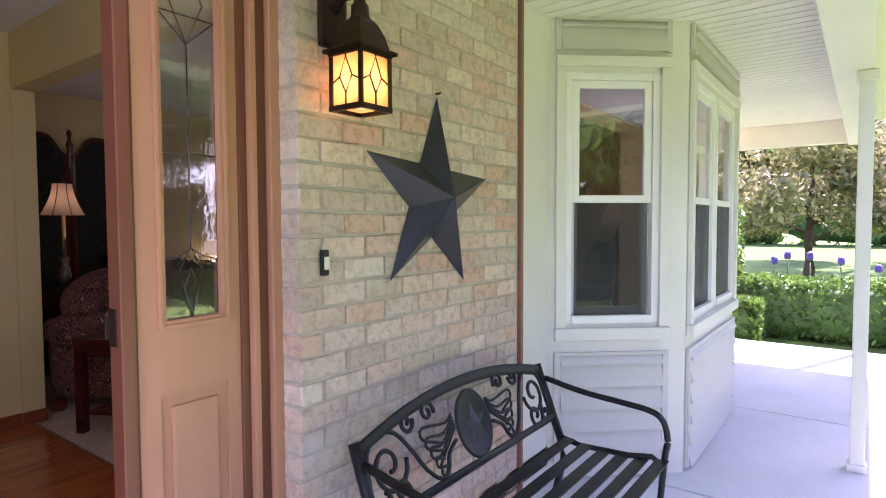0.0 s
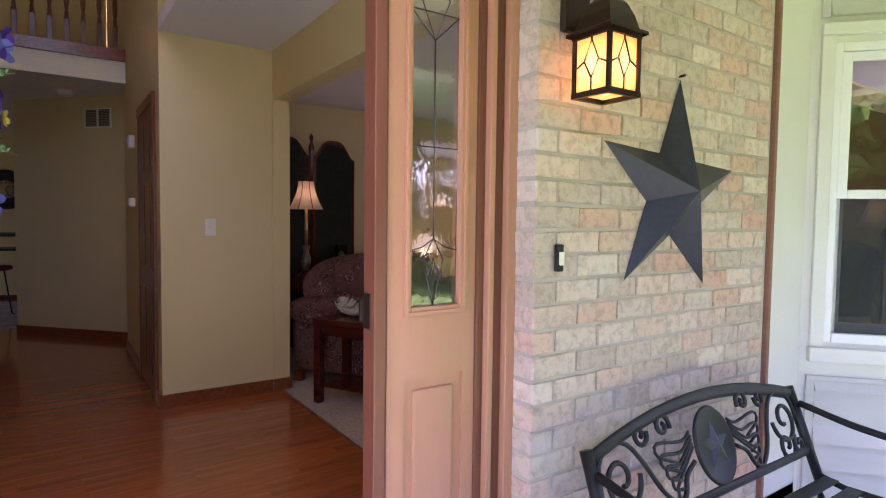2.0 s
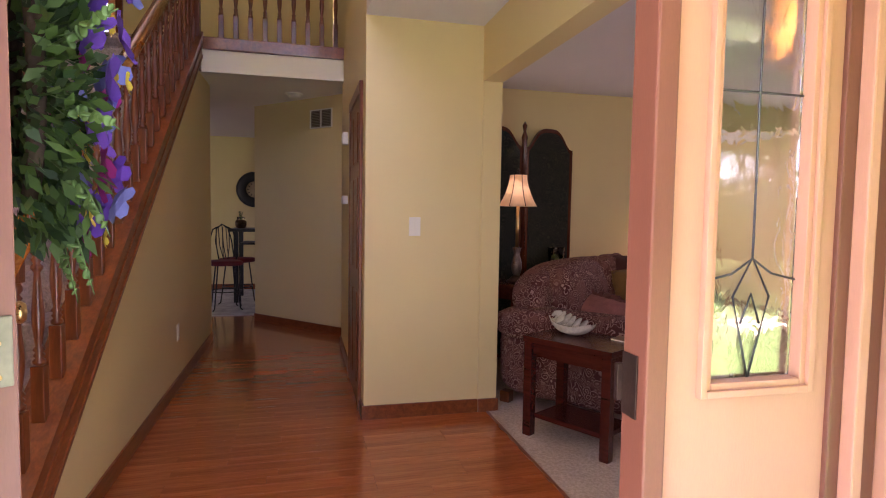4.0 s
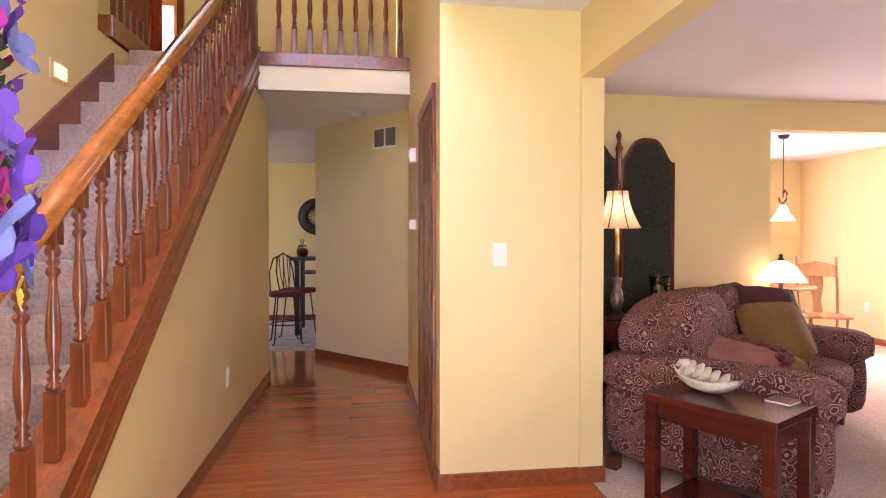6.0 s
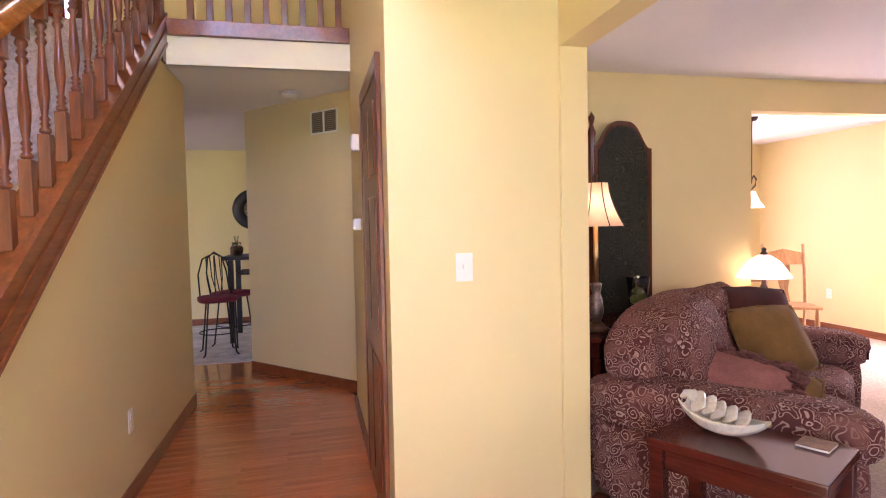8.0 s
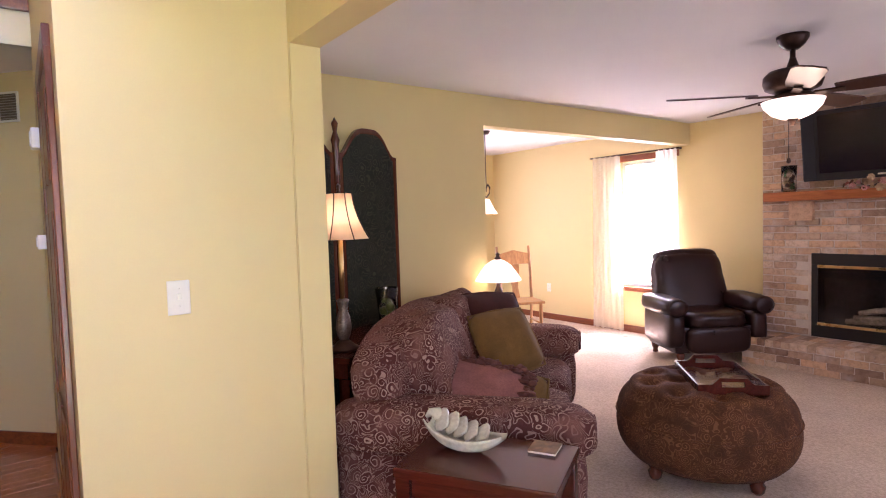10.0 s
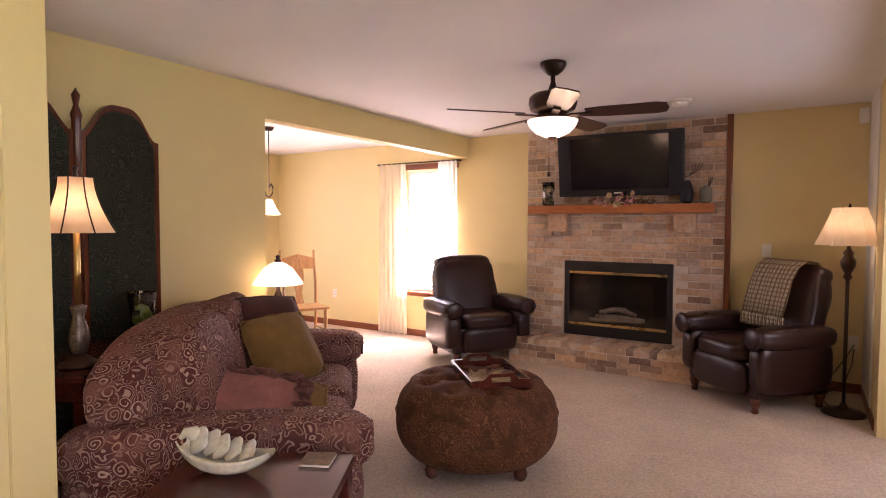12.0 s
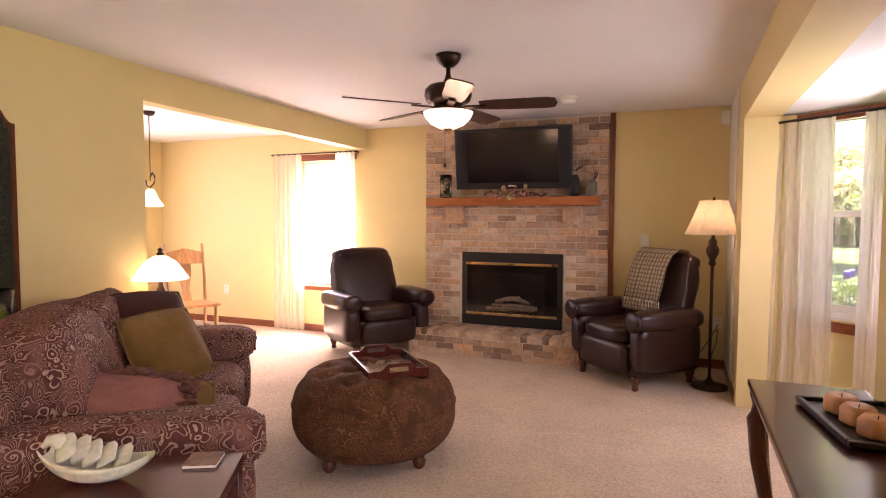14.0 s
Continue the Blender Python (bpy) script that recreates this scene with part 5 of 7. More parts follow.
def parlour_chair(at, turn):
    t = thing("parlour_chair", at, "black wire parlour chair with a burgundy seat", "chair", "kitchen chairs", turn)
    part("seat", moved(bm_cushion(0.40, 0.40, 0.07, 0.5, 6), Matrix.Translation((0, 0, 0.60))), surface("burgundy_cloth", (0.16, 0.012, 0.02), 0.7, 0.2, 10, 90, 0.2), t)
    for a in (45, 135, 225, 315):
        c, s = math.cos(radians(a)), math.sin(radians(a))
        part("leg", bm_tube([(0.15 * c, 0.15 * s, 0.57), (0.19 * c, 0.19 * s, 0.25), (0.22 * c, 0.22 * s, 0.03), (0.25 * c, 0.25 * s, 0.008)], 0.009, 6), IRON, t)
    part("foot_ring", bm_tube([(0.195 * math.cos(a), 0.195 * math.sin(a), 0.24) for a in [k * 0.3927 for k in range(17)]], 0.007, 6), IRON, t)
    part("back_hoop", bm_tube([(-0.17, -0.16, 0.58), (-0.22, -0.17, 0.85), (-0.24, -0.12, 1.02), (-0.25, 0, 1.08), (-0.24, 0.12, 1.02), (-0.22, 0.17, 0.85), (-0.17, 0.16, 0.58)], 0.009, 6), IRON, t)
    for y in (-0.08, 0, 0.08):
        part("back_wire", bm_tube([(-0.18, y * 0.6, 0.58), (-0.225, y, 0.8), (-0.245, y, 1.05)], 0.006, 6), IRON, t)
    return t


pc = parlour_chair((-9.1, -0.72, 0.010), 15)
copy_thing(pc, pose(-9.55, -0.62, 0.010, 0, 0, 60))
kt = thing("pub_table", (-9.95, -0.45, 0.010), "tall black pub table with a lower shelf", "table")
part("tabletop", bm_box(-0.45, 0.35, -0.3, 0.6, 0.98, 1.02, bevel=0.008), BLACK, kt)
part("shelf", bm_box(-0.36, 0.28, -0.15, 0.5, 0.80, 0.825, bevel=0.005), BLACK, kt)
for x in (-0.38, 0.3):
    for y in (-0.2, 0.52):
        part("leg", bm_box(x - 0.03, x + 0.03, y - 0.03, y + 0.03, 0, 0.98, bevel=0.004), BLACK, kt)
jar = thing("glass_jar", (-10.0, -0.62, 1.03), "clear glass jar with flowers on the pub table", "jar")
part("vessel", bm_lathe([(0.05, 0), (0.075, 0.03), (0.08, 0.09), (0.05, 0.13), (0.055, 0.16)], 20), CLEAR, jar)
part("filling", moved(bm_cushion(0.10, 0.10, 0.10, 0.9, 5, 3, 0.2), Matrix.Translation((0, 0, 0.06))), surface("brown_potpourri", (0.16, 0.09, 0.04), 0.9, 0.4, 30), jar)
for k in range(5):
    part("stem", bm_tube([(0, 0, 0.1), (0.03 * math.cos(k * 1.3), 0.03 * math.sin(k * 1.3), 0.24)], 0.003, 5), LEAF, jar)
mat = thing("door_mat", (-2.75, 0.55, 0.0), "dark patterned entrance mat", "mat")
part("woven_body", bm_box(-0.28, 0.28, -0.42, 0.42, 0, 0.014, bevel=0.004), paisley("dark_mat_weave", (0.03, 0.03, 0.028), (0.22, 0.19, 0.14), (0.06, 0.05, 0.04), 11), mat)


def floor_planks():
    """Strip flooring across the hall; the nearer boards are pieces of their own."""
    base = bpy.data.objects["floor_base"]
    meshes = {}
    w = 0.083
    x, row = -2.40, 0
    while x > -7.95:
        y = STAIR_Y - 0.05 if x < -2.9 else -1.6
        end = 1.385 if x > COL_X else 0.60
        first = True
        while y < end - 0.01:
            ln = random.choice((0.45, 0.7, 0.95))
            if first:
                ln, first = random.choice((0.3, 0.55, 0.8)), False
            ln = round(min(ln, end - y), 2)
            if ln < 0.02:
                break
            if ln not in meshes:
                meshes[ln] = mesh_of("plank", bm_box(-w / 2 + 0.0003, w / 2 - 0.0003, 0.0003, ln - 0.0003, -0.013, 0, bevel=0.0007), PLANKY)
            lay("plank", meshes[ln], base, pose(x - w / 2, y, random.uniform(-0.0004, 0.0)))
            y += ln
        x -= w
        row += 1
    bm = bmesh.new()
    while x > -11.2:
        bm_box(x - w + 0.0007, x - 0.0007, -3.4, 0.9, -0.013, 0, bm=bm)
        x -= w
    for k in range(14):
        bm_box(-6.86 - w * k + 0.0007, -6.86 - w * k + w - 0.0007, -3.4, STAIR_Y - 0.051, -0.013, 0, bm=bm)
    tagged(part("far_planks", bm, PLANKY, base), kind="stuff")


PLANKY = wood("jatoba_strip", (0.36, 0.075, 0.016), (0.62, 0.18, 0.042), 0.18, 0.5, 1, 0.8, 0.24)

# ---- living room: fireplace ----
FX0, FX1, BX0, BX1, BZ0, BZ1 = -5.36, -3.43, -4.93, -3.86, 0.245, 1.015
FACE = FAR_Y - 0.03
bm = bmesh.new()
for b in ((FX0, BX0, FACE + 0.009, FAR_Y - 0.001, 0, CEIL_Z), (BX1, FX1, FACE + 0.009, FAR_Y - 0.001, 0, CEIL_Z), (BX0, BX1, FACE + 0.009, FAR_Y - 0.001, BZ1, CEIL_Z), (BX0, BX1, FACE + 0.009, FAR_Y - 0.001, 0, BZ0)):
    bm_box(*b, bm=bm)
chimney = tagged(new("fireplace_wall", mesh_of("fireplace_wall", bm, MORTAR2)), "grey-brown brick fireplace wall from hearth to ceiling", "fireplace", "", "structure")
hearth = thing("hearth", ((FX0 + FX1) / 2, 6.07, 0), "low raised brick hearth with a rowlock top", "hearth")
part("core", bm_box(-0.955, 0.955, -0.205, 0.225, 0, 0.232), MORTAR2, hearth)


def fireplace_bricks():
    ch, bl = 0.0679, 0.203
    full, half = brick_meshes("brick", bl - 0.010, ch - 0.010, 0.03, BRICK2, 5), brick_meshes("brick", bl / 2 - 0.010, ch - 0.010, 0.03, BRICK2, 3)
    z, row = 0.245 + ch / 2, 0
    while z < CEIL_Z - 0.02:
        x = FX0
        first = row % 2 == 1
        while x < FX1 - 0.03:
            w = bl / 2 if first or x + bl > FX1 + 0.01 else bl
            first = False
            if not (BZ0 < z < BZ1 and x + w > BX0 + 0.02 and x < BX1 - 0.02):
                proud = 0.0
                if 1.27 < z < 1.47 and (x < BX0 - 0.1 or x > BX1 + 0.1) and FX0 + 0.1 < x < FX1 - 0.25:
                    proud = 0.035
                lay("brick", random.choice(full if w == bl else half), chimney, pose(x + w / 2, FACE - proud + random.uniform(-0.002, 0.002), z, 0, 0, -90))
            x += w
        z += ch
        row += 1
    top = brick_meshes("brick", 0.064, 0.06, 0.21, BRICK2, 4)
    for k in range(28):
        for j in range(2):
            lay("brick", random.choice(top), hearth, pose(-0.955 + 0.0345 + 0.0691 * k, -0.215 + 0.22 * j, 0.215, 0, 0, -90))
    for r in range(3):
        for k in range(10):
            x = -0.955 + 0.1 + 0.2 * k - (0.1 if r % 2 else 0)
            if abs(x) < 0.87:
                lay("brick", random.choice(full), hearth, pose(x, -0.214 + random.uniform(-0.003, 0.002), 0.030 + 0.0605 * r - 0.002, 0, 0, -90))


structure("fireplace_side_board", bm_box(FX1 + 0.002, FX1 + 0.05, FACE - 0.015, FAR_Y - 0.001, 0, CEIL_Z - 0.002, bevel=0.004), OAKZ, "red oak board beside the brick")

ins = thing("fireplace_insert", ((BX0 + BX1) / 2, FACE, BZ0), "black metal fireplace insert with brass trim and glass doors", "fireplace insert")
w, h = (BX1 - BX0) / 2 - 0.003, BZ1 - BZ0 - 0.004
part("firebox", bm_box(-w, w, 0.012, 0.027, 0.002, h), BLACK, ins)
for b in ((-w, w, -0.012, 0.014, h - 0.105, h), (-w, w, -0.012, 0.014, 0.002, 0.115), (-w, -w + 0.05, -0.010, 0.014, 0.115, h - 0.105), (w - 0.05, w, -0.010, 0.014, 0.115, h - 0.105)):
    part("surround", bm_box(*b, bevel=0.003), BLACK, ins)
for z in (0.122, h - 0.118):
    part("brass_trim", bm_box(-w + 0.05, w - 0.05, -0.018, 0.0, z - 0.012, z + 0.012, bevel=0.003), BRASS, ins, "polished brass bar")
part("glass_door", bm_box(-w + 0.05, w - 0.05, -0.004, -0.001, 0.135, h - 0.13), glass("smoked_glass", (0.55, 0.55, 0.55)), ins)
part("mesh_liner", bm_box(-w + 0.10, w - 0.18, 0.006, 0.011, 0.15, h - 0.22), surface("sooty_panel", (0.10, 0.085, 0.07), 0.9, 0.5, 5, 60), ins)
for k, (x0, x1, z0, z1) in enumerate(((-0.26, 0.25, 0.17, 0.19), (-0.2, 0.28, 0.21, 0.20), (-0.16, 0.1, 0.25, 0.30), (0.0, 0.2, 0.30, 0.24))):
    part("log", bm_tube([(x0, 0.004, z0), ((x0 + x1) / 2, 0.003, (z0 + z1) / 2 + 0.01), (x1, 0.004, z1)], [0.024, 0.028, 0.022], 8, flat=1.0), surface("ash_grey_log", (0.20, 0.15, 0.11), 0.9, 0.4, 20, 60, 0.5), ins, "grey ceramic log")

mantel = thing("mantel_shelf", (-4.38, FACE - 0.002, 1.49), "thick red oak mantel shelf on brick corbels", "mantel")
part("shelf", bm_box(-0.885, 0.885, -0.20, 0, 0, 0.085, bevel=0.006), wood("bright_red_oak", (0.30, 0.075, 0.018), (0.52, 0.17, 0.045), 0.3, 0.3, 0), mantel)
for x in (-0.62, 0.62):
    part("corbel", bm_box(x - 0.1, x + 0.1, -0.06, 0, -0.18, -0.001, bevel=0.004), BRICK2, mantel)

tv = thing("television", (-4.35, FACE - 0.06, 1.96), "wide black flat television tilted down on a wall bracket", "television", "", 3)
tm = pose(0, -0.09, 0.0, 9)
part("wall_bracket", bm_box(-0.12, 0.12, -0.04, 0.055, -0.15, 0.15, bevel=0.01), BLACK, tv)
part("bezel", moved(bm_box(-0.585, 0.585, -0.045, 0.04, -0.30, 0.30, bevel=0.008), tm), BLACK, tv)
part("screen", moved(bm_box(-0.455, 0.455, -0.049, -0.044, -0.235, 0.265), tm), SCREEN, tv)
for s in (-1, 1):
    part("speaker", moved(bm_box(s * 0.525 - 0.05, s * 0.525 + 0.05, -0.05, -0.044, -0.28, 0.28, bevel=0.002), tm), surface("grille_cloth", (0.014, 0.014, 0.016), 0.8), tv)
part("badge", moved(bm_box(-0.04, 0.04, -0.051, -0.045, -0.275, -0.262), tm), PLATE, tv)

gar = thing("dried_garland", (-4.30, FACE - 0.12, 1.576), "dried flower and leaf garland on the mantel", "garland")
rnd = random.Random(5)
DRY = [surface("dried_rose", (0.46, 0.16, 0.13), 0.9, 0.3, 20), surface("dried_tan", (0.52, 0.36, 0.20), 0.9, 0.3, 20), surface("dried_brown", (0.12, 0.06, 0.03), 0.9, 0.3, 20), surface("dried_pink", (0.62, 0.32, 0.26), 0.9, 0.3, 20)]
part("vine", bm_tube([(-0.30 + 0.06 * k, 0.02 * math.sin(k), 0.03 + 0.025 * math.sin(k * 1.9)) for k in range(11)], 0.008, 6), BARK, gar)
for k in range(60):
    x = rnd.triangular(-0.33, 0.33, 0)
    z = 0.015 + rnd.uniform(0.0, 0.11) * (1 - abs(x) / 0.5)
    b = petal_flower(rnd.uniform(0.018, 0.034), 6, rnd.uniform(0.3, 0.9)) if k % 2 else bm_cushion(0.045, 0.018, 0.012, 0.9, 2, k, 0.3)
    part("dried_flower" if k % 2 else "dried_leaf", moved(b, pose(x, rnd.uniform(-0.10, 0.05), z if k % 7 else -0.02, rnd.uniform(20, 130), rnd.uniform(-60, 60), rnd.uniform(0, 360)) if k % 7 else pose(x, -0.11, 0.0, 90, 0, 0)), DRY[k % 4], gar)


def figure_vase(at, h, label, lean):
    t = thing("bottle_vase", at, label, "vase")
    part("body", moved(bm_lathe([(0.035, 0), (0.055, 0.03), (0.06, 0.09), (0.045, 0.16), (0.022, 0.22), (0.016, h * 0.8), (0.02, h * 0.84)], 22), Matrix.Identity(4)), BLACK, t)
    part("neck", bm_lathe([(0.024, h * 0.66), (0.028, h * 0.72), (0.012, h * 0.86), (0.018, h * 0.9), (0.0, h * 0.92)], 16), surface("cream_raffia", (0.45, 0.38, 0.26), 0.9), t)
    for k in range(3):
        part("twig", bm_tube([(0, 0, h * 0.82), (lean * 0.06 + 0.02 * k, 0.01 * k, h), (lean * 0.1 + 0.03 * k - 0.03, 0.02, h * 1.22)], 0.004, 5), BARK, t)
    return t


figure_vase((-3.74, FACE - 0.10, 1.576), 0.30, "tall black bottle vase with twigs on the mantel", 1)
t = thing("feather_ornament", (-3.58, FACE - 0.09, 1.576), "grey-green curved ornament with feathers on the mantel", "ornament")
part("body", moved(bm_cushion(0.10, 0.07, 0.15, 0.9, 6, 2, 0.2), Matrix.Translation((0, 0, 0.075))), surface("grey_green_glaze", (0.20, 0.19, 0.13), 0.5, 0.3, 20), t)
for k in range(4):
    part("feather", bm_tube([(0.01, 0, 0.12), (0.02 + 0.012 * k, 0, 0.22), (0.0 + 0.03 * k, 0, 0.30 - 0.02 * k)], [0.008, 0.012, 0.002], 6, flat=0.3), BARK, t)
t = thing("glass_vase", (-5.08, FACE - 0.10, 1.576), "clear glass vase filled with green and brown pods", "vase")
part("vessel", bm_lathe([(0.05, 0), (0.062, 0.01), (0.06, 0.12), (0.066, 0.24), (0.062, 0.24), (0.056, 0.12), (0.056, 0.012), (0, 0.012)], 24), CLEAR, t)
for k in range(16):
    a = k * 2.4
    part("pod", moved(bm_cushion(0.042, 0.036, 0.036, 0.9, 3, k, 0.2), pose(0.028 * math.cos(a), 0.028 * math.sin(a), 0.035 + 0.0118 * k, 30 * k)), (LEAF, DRY[1], DRY[2])[k % 3], t)
t = thing("pull_chain", (-4.14, 3.90, 1.70), "dark fan pull chain with a small knob", "pull chain")
part("chain", bm_tube([(0, 0, 0.0), (0, 0, 0.22)], 0.0025, 5), BRONZE, t)
part("knob", bm_lathe([(0, -0.03), (0.012, -0.02), (0.008, 0.0), (0, 0.004)], 10), BRONZE, t)

# ---- ceiling fan ----
fan = thing("ceiling_fan", (-4.14, 3.95, CEIL_Z), "dark bronze ceiling fan with a lit bowl light", "ceiling fan")
part("canopy", bm_lathe([(0, -0.075), (0.03, -0.075), (0.06, -0.05), (0.078, -0.02), (0.08, 0)], 28), BRONZE, fan)
part("down_rod", bm_lathe([(0.014, -0.16), (0.014, -0.07)], 14), BRONZE, fan)
part("rod_collar", bm_lathe([(0.05, -0.19), (0.03, -0.165), (0.018, -0.13), (0.016, -0.12)], 18), BRONZE, fan)
part("motor", bm_lathe([(0.0, -0.31), (0.09, -0.305), (0.135, -0.285), (0.148, -0.25), (0.145, -0.215), (0.12, -0.19), (0.05, -0.178), (0.0, -0.178)], 36), BRONZE, fan)
part("fitter", bm_lathe([(0.0, -0.36), (0.11, -0.355), (0.10, -0.32), (0.06, -0.308), (0, -0.306)], 28), BRONZE, fan)
part("bowl", bm_lathe([(0.0, -0.455), (0.05, -0.45), (0.105, -0.425), (0.142, -0.385), (0.155, -0.352), (0.150, -0.352), (0.0, -0.36)], 36), MILK, fan, "glowing milk glass bowl")
part("bowl_finial", bm_lathe([(0, -0.49), (0.012, -0.485), (0.02, -0.465), (0.03, -0.452), (0, -0.448)], 16), BRONZE, fan)
BLADE = wood("dark_walnut_blade", (0.022, 0.008, 0.006), (0.06, 0.02, 0.012), 0.3, 0.3, 0)
for k in range(5):
    m = pose(0, 0, -0.325, 0, 0, 10 + 72 * k) @ pose(0, 0, 0, -12)
    part("blade_iron", moved(bm_box(0.10, 0.24, -0.022, 0.022, -0.006, 0.006, bevel=0.004), m), BRONZE, fan)
    out = [(0.20, -0.055), (0.30, -0.068), (0.60, -0.075), (0.655, -0.06), (0.668, 0.0), (0.655, 0.06), (0.60, 0.075), (0.30, 0.068), (0.20, 0.055)]
    part("blade", moved(bm_prism(out, 0.007, 0.015), m), BLADE, fan)
bulb("fan_light", (-4.14, 3.95, CEIL_Z - 0.54), 0.11, (1.0, 0.74, 0.42), 0.1)
bulb("fan_uplight", (-4.14, 3.95, CEIL_Z - 0.335), 0.07, (1.0, 0.70, 0.40), 0.02)

# ---- recliners ----
def recliner(at, turn, label):
    """Leather club recliner facing local -y."""
    t = thing("recliner", at, label, "recliner", "leather recliners", turn)
    m = Matrix.Translation
    part("seat_cushion", moved(bm_cushion(0.52, 0.58, 0.17, 0.35, 8, 1, 0.03), m((0, -0.06, 0.42))), LEATHER, t)
    part("front_panel", moved(bm_cushion(0.54, 0.12, 0.26, 0.3, 6, 2, 0.02), m((0, -0.29, 0.24))), LEATHER, t)
    part("base", bm_box(-0.36, 0.36, -0.29, 0.30, 0.11, 0.36, bevel=0.02), LEATHER, t)
    part("backrest", moved(bm_cushion(0.64, 0.20, 0.68, 0.40, 10, 3, 0.05), pose(0, 0.26, 0.70, -14)), LEATHER, t)
    part("head_roll", moved(bm_cushion(0.58, 0.17, 0.20, 0.7, 8, 6, 0.04), pose(0, 0.335, 0.97, -14)), LEATHER, t)
    for s in (-1, 1):
        part("arm", moved(bm_cushion(0.15, 0.62, 0.38, 0.25, 8, 4, 0.02), m((s * 0.35, -0.02, 0.34))), LEATHER, t)
        part("arm_roll", moved(bm_cushion(0.20, 0.66, 0.17, 0.75, 8, 5, 0.03), m((s * 0.365, -0.03, 0.56))), LEATHER, t)
        part("arm_facing", moved(bm_lathe([(0.0, 0.0), (0.07, 0.0), (0.085, 0.012), (0.06, 0.02), (0, 0.024)], 20), pose(s * 0.365, -0.345, 0.56, 90)), LEATHER, t)
        for y in (-0.27, 0.27):
            part("leg", moved(bm_lathe([(0.018, 0), (0.026, 0.01), (0.020, 0.035), (0.034, 0.075), (0.036, 0.10), (0.028, 0.115)], 16), m((s * 0.31, y, 0))), MAHOG, t)
    return t


recliner((-5.70, 5.79, 0.004), 57, "dark brown leather recliner standing by the hearth").scale = (1.12, 1.0, 0.97)
recliner((-3.13, 5.74, 0.004), -42, "dark brown leather recliner with a woven throw over its back").scale = (1.03, 1.1, 1.0)


def draped(points, wide, name, material, label, fringe=0.0, at=(0, 0, 0), turn=0, thick=0.012):
    """A cloth strip hanging over the given profile of (depth, height) points, facing local -y."""
    t = thing(name, at, label, "throw", "", turn)
    b = bmesh.new()
    n = 14
    grid = [[b.verts.new((wide * (i / n - 0.5) * (1 + 0.03 * math.sin(j * 2.0)), d + 0.008 * math.sin(i * 1.3 + j), h + 0.006 * math.sin(i * 0.9))) for i in range(n + 1)] for j, (d, h) in enumerate(points)]
    for a, c in zip(grid, grid[1:]):
        for i in range(n):
            f = b.faces.new((a[i], a[i + 1], c[i + 1], c[i]))
            f.smooth = True
    bmesh.ops.solidify(b, geom=b.faces[:], thickness=thick)
    part("cloth", b, material, t)
    if fringe:
        d, h = points[0]
        for i in range(24):
            x = wide * (i / 23 - 0.5)
            part("tassel", bm_tube([(x, d, h + 0.01), (x + 0.004, d - 0.006, h - fringe * 0.5), (x - 0.003, d - 0.002, h - fringe)], 0.005, 5), material, t)
    return t


def plaid(name):
    m, t, p = nodes_of(name)
    v = coords(t)
    out = []
    for axis in ("X", "Z"):
        wv = t.nodes.new("ShaderNodeTexWave")
        wv.bands_direction = axis
        wv.inputs["Scale"].default_value, wv.inputs["Distortion"].default_value = 9.0, 0.6
        t.links.new(v, wv.inputs["Vector"])
        out.append(wv.outputs["Fac"])
    c = mix(t, (0.90, 0.80, 0.58), (0.30, 0.17, 0.07), ramp(t, out[0], [(0.70, (0, 0, 0)), (0.9, (0.9,) * 3)]))
    c = mix(t, c, (0.42, 0.26, 0.10), ramp(t, out[1], [(0.74, (0, 0, 0)), (0.9, (0.8,) * 3)]))
    n = noise_of(t, v, 160, 3)
    t.links.new(mix(t, c, ramp(t, n, [(0.3, (0.6,) * 3), (0.7, (1, 1, 1))]), 1.0, "MULTIPLY"), p.inputs["Base Color"])
    p.inputs["Roughness"].default_value = 0.95
    bump(t, p, n, 0.6, 0.004)
    return m


draped([(0.045, 0.66), (0.075, 0.80), (0.12, 0.95), (0.175, 1.05), (0.26, 1.105), (0.36, 1.09), (0.43, 1.0), (0.445, 0.85)], 0.40, "throw_blanket", plaid("cream_plaid_knit"), "cream and brown plaid throw over a recliner back", 0.09, (-3.13, 5.74, 0.004), -42).scale = (1.03, 1.1, 1.0)

# ---- floor lamp ----
def bell_shade(r0, r1, z0, z1, sides=24, flare=1.5):
    prof = []
    for k in range(9):
        f = k / 8
        prof.append((r1 + (r0 - r1) * (1 - f) ** flare, z0 + (z1 - z0) * f))
    b = bmesh.new()
    rings = [[b.verts.new((r * math.cos(2 * math.pi * i / sides), r * math.sin(2 * math.pi * i / sides), z)) for i in range(sides)] for r, z in prof]
    for a, c in zip(rings, rings[1:]):
        for i in range(sides):
            f = b.faces.new((a[i], a[(i + 1) % sides], c[(i + 1) % sides], c[i]))
            f.smooth = sides > 12
    bmesh.ops.solidify(b, geom=b.faces[:], thickness=0.003)
    return b


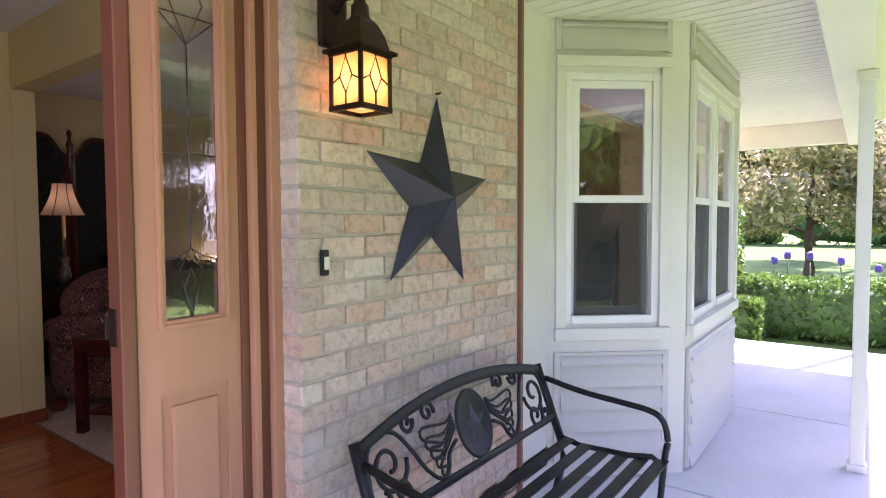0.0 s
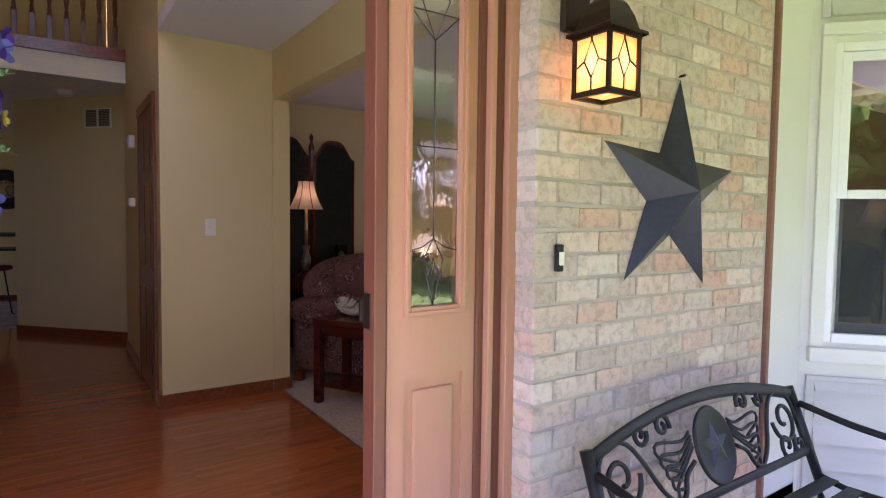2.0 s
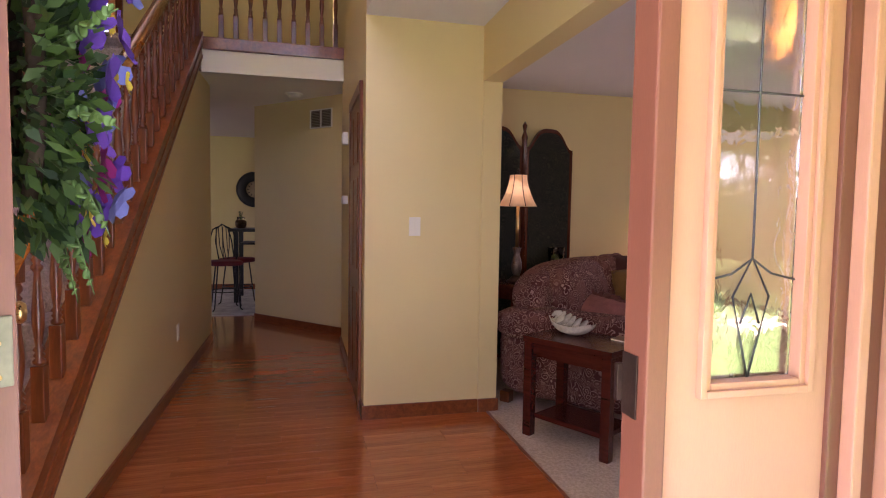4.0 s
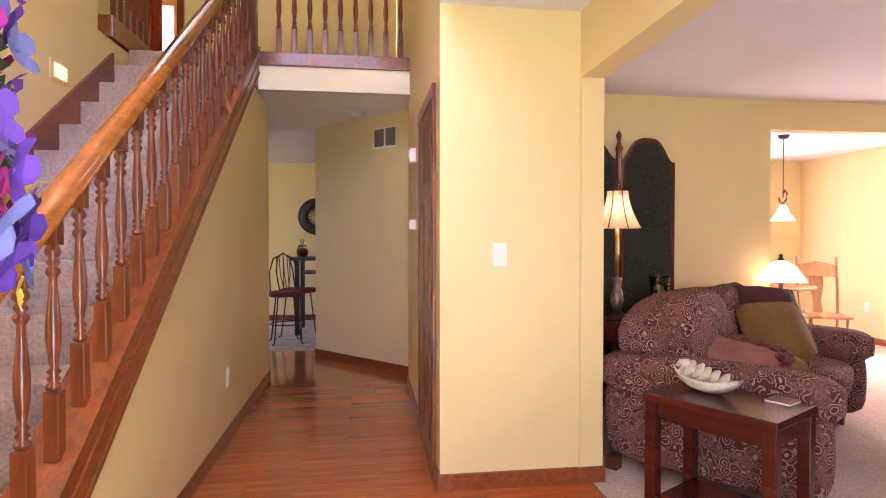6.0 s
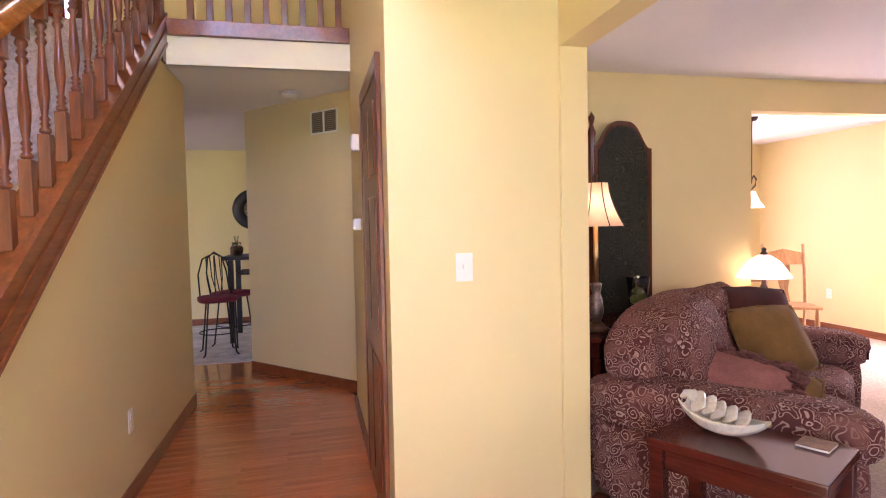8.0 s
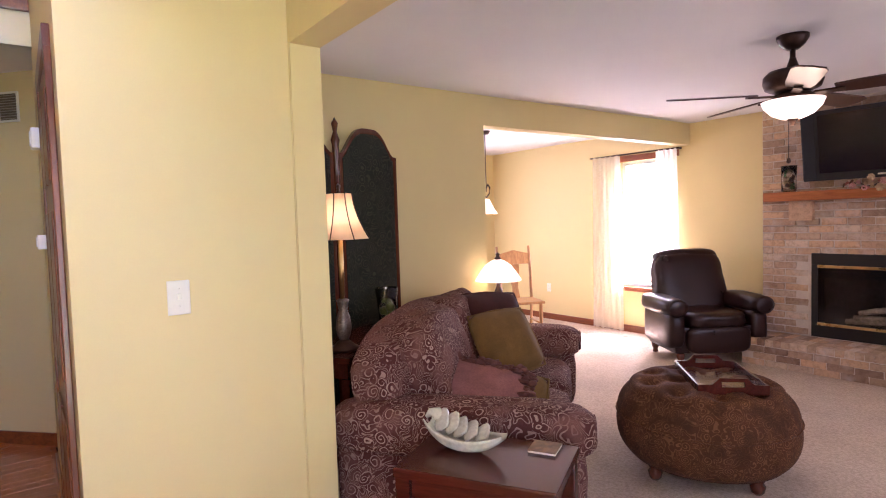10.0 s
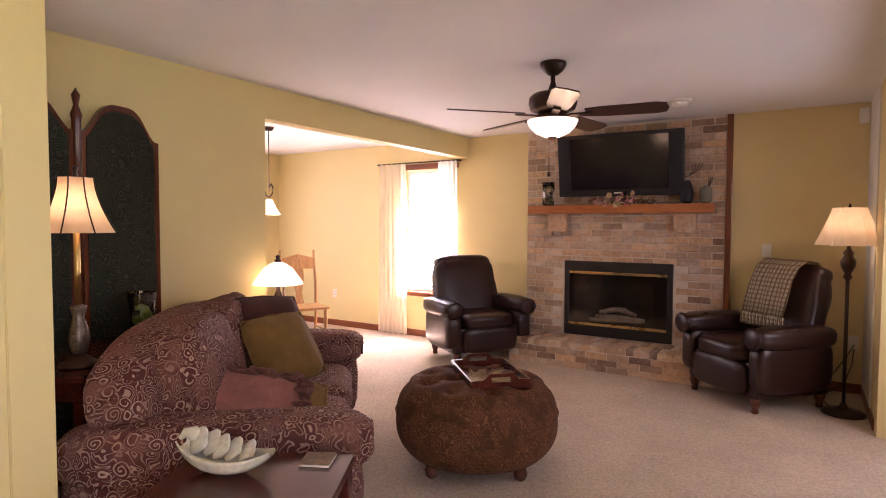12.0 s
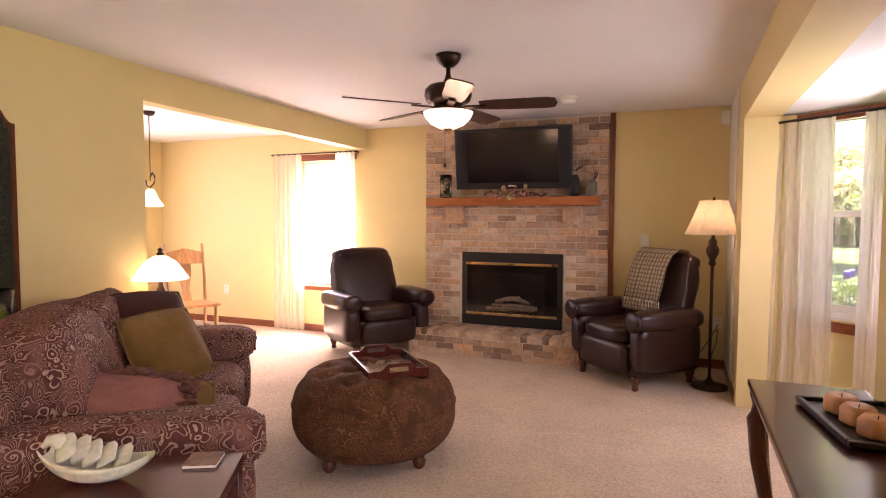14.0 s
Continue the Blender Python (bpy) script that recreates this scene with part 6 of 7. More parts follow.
fl = thing("floor_lamp", (-2.548, 5.66, 0.004), "bronze floor lamp with a lit cream shade", "floor lamp")
part("foot", bm_lathe([(0.14, 0), (0.142, 0.014), (0.12, 0.026), (0.06, 0.034), (0.03, 0.05), (0.016, 0.08), (0, 0.08)], 32), BRONZE, fl)
part("pole", bm_lathe([(0.012, 0.07), (0.013, 1.0)], 14), BRONZE, fl)
part("urn", bm_lathe([(0.013, 0.98), (0.03, 1.0), (0.02, 1.03), (0.045, 1.08), (0.05, 1.12), (0.03, 1.16), (0.035, 1.18), (0.014, 1.21), (0.012, 1.27)], 22), BRONZE, fl)
part("shade", moved(bell_shade(0.212, 0.105, 0, 0.27, 6, 1.15), Matrix.Translation((0, 0, 1.235))), SHADE_DIM, fl, "lit cream fabric shade")
part("finial", bm_lathe([(0.004, 1.50), (0.012, 1.515), (0.006, 1.53), (0, 1.54)], 10), BRONZE, fl)
bulb("floor_lamp_light", (-2.548, 5.66, 1.37), 0.085, (1.0, 0.80, 0.50))
t = thing("power_cord", (-2.47, 6.25, 0.006), "dark power cords by the wall outlet", "cord")
part("cord", bm_tube([(0.01, 0.065, 0.40), (-0.03, 0.03, 0.32), (-0.12, -0.05, 0.18), (-0.22, -0.1, 0.1), (-0.2, -0.3, 0.005), (-0.12, -0.6, 0.004)], 0.004, 6), BLACK, t)
part("cord", bm_tube([(0.01, 0.065, 0.37), (0.0, 0.02, 0.25), (-0.05, -0.04, 0.1), (-0.15, -0.1, 0.03), (-0.35, -0.12, 0.005)], 0.004, 6), BLACK, t)

al = thing("alarm_sensor", (-2.44, FAR_Y - 0.002, 2.26), "small white motion sensor high in the corner", "sensor")
part("housing", bm_box(-0.035, 0.035, -0.05, 0, -0.06, 0.06, bevel=0.012), WHITE, al)
part("lens", bm_box(-0.022, 0.022, -0.054, -0.048, -0.04, 0.01, bevel=0.004), PLATE, al)

# ---- ottoman and tray ----
ot = thing("ottoman", (-4.395, 3.47, 0.004), "round tufted brown paisley ottoman on turned feet", "ottoman")


def tufted(r, z0, z1):
    b = bmesh.new()
    seg, prof = 72, []
    for k in range(15):
        a = -0.5 + k / 14
        prof.append((r * (1 - 0.16 * abs(2 * a) ** 2.6), z0 + (z1 - z0 - 0.05) * (a + 0.5)))
    for k in range(1, 13):
        f = k / 12
        prof.append((r * 0.84 * math.cos(f * math.pi / 2) ** 0.75, z1 - 0.05 + 0.055 * math.sin(min(1, f * 1.6) * math.pi / 2)))
    rings = []
    for j, (q, z) in enumerate(prof):
        ring = []
        for i in range(seg):
            a = 2 * math.pi * i / seg
            x, y = q * math.cos(a), q * math.sin(a)
            zz, s = z, 1.0
            if j > 12:
                dip = 0.0
                for n, rr in ((9, 0.62), (5, 0.30), (1, 0.0)):
                    for c in range(n):
                        ca = 2 * math.pi * c / n + 0.3 * n
                        d2 = (x - r * rr * math.cos(ca)) ** 2 + (y - r * rr * math.sin(ca)) ** 2
                        dip += math.exp(-d2 / 0.0022)
                zz -= 0.055 * dip
                s = 1 + 0.012 * math.cos(a * 9) * (1 if j < 18 else 0)
            else:
                s = 1 + 0.016 * math.cos(a * 9) * (j / 12) ** 2
                if j == 8:
                    s *= 0.985
            ring.append(b.verts.new((x * s, y * s, zz)))
        rings.append(ring)
    for a, c in zip(rings, rings[1:]):
        for i in range(seg):
            f = b.faces.new((a[i], a[(i + 1) % seg], c[(i + 1) % seg], c[i]))
            f.smooth = True
    b.faces.new(rings[0][::-1])
    return b


part("upholstery", tufted(0.468, 0.09, 0.50), OTTO, ot)
part("welt", bm_tube([(0.463 * math.cos(2 * math.pi * k / 48), 0.463 * math.sin(2 * math.pi * k / 48), 0.315) for k in range(49)], 0.008, 6), OTTO, ot)
for n, rr in ((9, 0.62), (5, 0.30)):
    for c in range(n):
        ca = 2 * math.pi * c / n + 0.3 * n
        part("button", moved(bm_cushion(0.03, 0.03, 0.014, 0.9, 3), Matrix.Translation((0.475 * rr * math.cos(ca), 0.475 * rr * math.sin(ca), 0.457))), OTTO, ot)
for k in range(4):
    a = radians(45 + 90 * k - 61)
    part("foot", moved(bm_lathe([(0.02, 0), (0.032, 0.015), (0.038, 0.045), (0.026, 0.06), (0.036, 0.075), (0.03, 0.10)], 16), Matrix.Translation((0.34 * math.cos(a), 0.34 * math.sin(a), 0))), MAHOG, ot)
tr = thing("serving_tray", (-4.345, 3.525, 0.490), "cherry wood serving tray with cut-out handles", "tray", "", -46)
part("base", bm_box(-0.25, 0.25, -0.17, 0.17, 0, 0.012, bevel=0.003), CHERRY, tr)
for s in (-1, 1):
    part("long_side", bm_box(-0.25, 0.25, s * 0.165 - 0.006, s * 0.165 + 0.006, 0.010, 0.05, bevel=0.003), CHERRY, tr)
    o = [(-0.17, 0.01), (0.17, 0.01), (0.17, 0.05), (0.10, 0.055), (0.07, 0.085), (-0.07, 0.085), (-0.10, 0.055), (-0.17, 0.05)]
    b = bmesh.new()
    for q in ([(-0.17, 0.01), (0.17, 0.01), (0.17, 0.04), (-0.17, 0.04)], [(-0.17, 0.04), (-0.055, 0.04), (-0.055, 0.066), (-0.085, 0.066), (-0.10, 0.053), (-0.17, 0.05)], [(0.055, 0.04), (0.17, 0.04), (0.17, 0.05), (0.10, 0.053), (0.085, 0.066), (0.055, 0.066)], [(-0.085, 0.066), (0.085, 0.066), (0.065, 0.086), (-0.065, 0.086)]):
        bm_prism(q, s * 0.245 - 0.006, s * 0.245 + 0.006, axis=0, bm=b)
    part("handle_side", b, CHERRY, tr)

# ---- sofa in the corner ----
SO = (-5.185, 2.578, 0.004)
sofa = thing("loveseat", SO, "burgundy paisley loveseat with rolled arms and loose cushions", "sofa", "", -48.1)
M = Matrix.Translation
LW, DP = 0.90, 0.45
part("base", bm_box(-LW + 0.02, LW - 0.02, -DP, DP - 0.06, 0.07, 0.32, bevel=0.02), SOFA, sofa)
for s in (-1, 1):
    part("seat_cushion", moved(bm_cushion(0.68, 0.72, 0.19, 0.3, 8, 2 + s, 0.03), M((s * 0.335, 0.11, 0.40))), SOFA, sofa)
    part("back_cushion", moved(bm_cushion(0.72, 0.30, 0.54, 0.55, 10, 5 + s, 0.10), pose(s * 0.35, -0.22, 0.68, 16)), SOFA, sofa)
    part("arm", moved(bm_cushion(0.18, 1.06, 0.50, 0.2, 8, 7, 0.02), M((s * 0.85, -0.02, 0.32))), SOFA, sofa)
    part("arm_roll", moved(bm_cushion(0.28, 1.12, 0.22, 0.55, 10, 8 + s, 0.04), M((s * 0.86, -0.01, 0.55))), SOFA, sofa)
    part("arm_scroll", moved(bm_lathe([(0.0, 0.0), (0.062, 0.0), (0.068, 0.008), (0.058, 0.014), (0.03, 0.012), (0, 0.016)], 24), pose(s * 0.86, 0.535, 0.55, -90)), SOFA, sofa)
b = bm_cushion(1.76, 0.28, 0.58, 0.35, 12, 4, 0.03)
for v in b.verts:
    if v.co.z > 0:
        v.co.z += 0.07 * (1 - (v.co.x / 0.9) ** 2)
part("back", moved(b, pose(0, -0.37, 0.58, 8)), SOFA, sofa)
for x in (-0.86, 0.88):
    for y in (-0.50, 0.36):
        part("foot", bm_box(x - 0.035, x + 0.035, y - 0.035, y + 0.035, 0, 0.075, bevel=0.006), OAKZ, sofa)


def cushion_thing(name, size, m, material, label, seed):
    t = new(name)
    t.matrix_world = m
    tagged(t, label, "pillow")
    b = bm_cushion(size, size, 0.17, 0.55, 10, seed, 0.06)
    for v in b.verts:
        k = max(abs(v.co.x), abs(v.co.y)) / (size / 2)
        v.co.z *= max(0.08, 1 - k ** 3)
    part("cover", b, material, t)
    pts = [(size / 2 * x, size / 2 * y, 0) for x, y in ((-0.93, -0.93), (0, -0.99), (0.93, -0.93), (0.99, 0), (0.93, 0.93), (0, 0.99), (-0.93, 0.93), (-0.99, 0), (-0.93, -0.93))]
    part("piping", bm_tube(pts, 0.007, 6), material, t)
    return t


SM = pose(*SO, 0, 0, -48.1)
cushion_thing("throw_pillow", 0.41, SM @ pose(-0.15, 0.10, 0.695, -54, 0, -52) @ pose(0, 0, 0, 0, 0, 3), GOLDC, "olive gold velvet throw pillow leaning on the sofa back", 3)
cushion_thing("throw_pillow", 0.48, SM @ pose(-0.35, 0.01, 0.735, -62, 0, -46) @ pose(0, 0, 0, 0, 0, -4), PLUM, "dark plum velvet throw pillow behind a gold one", 4)
cushion_thing("throw_pillow", 0.40, SM @ pose(0.50, 0.14, 0.515, 0, 46, 0) @ pose(0, 0, 0, 0, 0, -10), GOLDC, "olive gold velvet pillow tucked by the sofa arm", 6)
# fringed pillow against the near arm
ROSE = surface("dusty_rose_suede", (0.30, 0.125, 0.10), 0.85, 0.25, 9, 160, 0.2)
FM = SM @ pose(0.585, -0.07, 0.575, 0, 46, 0) @ pose(0, 0, 0, 0, 0, -12) @ Matrix.Diagonal((0.92, 1.35, 1.0, 1.0))
fp = cushion_thing("fringed_pillow", 0.46, FM, ROSE, "dusty rose suede pillow with a dark chenille fringe", 9)
rnd = random.Random(12)
for side in range(4):
    for i in range(26):
        u = -0.48 + 0.96 * i / 25
        for _ in range(2):
            q = (pose(0, 0, 0, 0, 0, 90 * side) @ Vector((0.46 * u * 0.98, 0.224 + rnd.uniform(-0.012, 0.02), rnd.uniform(-0.018, 0.018))))
            part("fringe_tuft", moved(bm_cushion(0.024, 0.024, 0.042, 0.8, 2, i, 0.5), pose(q.x, q.y, q.z, rnd.uniform(0, 180), rnd.uniform(0, 180), 0)), THROW, fp)

# ---- end table with shell dish and booklet ----
et = thing("end_table", (-4.25, 1.774, 0.003), "dark cherry end table with square legs and a low shelf", "end table", "", 30)
part("tabletop", bm_box(-0.282, 0.282, -0.195, 0.195, 0.545, 0.58, bevel=0.006), CHERRY, et)
part("apron", bm_box(-0.25, 0.25, -0.165, 0.165, 0.465, 0.545), CHERRY, et)
for x in (-0.25, 0.25):
    for y in (-0.163, 0.163):
        part("leg", bm_box(x - 0.026, x + 0.026, y - 0.026, y + 0.026, 0, 0.545, bevel=0.004), CHERRY, et)
o = [(-0.225, -0.14), (0.225, -0.14), (0.225, 0.14), (-0.225, 0.14)]
part("low_shelf", bm_prism(o, 0.10, 0.125), CHERRY, et)
sh = thing("shell_dish", (-4.355, 1.745, 0.581), "pearly cream shell-shaped ceramic dish on the end table", "dish", "", 16)


def shell_boat():
    """A long open dish that tapers to both ends, with a thin rim."""
    b = bmesh.new()
    n, seg, rings = 18, 16, []
    for skin in (0, 1):
        for i in range(n + 1):
            f = i / n
            wide = 0.070 * max(0.06, math.sin(math.pi * min(1.0, 0.07 + 0.89 * f)) ** 0.6)
            deep = 0.062 * max(0.10, math.sin(math.pi * min(1.0, 0.10 + 0.84 * f)) ** 0.7)
            x, lift = -0.165 + 0.34 * f, 0.030 * abs(2 * f - 1) ** 2.5
            line = []
            for k in range(seg + 1):
                a = math.pi * k / seg
                q = 1 - 0.11 * skin
                wave = 1 + 0.05 * math.cos(9 * a) * (1 - skin)
                line.append(b.verts.new((x, -wide * q * wave * math.cos(a), 0.064 + lift - deep * q * math.sin(a) ** 0.8)))
            rings.append(line)
    for skin in (0, 1):
        for i in range(n):
            a, c = rings[skin * (n + 1) + i], rings[skin * (n + 1) + i + 1]
            for k in range(seg):
                f = b.faces.new((a[k], a[k + 1], c[k + 1], c[k]))
                f.smooth = True
    for k in (0, seg):
        for i in range(n):
            b.faces.new((rings[i][k], rings[i + 1][k], rings[n + 2 + i][k], rings[n + 1 + i][k]))
    bmesh.ops.recalc_face_normals(b, faces=b.faces[:])
    return b


part("bowl", shell_boat(), CERAMIC, sh)
for k in range(5):
    b = bm_cushion(0.105 - 0.006 * k, 0.064, 0.013, 0.6, 8, k, 0.10)
    for v in b.verts:
        v.co.z -= 5.0 * v.co.y * v.co.y + 2.0 * v.co.x * v.co.x
        v.co.y *= 1.0 - 4.5 * abs(min(0.0, v.co.x + 0.01))
    part("petal", moved(b, pose(-0.118 + 0.045 * k, 0.022 + 0.006 * math.sin(k * 2.0), 0.090 - 0.005 * k, 34, 24, -52 - 3 * k)), CERAMIC, sh)
part("curled_end", bm_tube([(-0.12, 0.035, 0.075), (-0.155, 0.045, 0.098), (-0.180, 0.035, 0.098), (-0.190, 0.018, 0.082)], [0.026, 0.024, 0.017, 0.006], 10), CERAMIC, sh)
bk = thing("booklet", (-4.163, 1.968, 0.584), "small picture booklet lying on the end table", "booklet", "", 28)
part("pages", bm_box(-0.05, 0.05, -0.05, 0.05, 0, 0.008, bevel=0.001), PLATE, bk)
part("cover", bm_box(-0.051, 0.051, -0.051, 0.051, 0.008, 0.0105), surface("brown_photo_cover", (0.22, 0.12, 0.06), 0.4, 0.5, 18, 60), bk)

# ---- table behind the sofa, lamp, vase, folding screen ----
st = thing("sofa_table", (-5.665, 2.05, 0.003), "dark cherry table behind the sofa", "sofa table", "", -53.1)
part("tabletop", bm_box(-0.49, 0.49, -0.16, 0.15, 0.725, 0.755, bevel=0.005), CHERRY, st)
part("apron", bm_box(-0.45, 0.45, -0.13, 0.12, 0.64, 0.725), CHERRY, st)
for x in (-0.44, 0.44):
    for y in (-0.12, 0.11):
        part("leg", bm_box(x - 0.022, x + 0.022, y - 0.022, y + 0.022, 0, 0.64, bevel=0.003), CHERRY, st)
tl = thing("buffet_lamp", (-5.45, 1.825, 0.759), "tall buffet lamp with a lit panelled bell shade", "table lamp")
part("base", bm_lathe([(0.075, 0), (0.078, 0.012), (0.055, 0.025), (0.04, 0.04), (0.022, 0.055)], 24), BRONZE, tl)
part("stem_urn", bm_lathe([(0.022, 0.05), (0.035, 0.08), (0.042, 0.12), (0.035, 0.17), (0.022, 0.21), (0.03, 0.25), (0.034, 0.262), (0.016, 0.27)], 20), surface("mottled_pewter", (0.22, 0.16, 0.12), 0.35, 0.5, 40, 120, 0.4, 0.6), tl)
part("column", bm_lathe([(0.013, 0.265), (0.013, 0.62)], 16), BRASS, tl)
part("shade", moved(bell_shade(0.155, 0.07, 0, 0.235, 8, 1.7), M((0, 0, 0.58))), SHADE_CLOTH, tl, "lit amber fabric shade")
for k in range(8):
    a = 2 * math.pi * k / 8
    part("rib", bm_tube([((0.0715 + 0.085 * (1 - f / 6) ** 1.7) * math.cos(a), (0.0715 + 0.085 * (1 - f / 6) ** 1.7) * math.sin(a), 0.58 + 0.235 * f / 6) for f in range(7)], 0.003, 5), BRONZE, tl)
part("finial", bm_lathe([(0.004, 0.81), (0.012, 0.825), (0.007, 0.84), (0.013, 0.855), (0, 0.87)], 12), BRONZE, tl)
bulb("buffet_lamp_light", (-5.45, 1.825, 1.44), 0.075, (1.0, 0.78, 0.48))
vs = thing("glass_vase", (-5.90, 2.36, 0.759), "clear flared glass vase filled with green apples", "vase")
part("vessel", bm_lathe([(0.045, 0), (0.055, 0.008), (0.058, 0.10), (0.075, 0.24), (0.071, 0.24), (0.054, 0.10), (0.05, 0.012), (0, 0.012)], 28), CLEAR, vs)
for k in range(7):
    part("apple", moved(bm_cushion(0.052, 0.052, 0.048, 0.95, 5, k, 0.05), M((0.024 * math.cos(k * 2.2), 0.024 * math.sin(k * 2.2), 0.042 + 0.023 * k))), surface("green_apple_skin", (0.22, 0.30, 0.06), 0.35, 0.25, 12), vs)

PANEL = paisley("embossed_green_leather", (0.012, 0.016, 0.010), (0.045, 0.048, 0.028), (0.02, 0.024, 0.015), 12, 0.45)
scr = thing("folding_screen", (-6.0, 2.1, 0.004), "arched dark wood folding screen with embossed green panels", "folding screen")


def screen_leaf(x0, y0, x1, y1, h, arch):
    d = math.hypot(x1 - x0, y1 - y0)
    m = pose(x0 + 6.0, y0 - 2.1, 0, 0, 0, math.degrees(math.atan2(y1 - y0, x1 - x0)))
    n = 28

    def outline(inset):
        pts = [(inset, 0.03 + inset), (d - inset, 0.03 + inset)]
        for k in range(n + 1):
            f = k / n
            u = d - inset - (d - 2 * inset) * f
            w = u / d
            rise = max(0.0, min(1.0, (math.sin(math.pi * w) - 0.12) / 0.88)) if 0.0 < w < 1 else 0.0
            top = h + arch * rise * rise * (3 - 2 * rise)
            pts.append((u, top - inset))
        return pts
    part("leaf_frame", moved(bm_prism(outline(0.0), -0.015, 0.015, axis=1), m), MAHOG, scr)
    part("leaf_panel", moved(bm_prism(outline(0.035), -0.019, 0.019, axis=1), m), PANEL, scr)


screen_leaf(-5.97, 2.08, -6.085, 2.57, 1.85, 0.17)
screen_leaf(-6.06, 1.62, -5.975, 2.07, 1.85, 0.17)
part("centre_post", moved(bm_lathe([(0.022, 0), (0.022, 1.9), (0.028, 1.93), (0.012, 1.98), (0.022, 2.03), (0, 2.07)], 12), M((0.03, -0.025, 0))), MAHOG, scr)

# lamp by the far end of the sofa
lt = thing("lamp_stand", (-5.985, 3.42, 0.004), "small dark lamp stand at the sofa end", "side table", "", -53.1)
part("tabletop", bm_box(-0.12, 0.12, -0.12, 0.12, 0.70, 0.725, bevel=0.004), CHERRY, lt)
for x in (-0.09, 0.09):
    for y in (-0.09, 0.09):
        part("leg", bm_box(x - 0.014, x + 0.014, y - 0.014, y + 0.014, 0, 0.70, bevel=0.002), CHERRY, lt)
dl = thing("glass_shade_lamp", (-5.985, 3.40, 0.732), "dark lamp with a lit milk glass dome shade", "table lamp")
part("base", bm_lathe([(0.06, 0), (0.062, 0.012), (0.03, 0.03), (0.018, 0.05), (0.03, 0.09), (0.032, 0.13), (0.016, 0.17), (0.012, 0.30)], 20), BRONZE, dl)
part("shade", bm_lathe([(0.175, 0.215), (0.172, 0.225), (0.14, 0.275), (0.10, 0.33), (0.05, 0.365), (0.02, 0.375), (0.02, 0.37), (0.1, 0.322), (0.17, 0.216)], 28), MILK, dl, "glowing milk glass shade")
part("finial", bm_lathe([(0.02, 0.37), (0.026, 0.385), (0.012, 0.40), (0.018, 0.415), (0, 0.43)], 12), BRONZE, dl)
bulb("dome_lamp_light", (-5.985, 3.40, 0.93), 0.10, (1.0, 0.68, 0.32))

# ---- dining corner ----
win = tagged(new("window_dining"), "bright dining window with a wooden sill behind sheer curtains", "window", "", "structure")
win.matrix_world = pose(-7.02, FAR_Y + 0.12, 0)
for b in ((0, 0.04, -0.06, 0.02, 0.55, 2.04), (0.68, 0.72, -0.06, 0.02, 0.55, 2.04), (0.04, 0.68, -0.06, 0.02, 2.0, 2.04), (0.04, 0.68, -0.06, 0.02, 0.55, 0.59), (0.04, 0.68, -0.04, 0.01, 1.27, 1.31)):
    part("window_frame", bm_box(*b, bevel=0.003), VINYL, win)
part("window_sill", bm_box(-0.06, 0.78, -0.16, -0.062, 0.50, 0.55, bevel=0.005), OAK, win)
part("head_casing", bm_box(-0.06, 0.78, -0.14, -0.122, 2.04, 2.11, bevel=0.004), OAK, win)
p = part("pane", bm_box(0.04, 0.68, -0.022, -0.018, 0.59, 2.0), GLASS, win)
p.visible_shadow = False


def curtain(at, turn, wide, z0, z1, folds, seed, label, flare=0.1):
    t = thing("sheer_curtain", (at[0], at[1], 0.0), label, "curtain", "sheer curtains", turn)
    part("cloth", pleated(wide, z0, z1, folds, 0.016, seed, flare), SHEER, t)
    return t


curtain((-7.17, FAR_Y - 0.07), 0, 0.40, 0.02, 2.12, 5, 1, "white sheer curtain at the dining window")
curtain((-6.36, FAR_Y - 0.07), 0, 0.26, 0.02, 2.12, 4, 2, "white sheer curtain at the dining window")
rd = thing("curtain_rod", (-6.78, FAR_Y - 0.07, 2.12), "thin curtain rod over the dining window", "curtain rod")
part("rod", bm_tube([(-0.62, 0, 0), (0.58, 0, 0)], 0.008, 8), BRONZE, rd)
for x in (-0.6, 0.56):
    part("bracket", bm_box(x - 0.008, x + 0.008, 0, 0.069, -0.01, 0.01), BRONZE, rd)

# bay curtains hang along the far angled wall
fa = math.degrees(math.atan2(0.45, -0.60))
base = Vector((-1.40, 4.95))
dirv = Vector((-0.60, 0.45)).normalized()
inn = Vector((-0.45, -0.60)).normalized()
for u, wd, sd, fd in ((0.60, 0.38, 7, 4), (0.13, 0.22, 8, 3)):
    q = base + dirv * u + inn * 0.26
    curtain((q.x, q.y), fa, wd, 0.02, 2.02, fd, sd, "pale sheer curtain at the bay window", 0.12)
q = base + dirv * 0.42 + inn * 0.26
rd = thing("curtain_rod", (q.x, q.y, 2.03), "dark curtain rod across the bay window", "curtain rod", "", fa)
part("rod", bm_tube([(-0.40, 0, 0), (0.44, 0, 0)], 0.009, 8), BRONZE, rd)
for x in (-0.36, 0.40):
    part("bracket", bm_box(x - 0.008, x + 0.008, -0.075, 0.0, -0.01, 0.01), BRONZE, rd)
for z, hh, nm in ((2.005, 0.07, "head_casing"), (0.62, 0.07, "window_stool")):
    b = bm_box(0.12, 0.75, 0.177, 0.20, z, z + hh, bevel=0.004)
    structure("bay_" + nm, moved(b, pose(-1.40, 4.95, 0, 0, 0, fa)), OAK, "red oak window casing")

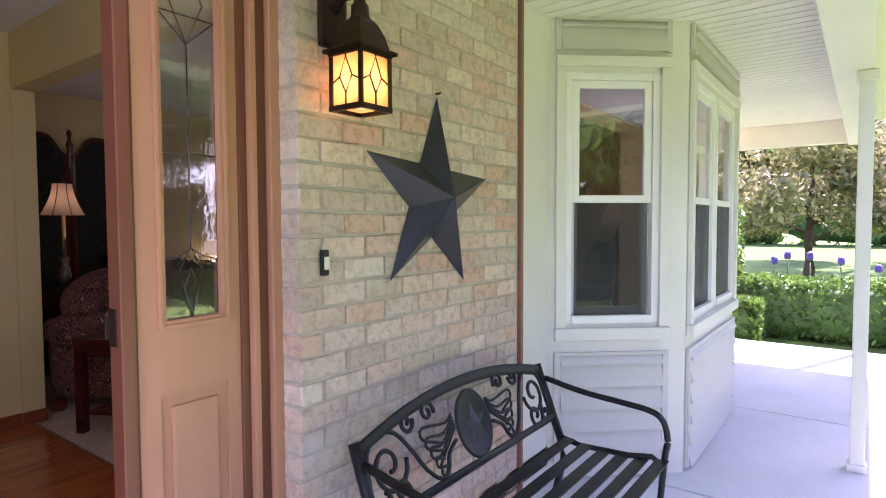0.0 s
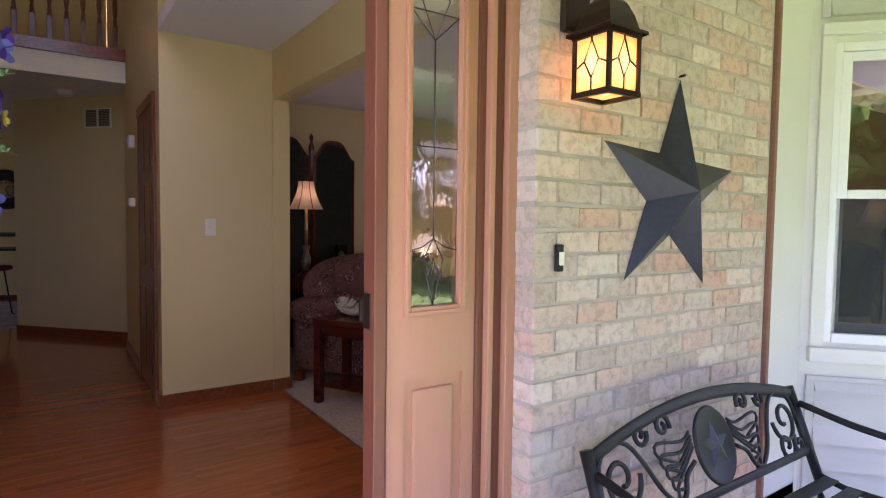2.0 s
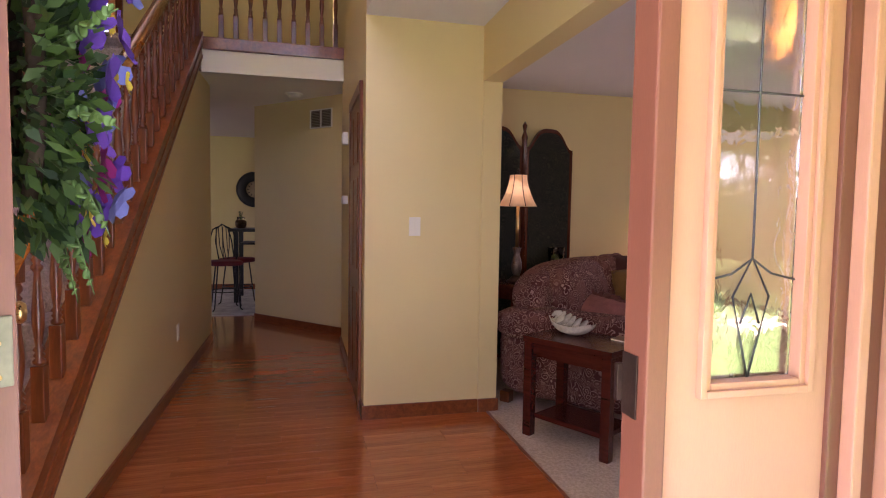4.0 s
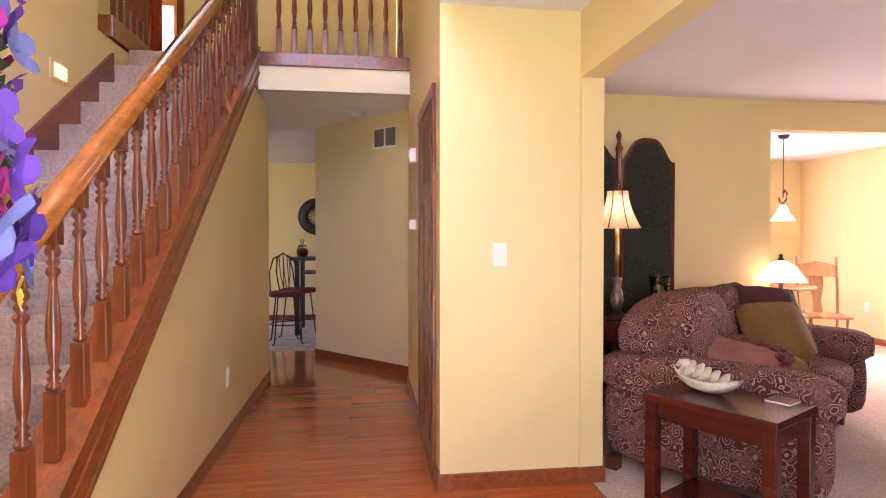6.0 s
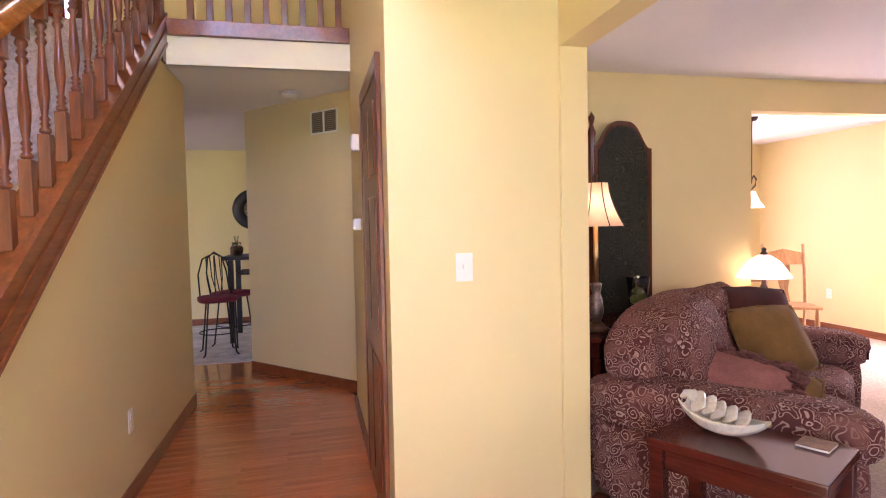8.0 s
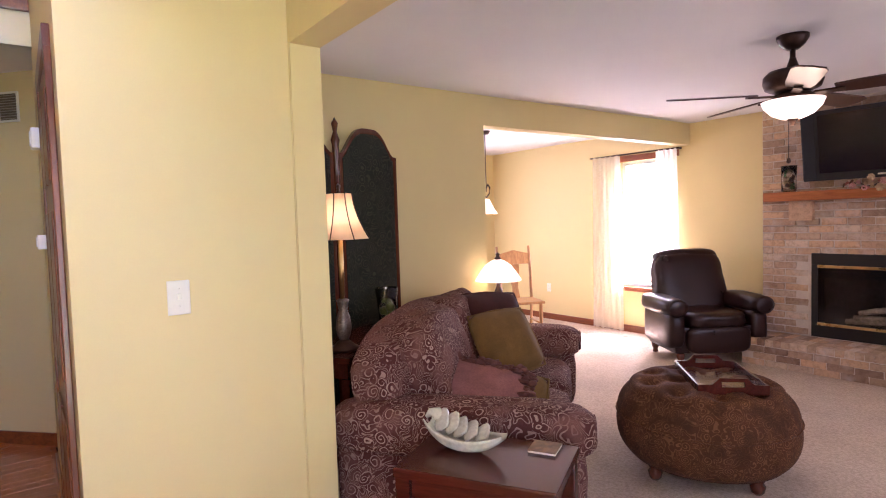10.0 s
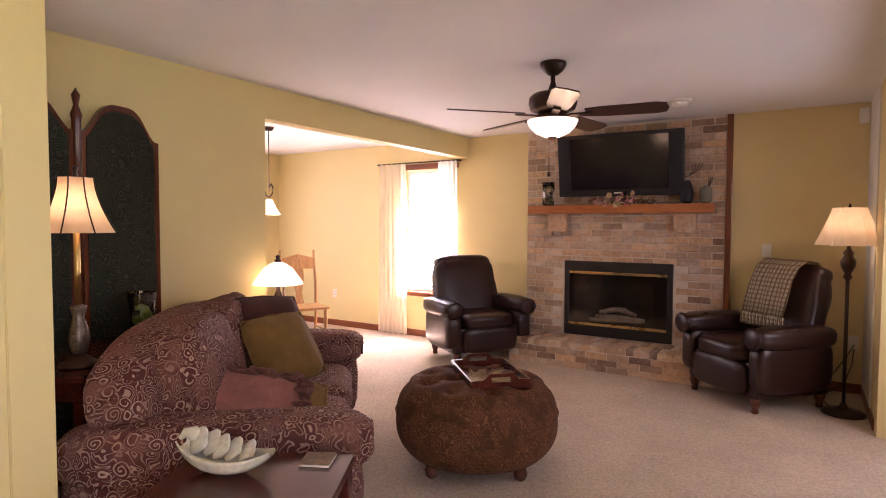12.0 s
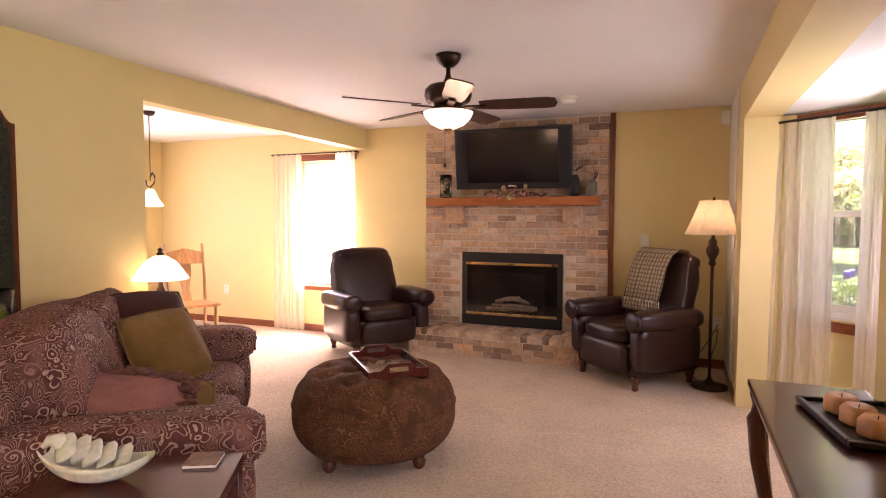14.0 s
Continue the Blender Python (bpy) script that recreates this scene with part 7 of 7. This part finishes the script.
dc = thing("dining_chair", (-7.50, 5.12, 0.004), "honey oak pressed-back dining chair", "dining chair", "", 65)
part("seat", bm_box(-0.21, 0.21, -0.20, 0.21, 0.43, 0.46, bevel=0.01), LIGHTOAK, dc)
for s in (-1, 1):
    part("front_leg", moved(bm_lathe([(0.014, 0), (0.022, 0.12), (0.016, 0.2), (0.024, 0.3), (0.018, 0.43)], 12), M((s * 0.17, -0.16, 0))), LIGHTOAK, dc)
    part("back_post", bm_tube([(s * 0.18, 0.22, 0), (s * 0.18, 0.17, 0.44), (s * 0.19, 0.22, 0.75), (s * 0.20, 0.30, 1.07)], [0.018, 0.02, 0.018, 0.016], 8), LIGHTOAK, dc)
    part("side_stretcher", bm_tube([(s * 0.17, -0.16, 0.2), (s * 0.18, 0.2, 0.2)], 0.011, 8), LIGHTOAK, dc)
part("splat", moved(bm_prism([(-0.05, 0.46), (0.05, 0.46), (0.035, 0.6), (0.07, 0.78), (0.07, 0.88), (-0.07, 0.88), (-0.07, 0.78), (-0.035, 0.6)], -0.008, 0.008, axis=1), pose(0, 0.10, 0, -13)), LIGHTOAK, dc)
part("crest_rail", moved(bm_prism([(-0.20, 0.86), (0.20, 0.86), (0.205, 0.98), (0.12, 1.0), (0, 1.03), (-0.12, 1.0), (-0.205, 0.98)], -0.011, 0.011, axis=1), pose(0, 0.06, 0.02, -13)), LIGHTOAK, dc)
dt = thing("dining_table", (-8.05, 4.75, 0.004), "honey oak dining table", "dining table")
part("tabletop", moved(bm_lathe([(0.0, 0.715), (0.56, 0.715), (0.58, 0.73), (0.57, 0.75), (0, 0.75)], 40), Matrix.Identity(4)), LIGHTOAK, dt)
part("pedestal", bm_lathe([(0.06, 0.05), (0.09, 0.15), (0.06, 0.3), (0.09, 0.5), (0.07, 0.714)], 20), LIGHTOAK, dt)
for k in range(4):
    a = radians(45 + 90 * k)
    part("foot", bm_tube([(0.05 * math.cos(a), 0.05 * math.sin(a), 0.2), (0.25 * math.cos(a), 0.25 * math.sin(a), 0.1), (0.38 * math.cos(a), 0.38 * math.sin(a), 0.025)], [0.04, 0.035, 0.025], 8), LIGHTOAK, dt)
pn = thing("pendant_light", (-7.50, 4.62, CEIL_Z), "bronze chandelier arm with a lit milk glass bell", "pendant light")
part("ceiling_rose", bm_lathe([(0, -0.04), (0.04, -0.035), (0.06, 0.0)], 20), BRONZE, pn)
part("chain", bm_lathe([(0.005, -0.66), (0.005, -0.03)], 8), BRONZE, pn)
part("scroll_arm", bm_tube([(0, 0, -0.62), (0.03, 0.0, -0.58), (0.06, 0, -0.62), (0.05, 0, -0.68), (0.0, 0, -0.72), (-0.05, 0, -0.70), (-0.06, 0, -0.65)], 0.008, 8), BRONZE, pn)
part("shade", bm_lathe([(0.115, -0.90), (0.112, -0.89), (0.07, -0.83), (0.045, -0.77), (0.03, -0.74), (0.026, -0.74), (0.06, -0.83), (0.11, -0.90)], 24), MILK, pn, "glowing milk glass bell")

# ---- console table by the front wall ----
ct = thing("console_table", (-2.345, 2.30, 0.004), "dark cherry console table with curved cabriole legs", "console table")
part("tabletop", bm_box(-0.19, 0.185, -0.78, 0.76, 0.722, 0.748, bevel=0.007), CHERRY, ct)
part("apron", bm_box(-0.15, 0.15, -0.73, 0.71, 0.64, 0.722), CHERRY, ct)
for s in (-1, 1):
    for e in (-1, 1):
        part("leg", bm_tube([(s * 0.15, e * 0.72, 0.70), (s * 0.155, e * 0.74, 0.60), (s * 0.145, e * 0.72, 0.45), (s * 0.125, e * 0.67, 0.30), (s * 0.12, e * 0.66, 0.15), (s * 0.14, e * 0.69, 0.05), (s * 0.15, e * 0.71, 0.0)], [0.036, 0.038, 0.033, 0.024, 0.019, 0.02, 0.026], 10), MAHOG, ct)
pl = thing("candle_tray", (-2.262, 2.61, 0.754), "shallow dark square tray holding three candles", "tray", "", 8)
part("dish", bm_box(-0.12, 0.12, -0.20, 0.20, 0, 0.010, bevel=0.004), BLACK, pl)
for s in (-1, 1):
    part("rim", bm_box(-0.13, 0.13, s * 0.2 - 0.008, s * 0.2 + 0.008, 0.006, 0.024, bevel=0.004), BLACK, pl)
    part("rim", bm_box(s * 0.125 - 0.008, s * 0.125 + 0.008, -0.192, 0.192, 0.006, 0.024, bevel=0.004), BLACK, pl)
for k in range(3):
    cd = thing("candle", (-2.315 + 0.02 * k, 2.69 - 0.10 * k, 0.765), "salmon pink flower-shaped candle on a dark tray", "candle", "candles on the tray")
    b = bm_lathe([(0.038, 0), (0.045, 0.008), (0.044, 0.045), (0.036, 0.056), (0.012, 0.050), (0, 0.048)], 24)
    for v in b.verts:
        a = math.atan2(v.co.y, v.co.x)
        v.co.x *= 1 + 0.06 * math.cos(6 * a)
        v.co.y *= 1 + 0.06 * math.cos(6 * a)
    part("wax", b, WAX, cd)
    part("wick", bm_tube([(0, 0, 0.046), (0.002, 0, 0.06)], 0.0015, 5), BLACK, cd)

# ---- pieces of walls and floors ----
brick_courses()
floor_planks()
fireplace_bricks()
